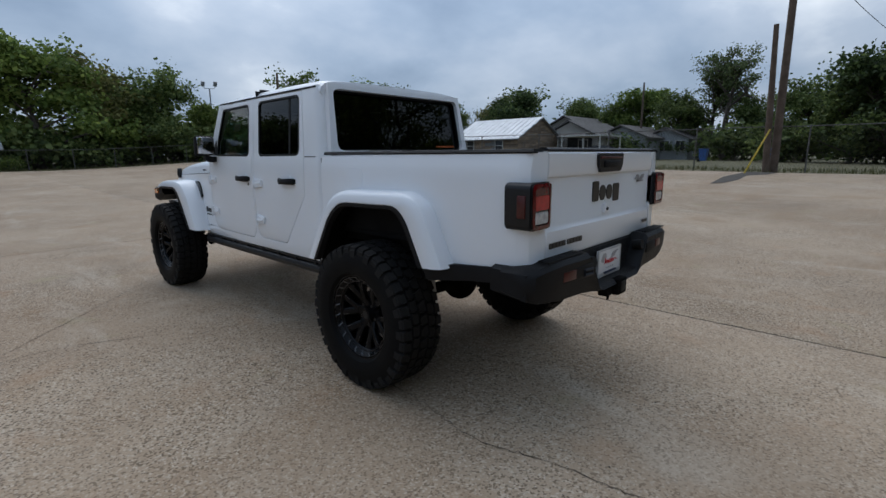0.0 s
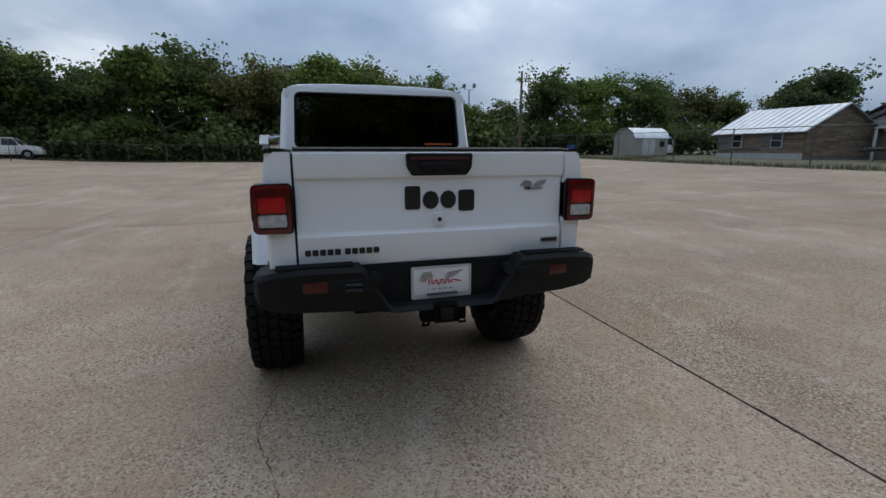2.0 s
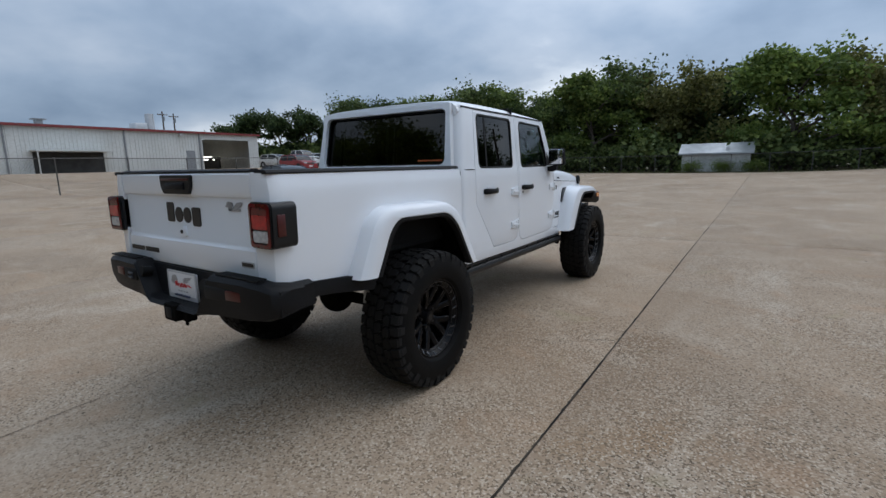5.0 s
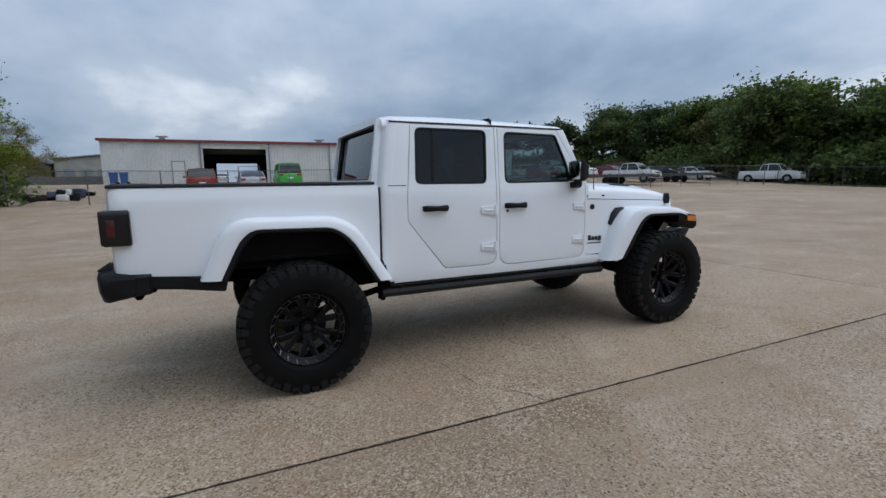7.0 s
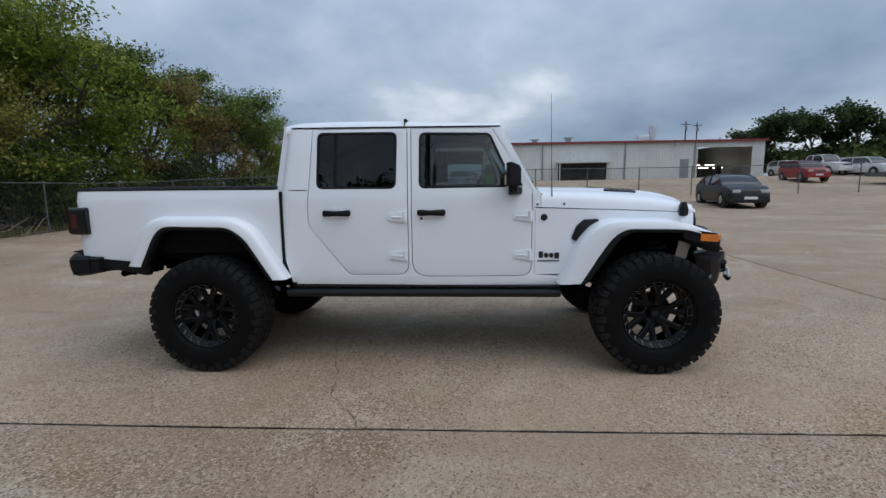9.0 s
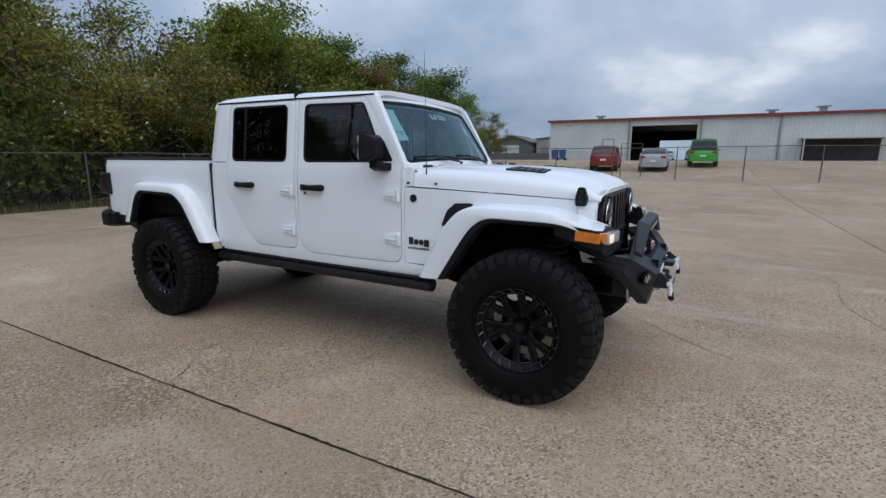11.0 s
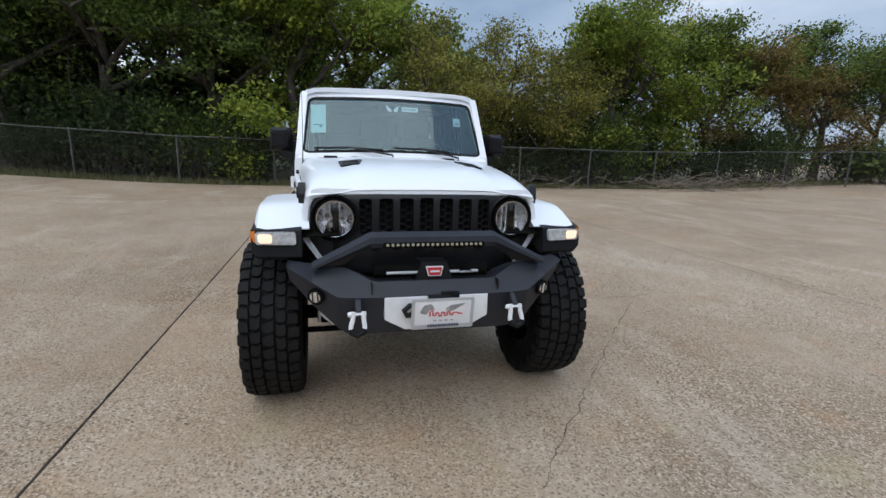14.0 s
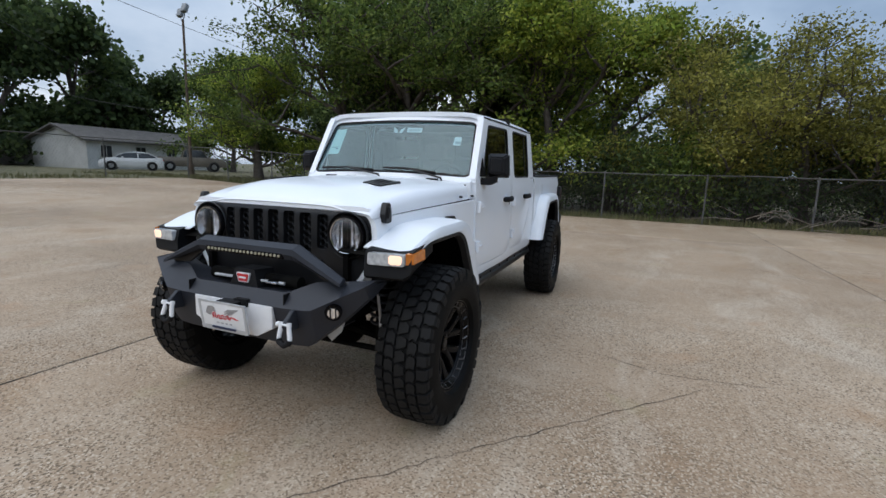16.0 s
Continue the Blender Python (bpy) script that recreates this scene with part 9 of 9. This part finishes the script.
# row of trees behind the southern fence
for key, x, y, h in (("elm_a", 18.4, -15.5, 7.4), ("oak_a", 12.8, -16.0, 11.5), ("oak_b", 8.8, -15.8, 11.5), ("oak_a", 5.2, -16.5, 11.0), ("elm_a", 1.8, -15.6, 9.8), ("elm_a", -0.9, -17.0, 9.0), ("olive_a", -4.2, -15.0, 7.5),
                     ("olive_a", -7.6, -15.0, 7.4), ("olive_a", -10.0, -16.5, 6.2), ("elm_a", -13.2, -15.0, 8.9), ("elm_a", -15.8, -15.6, 9.2), ("oak_b", -18.6, -15.4, 8.0), ("rust_a", -20.6, -14.4, 8.4), ("rust_a", -22.8, -13.8, 7.0), ("oak_b", -25.2, -14.4, 8.0),
                     ("oak_b", -28.6, -14.2, 7.0), ("elm_a", -31.8, -14.0, 5.9), ("olive_a", -35.0, -14.5, 5.3), ("olive_a", -38.5, -14.0, 4.6), ("far_green", 4.0, -22.0, 11.5), ("far_dark", 8.4, -22.0, 11.0), ("far_green", -6.0, -22.5, 8.6), ("far_green", -15.5, -21.0, 8.8)):
    plant(key, x, y, h, wide=1.12, group="trees behind the southern fence")
k = 0
for x in (11.0, 8.2, 6.0, 3.4, 1.2, -1.2, -3.6, -5.8, -8.0, -10.6, -12.8, -15.4, -17.8, -20.4, -23.4, -26.6):
    key = ("bush_dark", "bush_dark", "bush_green", "bush_dark")[k % 4]
    plant(key, x, -13.7 - 0.5 * (k % 3), 2.6 + 0.5 * ((k * 7) % 4), group="brush behind the southern fence")
    k += 1
for x in (10.0, 4.5, -0.5, -6.0, -11.5, -17.0):
    plant("bush_dark", x, -16.8, 2.6, wide=1.5, group="brush behind the southern fence")
# dark undergrowth and a second row where the oaks stand closest
for x, y, h in ((8.0, -18.6, 4.6), (10.6, -19.2, 5.0), (13.0, -18.8, 4.8), (15.2, -19.4, 4.4)):
    plant("bush_dark", x, y, h, wide=1.25, group="brush behind the southern fence")
for x, y, h in ((12.2, -21.5, 9.5), (15.6, -22.5, 9.0)):
    plant("far_dark", x, y, h, wide=1.1, group="trees behind the southern fence")
# lone trees to the south-east
for key, x, y, h in (("far_bright", 21.6, -18.6, 8.0), ("far_dark", 55.0, -19.5, 14.0), ("far_dark", 56.0, -28.5, 17.0), ("far_dark", 51.0, -34.0, 11.4), ("far_bright", 35.0, -29.5, 9.6), ("far_green", 58.0, -32.0, 12.0), ("far_green", 30.0, -38.0, 9.0),
                     ("far_dark", 58.0, -10.0, 12.0), ("far_green", 20.0, -34.0, 9.0)):
    plant(key, x, y, h, group="trees to the south-east")
# northern and north-western tree line
rgp = random.Random(77)
for key, x, y, h in (("far_green", -31.7, 56.0, 12.0), ("far_bright", -29.1, 59.0, 11.7), ("far_dark", -26.4, 60.0, 9.2), ("far_green", -22.6, 60.0, 10.8), ("far_dark", -20.9, 64.0, 12.4), ("far_bright", -15.2, 57.0, 12.6), ("far_green", -12.9, 62.0, 14.9), ("far_olive", -9.0, 63.0, 13.2), ("far_olive", -4.0, 63.5, 12.6),
                     ("far_dark", -1.0, 66.0, 13.4), ("far_bright", 5.0, 56.6, 12.9), ("far_olive", 10.2, 60.0, 12.6), ("far_green", 14.9, 57.0, 10.7), ("far_bright", 19.2, 51.5, 6.4), ("far_green", 25.4, 56.0, 7.6), ("far_green", 30.4, 52.0, 11.0), ("far_bright", 35.7, 51.0, 10.5), ("far_green", 41.9, 49.0, 10.5),
                     ("far_olive", 51.5, 52.0, 9.8), ("far_green", 58.2, 51.3, 9.0), ("far_olive", 64.0, 47.6, 10.0), ("far_green", 53.3, 60.0, 11.5), ("far_dark", 50.0, 34.0, 9.2), ("far_green", 74.0, 36.4, 10.0), ("far_green", 63.1, 26.0, 8.1), ("far_green", 64.2, 42.6, 11.6), ("far_green", 68.7, 34.0, 9.5),
                     ("far_bright", 62.6, 21.9, 9.5), ("far_green", 57.0, 15.7, 8.2), ("pine", 56.4, 11.3, 12.4), ("pine", 59.4, 13.6, 10.6), ("far_green", 58.0, 8.0, 7.0), ("far_green", 47.5, 2.4, 7.2), ("far_green", 43.3, -0.4, 7.4), ("far_dark", 41.0, -2.6, 8.0), ("far_green", 38.4, -3.8, 9.2), ("far_green", 46.0, -8.0, 10.0),
                     ("far_green", -55.6, 58.0, 12.0), ("far_dark", -51.9, 60.8, 12.0), ("far_green", -47.7, 62.7, 11.6), ("far_bright", -43.4, 63.5, 11.7), ("far_olive", -38.0, 63.5, 12.9), ("far_green", -35.0, 60.0, 12.3), ("far_dark", -66.0, 50.6, 9.4), ("far_dark", -62.0, 54.0, 10.0), ("far_dark", -70.5, 46.0, 9.9), ("far_dark", -74.0, 47.0, 8.5),
                     ("far_green", -59.0, 59.0, 12.2)):
    plant(key, x + rgp.uniform(-0.4, 0.4), y + rgp.uniform(-0.4, 0.4), h * 0.93, wide=1.15, group="trees round the yard")
for i in range(20):
    x = -52 + i * 4.0
    if -8 < x < 3:
        continue
    plant("bush_far", x, 54.0 + 1.5 * ((i * 5) % 3) + (3 if x < -30 else 0), 3.0 + 0.7 * ((i * 7) % 3), wide=1.15, group="scrub along the northern fence")
for x, y, h in ((24, 55, 4.2), (28, 53.5, 4.0), (32.5, 52, 4.4), (37, 50.5, 4.0), (41.5, 49.5, 4.2), (46, 48, 4.4), (51, 47, 4.4), (20.5, 50.8, 4.8), (17.8, 51.6, 4.2), (46, 4, 3.5), (44, -2, 4.0), (52, 9, 4.0), (60, 17, 4.0), (-60, 52, 4.5), (-66, 48, 4.5), (-72, 43, 4.5), (49, 19, 3), (-26.5, -12.0, 2.2)):
    plant("bush_far", x, y, h, wide=1.2, group="scrub round the yard")
# a denser second row of scrub closes the view between the trunks
for i in range(27):
    x = -62 + i * 4.2
    plant("bush_far", x, 67.0 - 0.10 * abs(x + 5) + 1.3 * ((i * 3) % 4), 4.6 + 0.8 * ((i * 5) % 4), wide=1.3, group="scrub behind the northern trees")
for i in range(9):
    plant("bush_far", 66.0 + 2.0 * ((i * 3) % 3), -6.0 + i * 6.2, 4.2 + 0.6 * ((i * 5) % 3), wide=1.5, group="scrub behind the houses")
for x, y in ((-3.4, 49.3), (-0.6, 49.4), (1.8, 49.2)):
    plant("bush_green", x, y + 1.9, 1.5, wide=1.5, group="scrub along the northern fence")
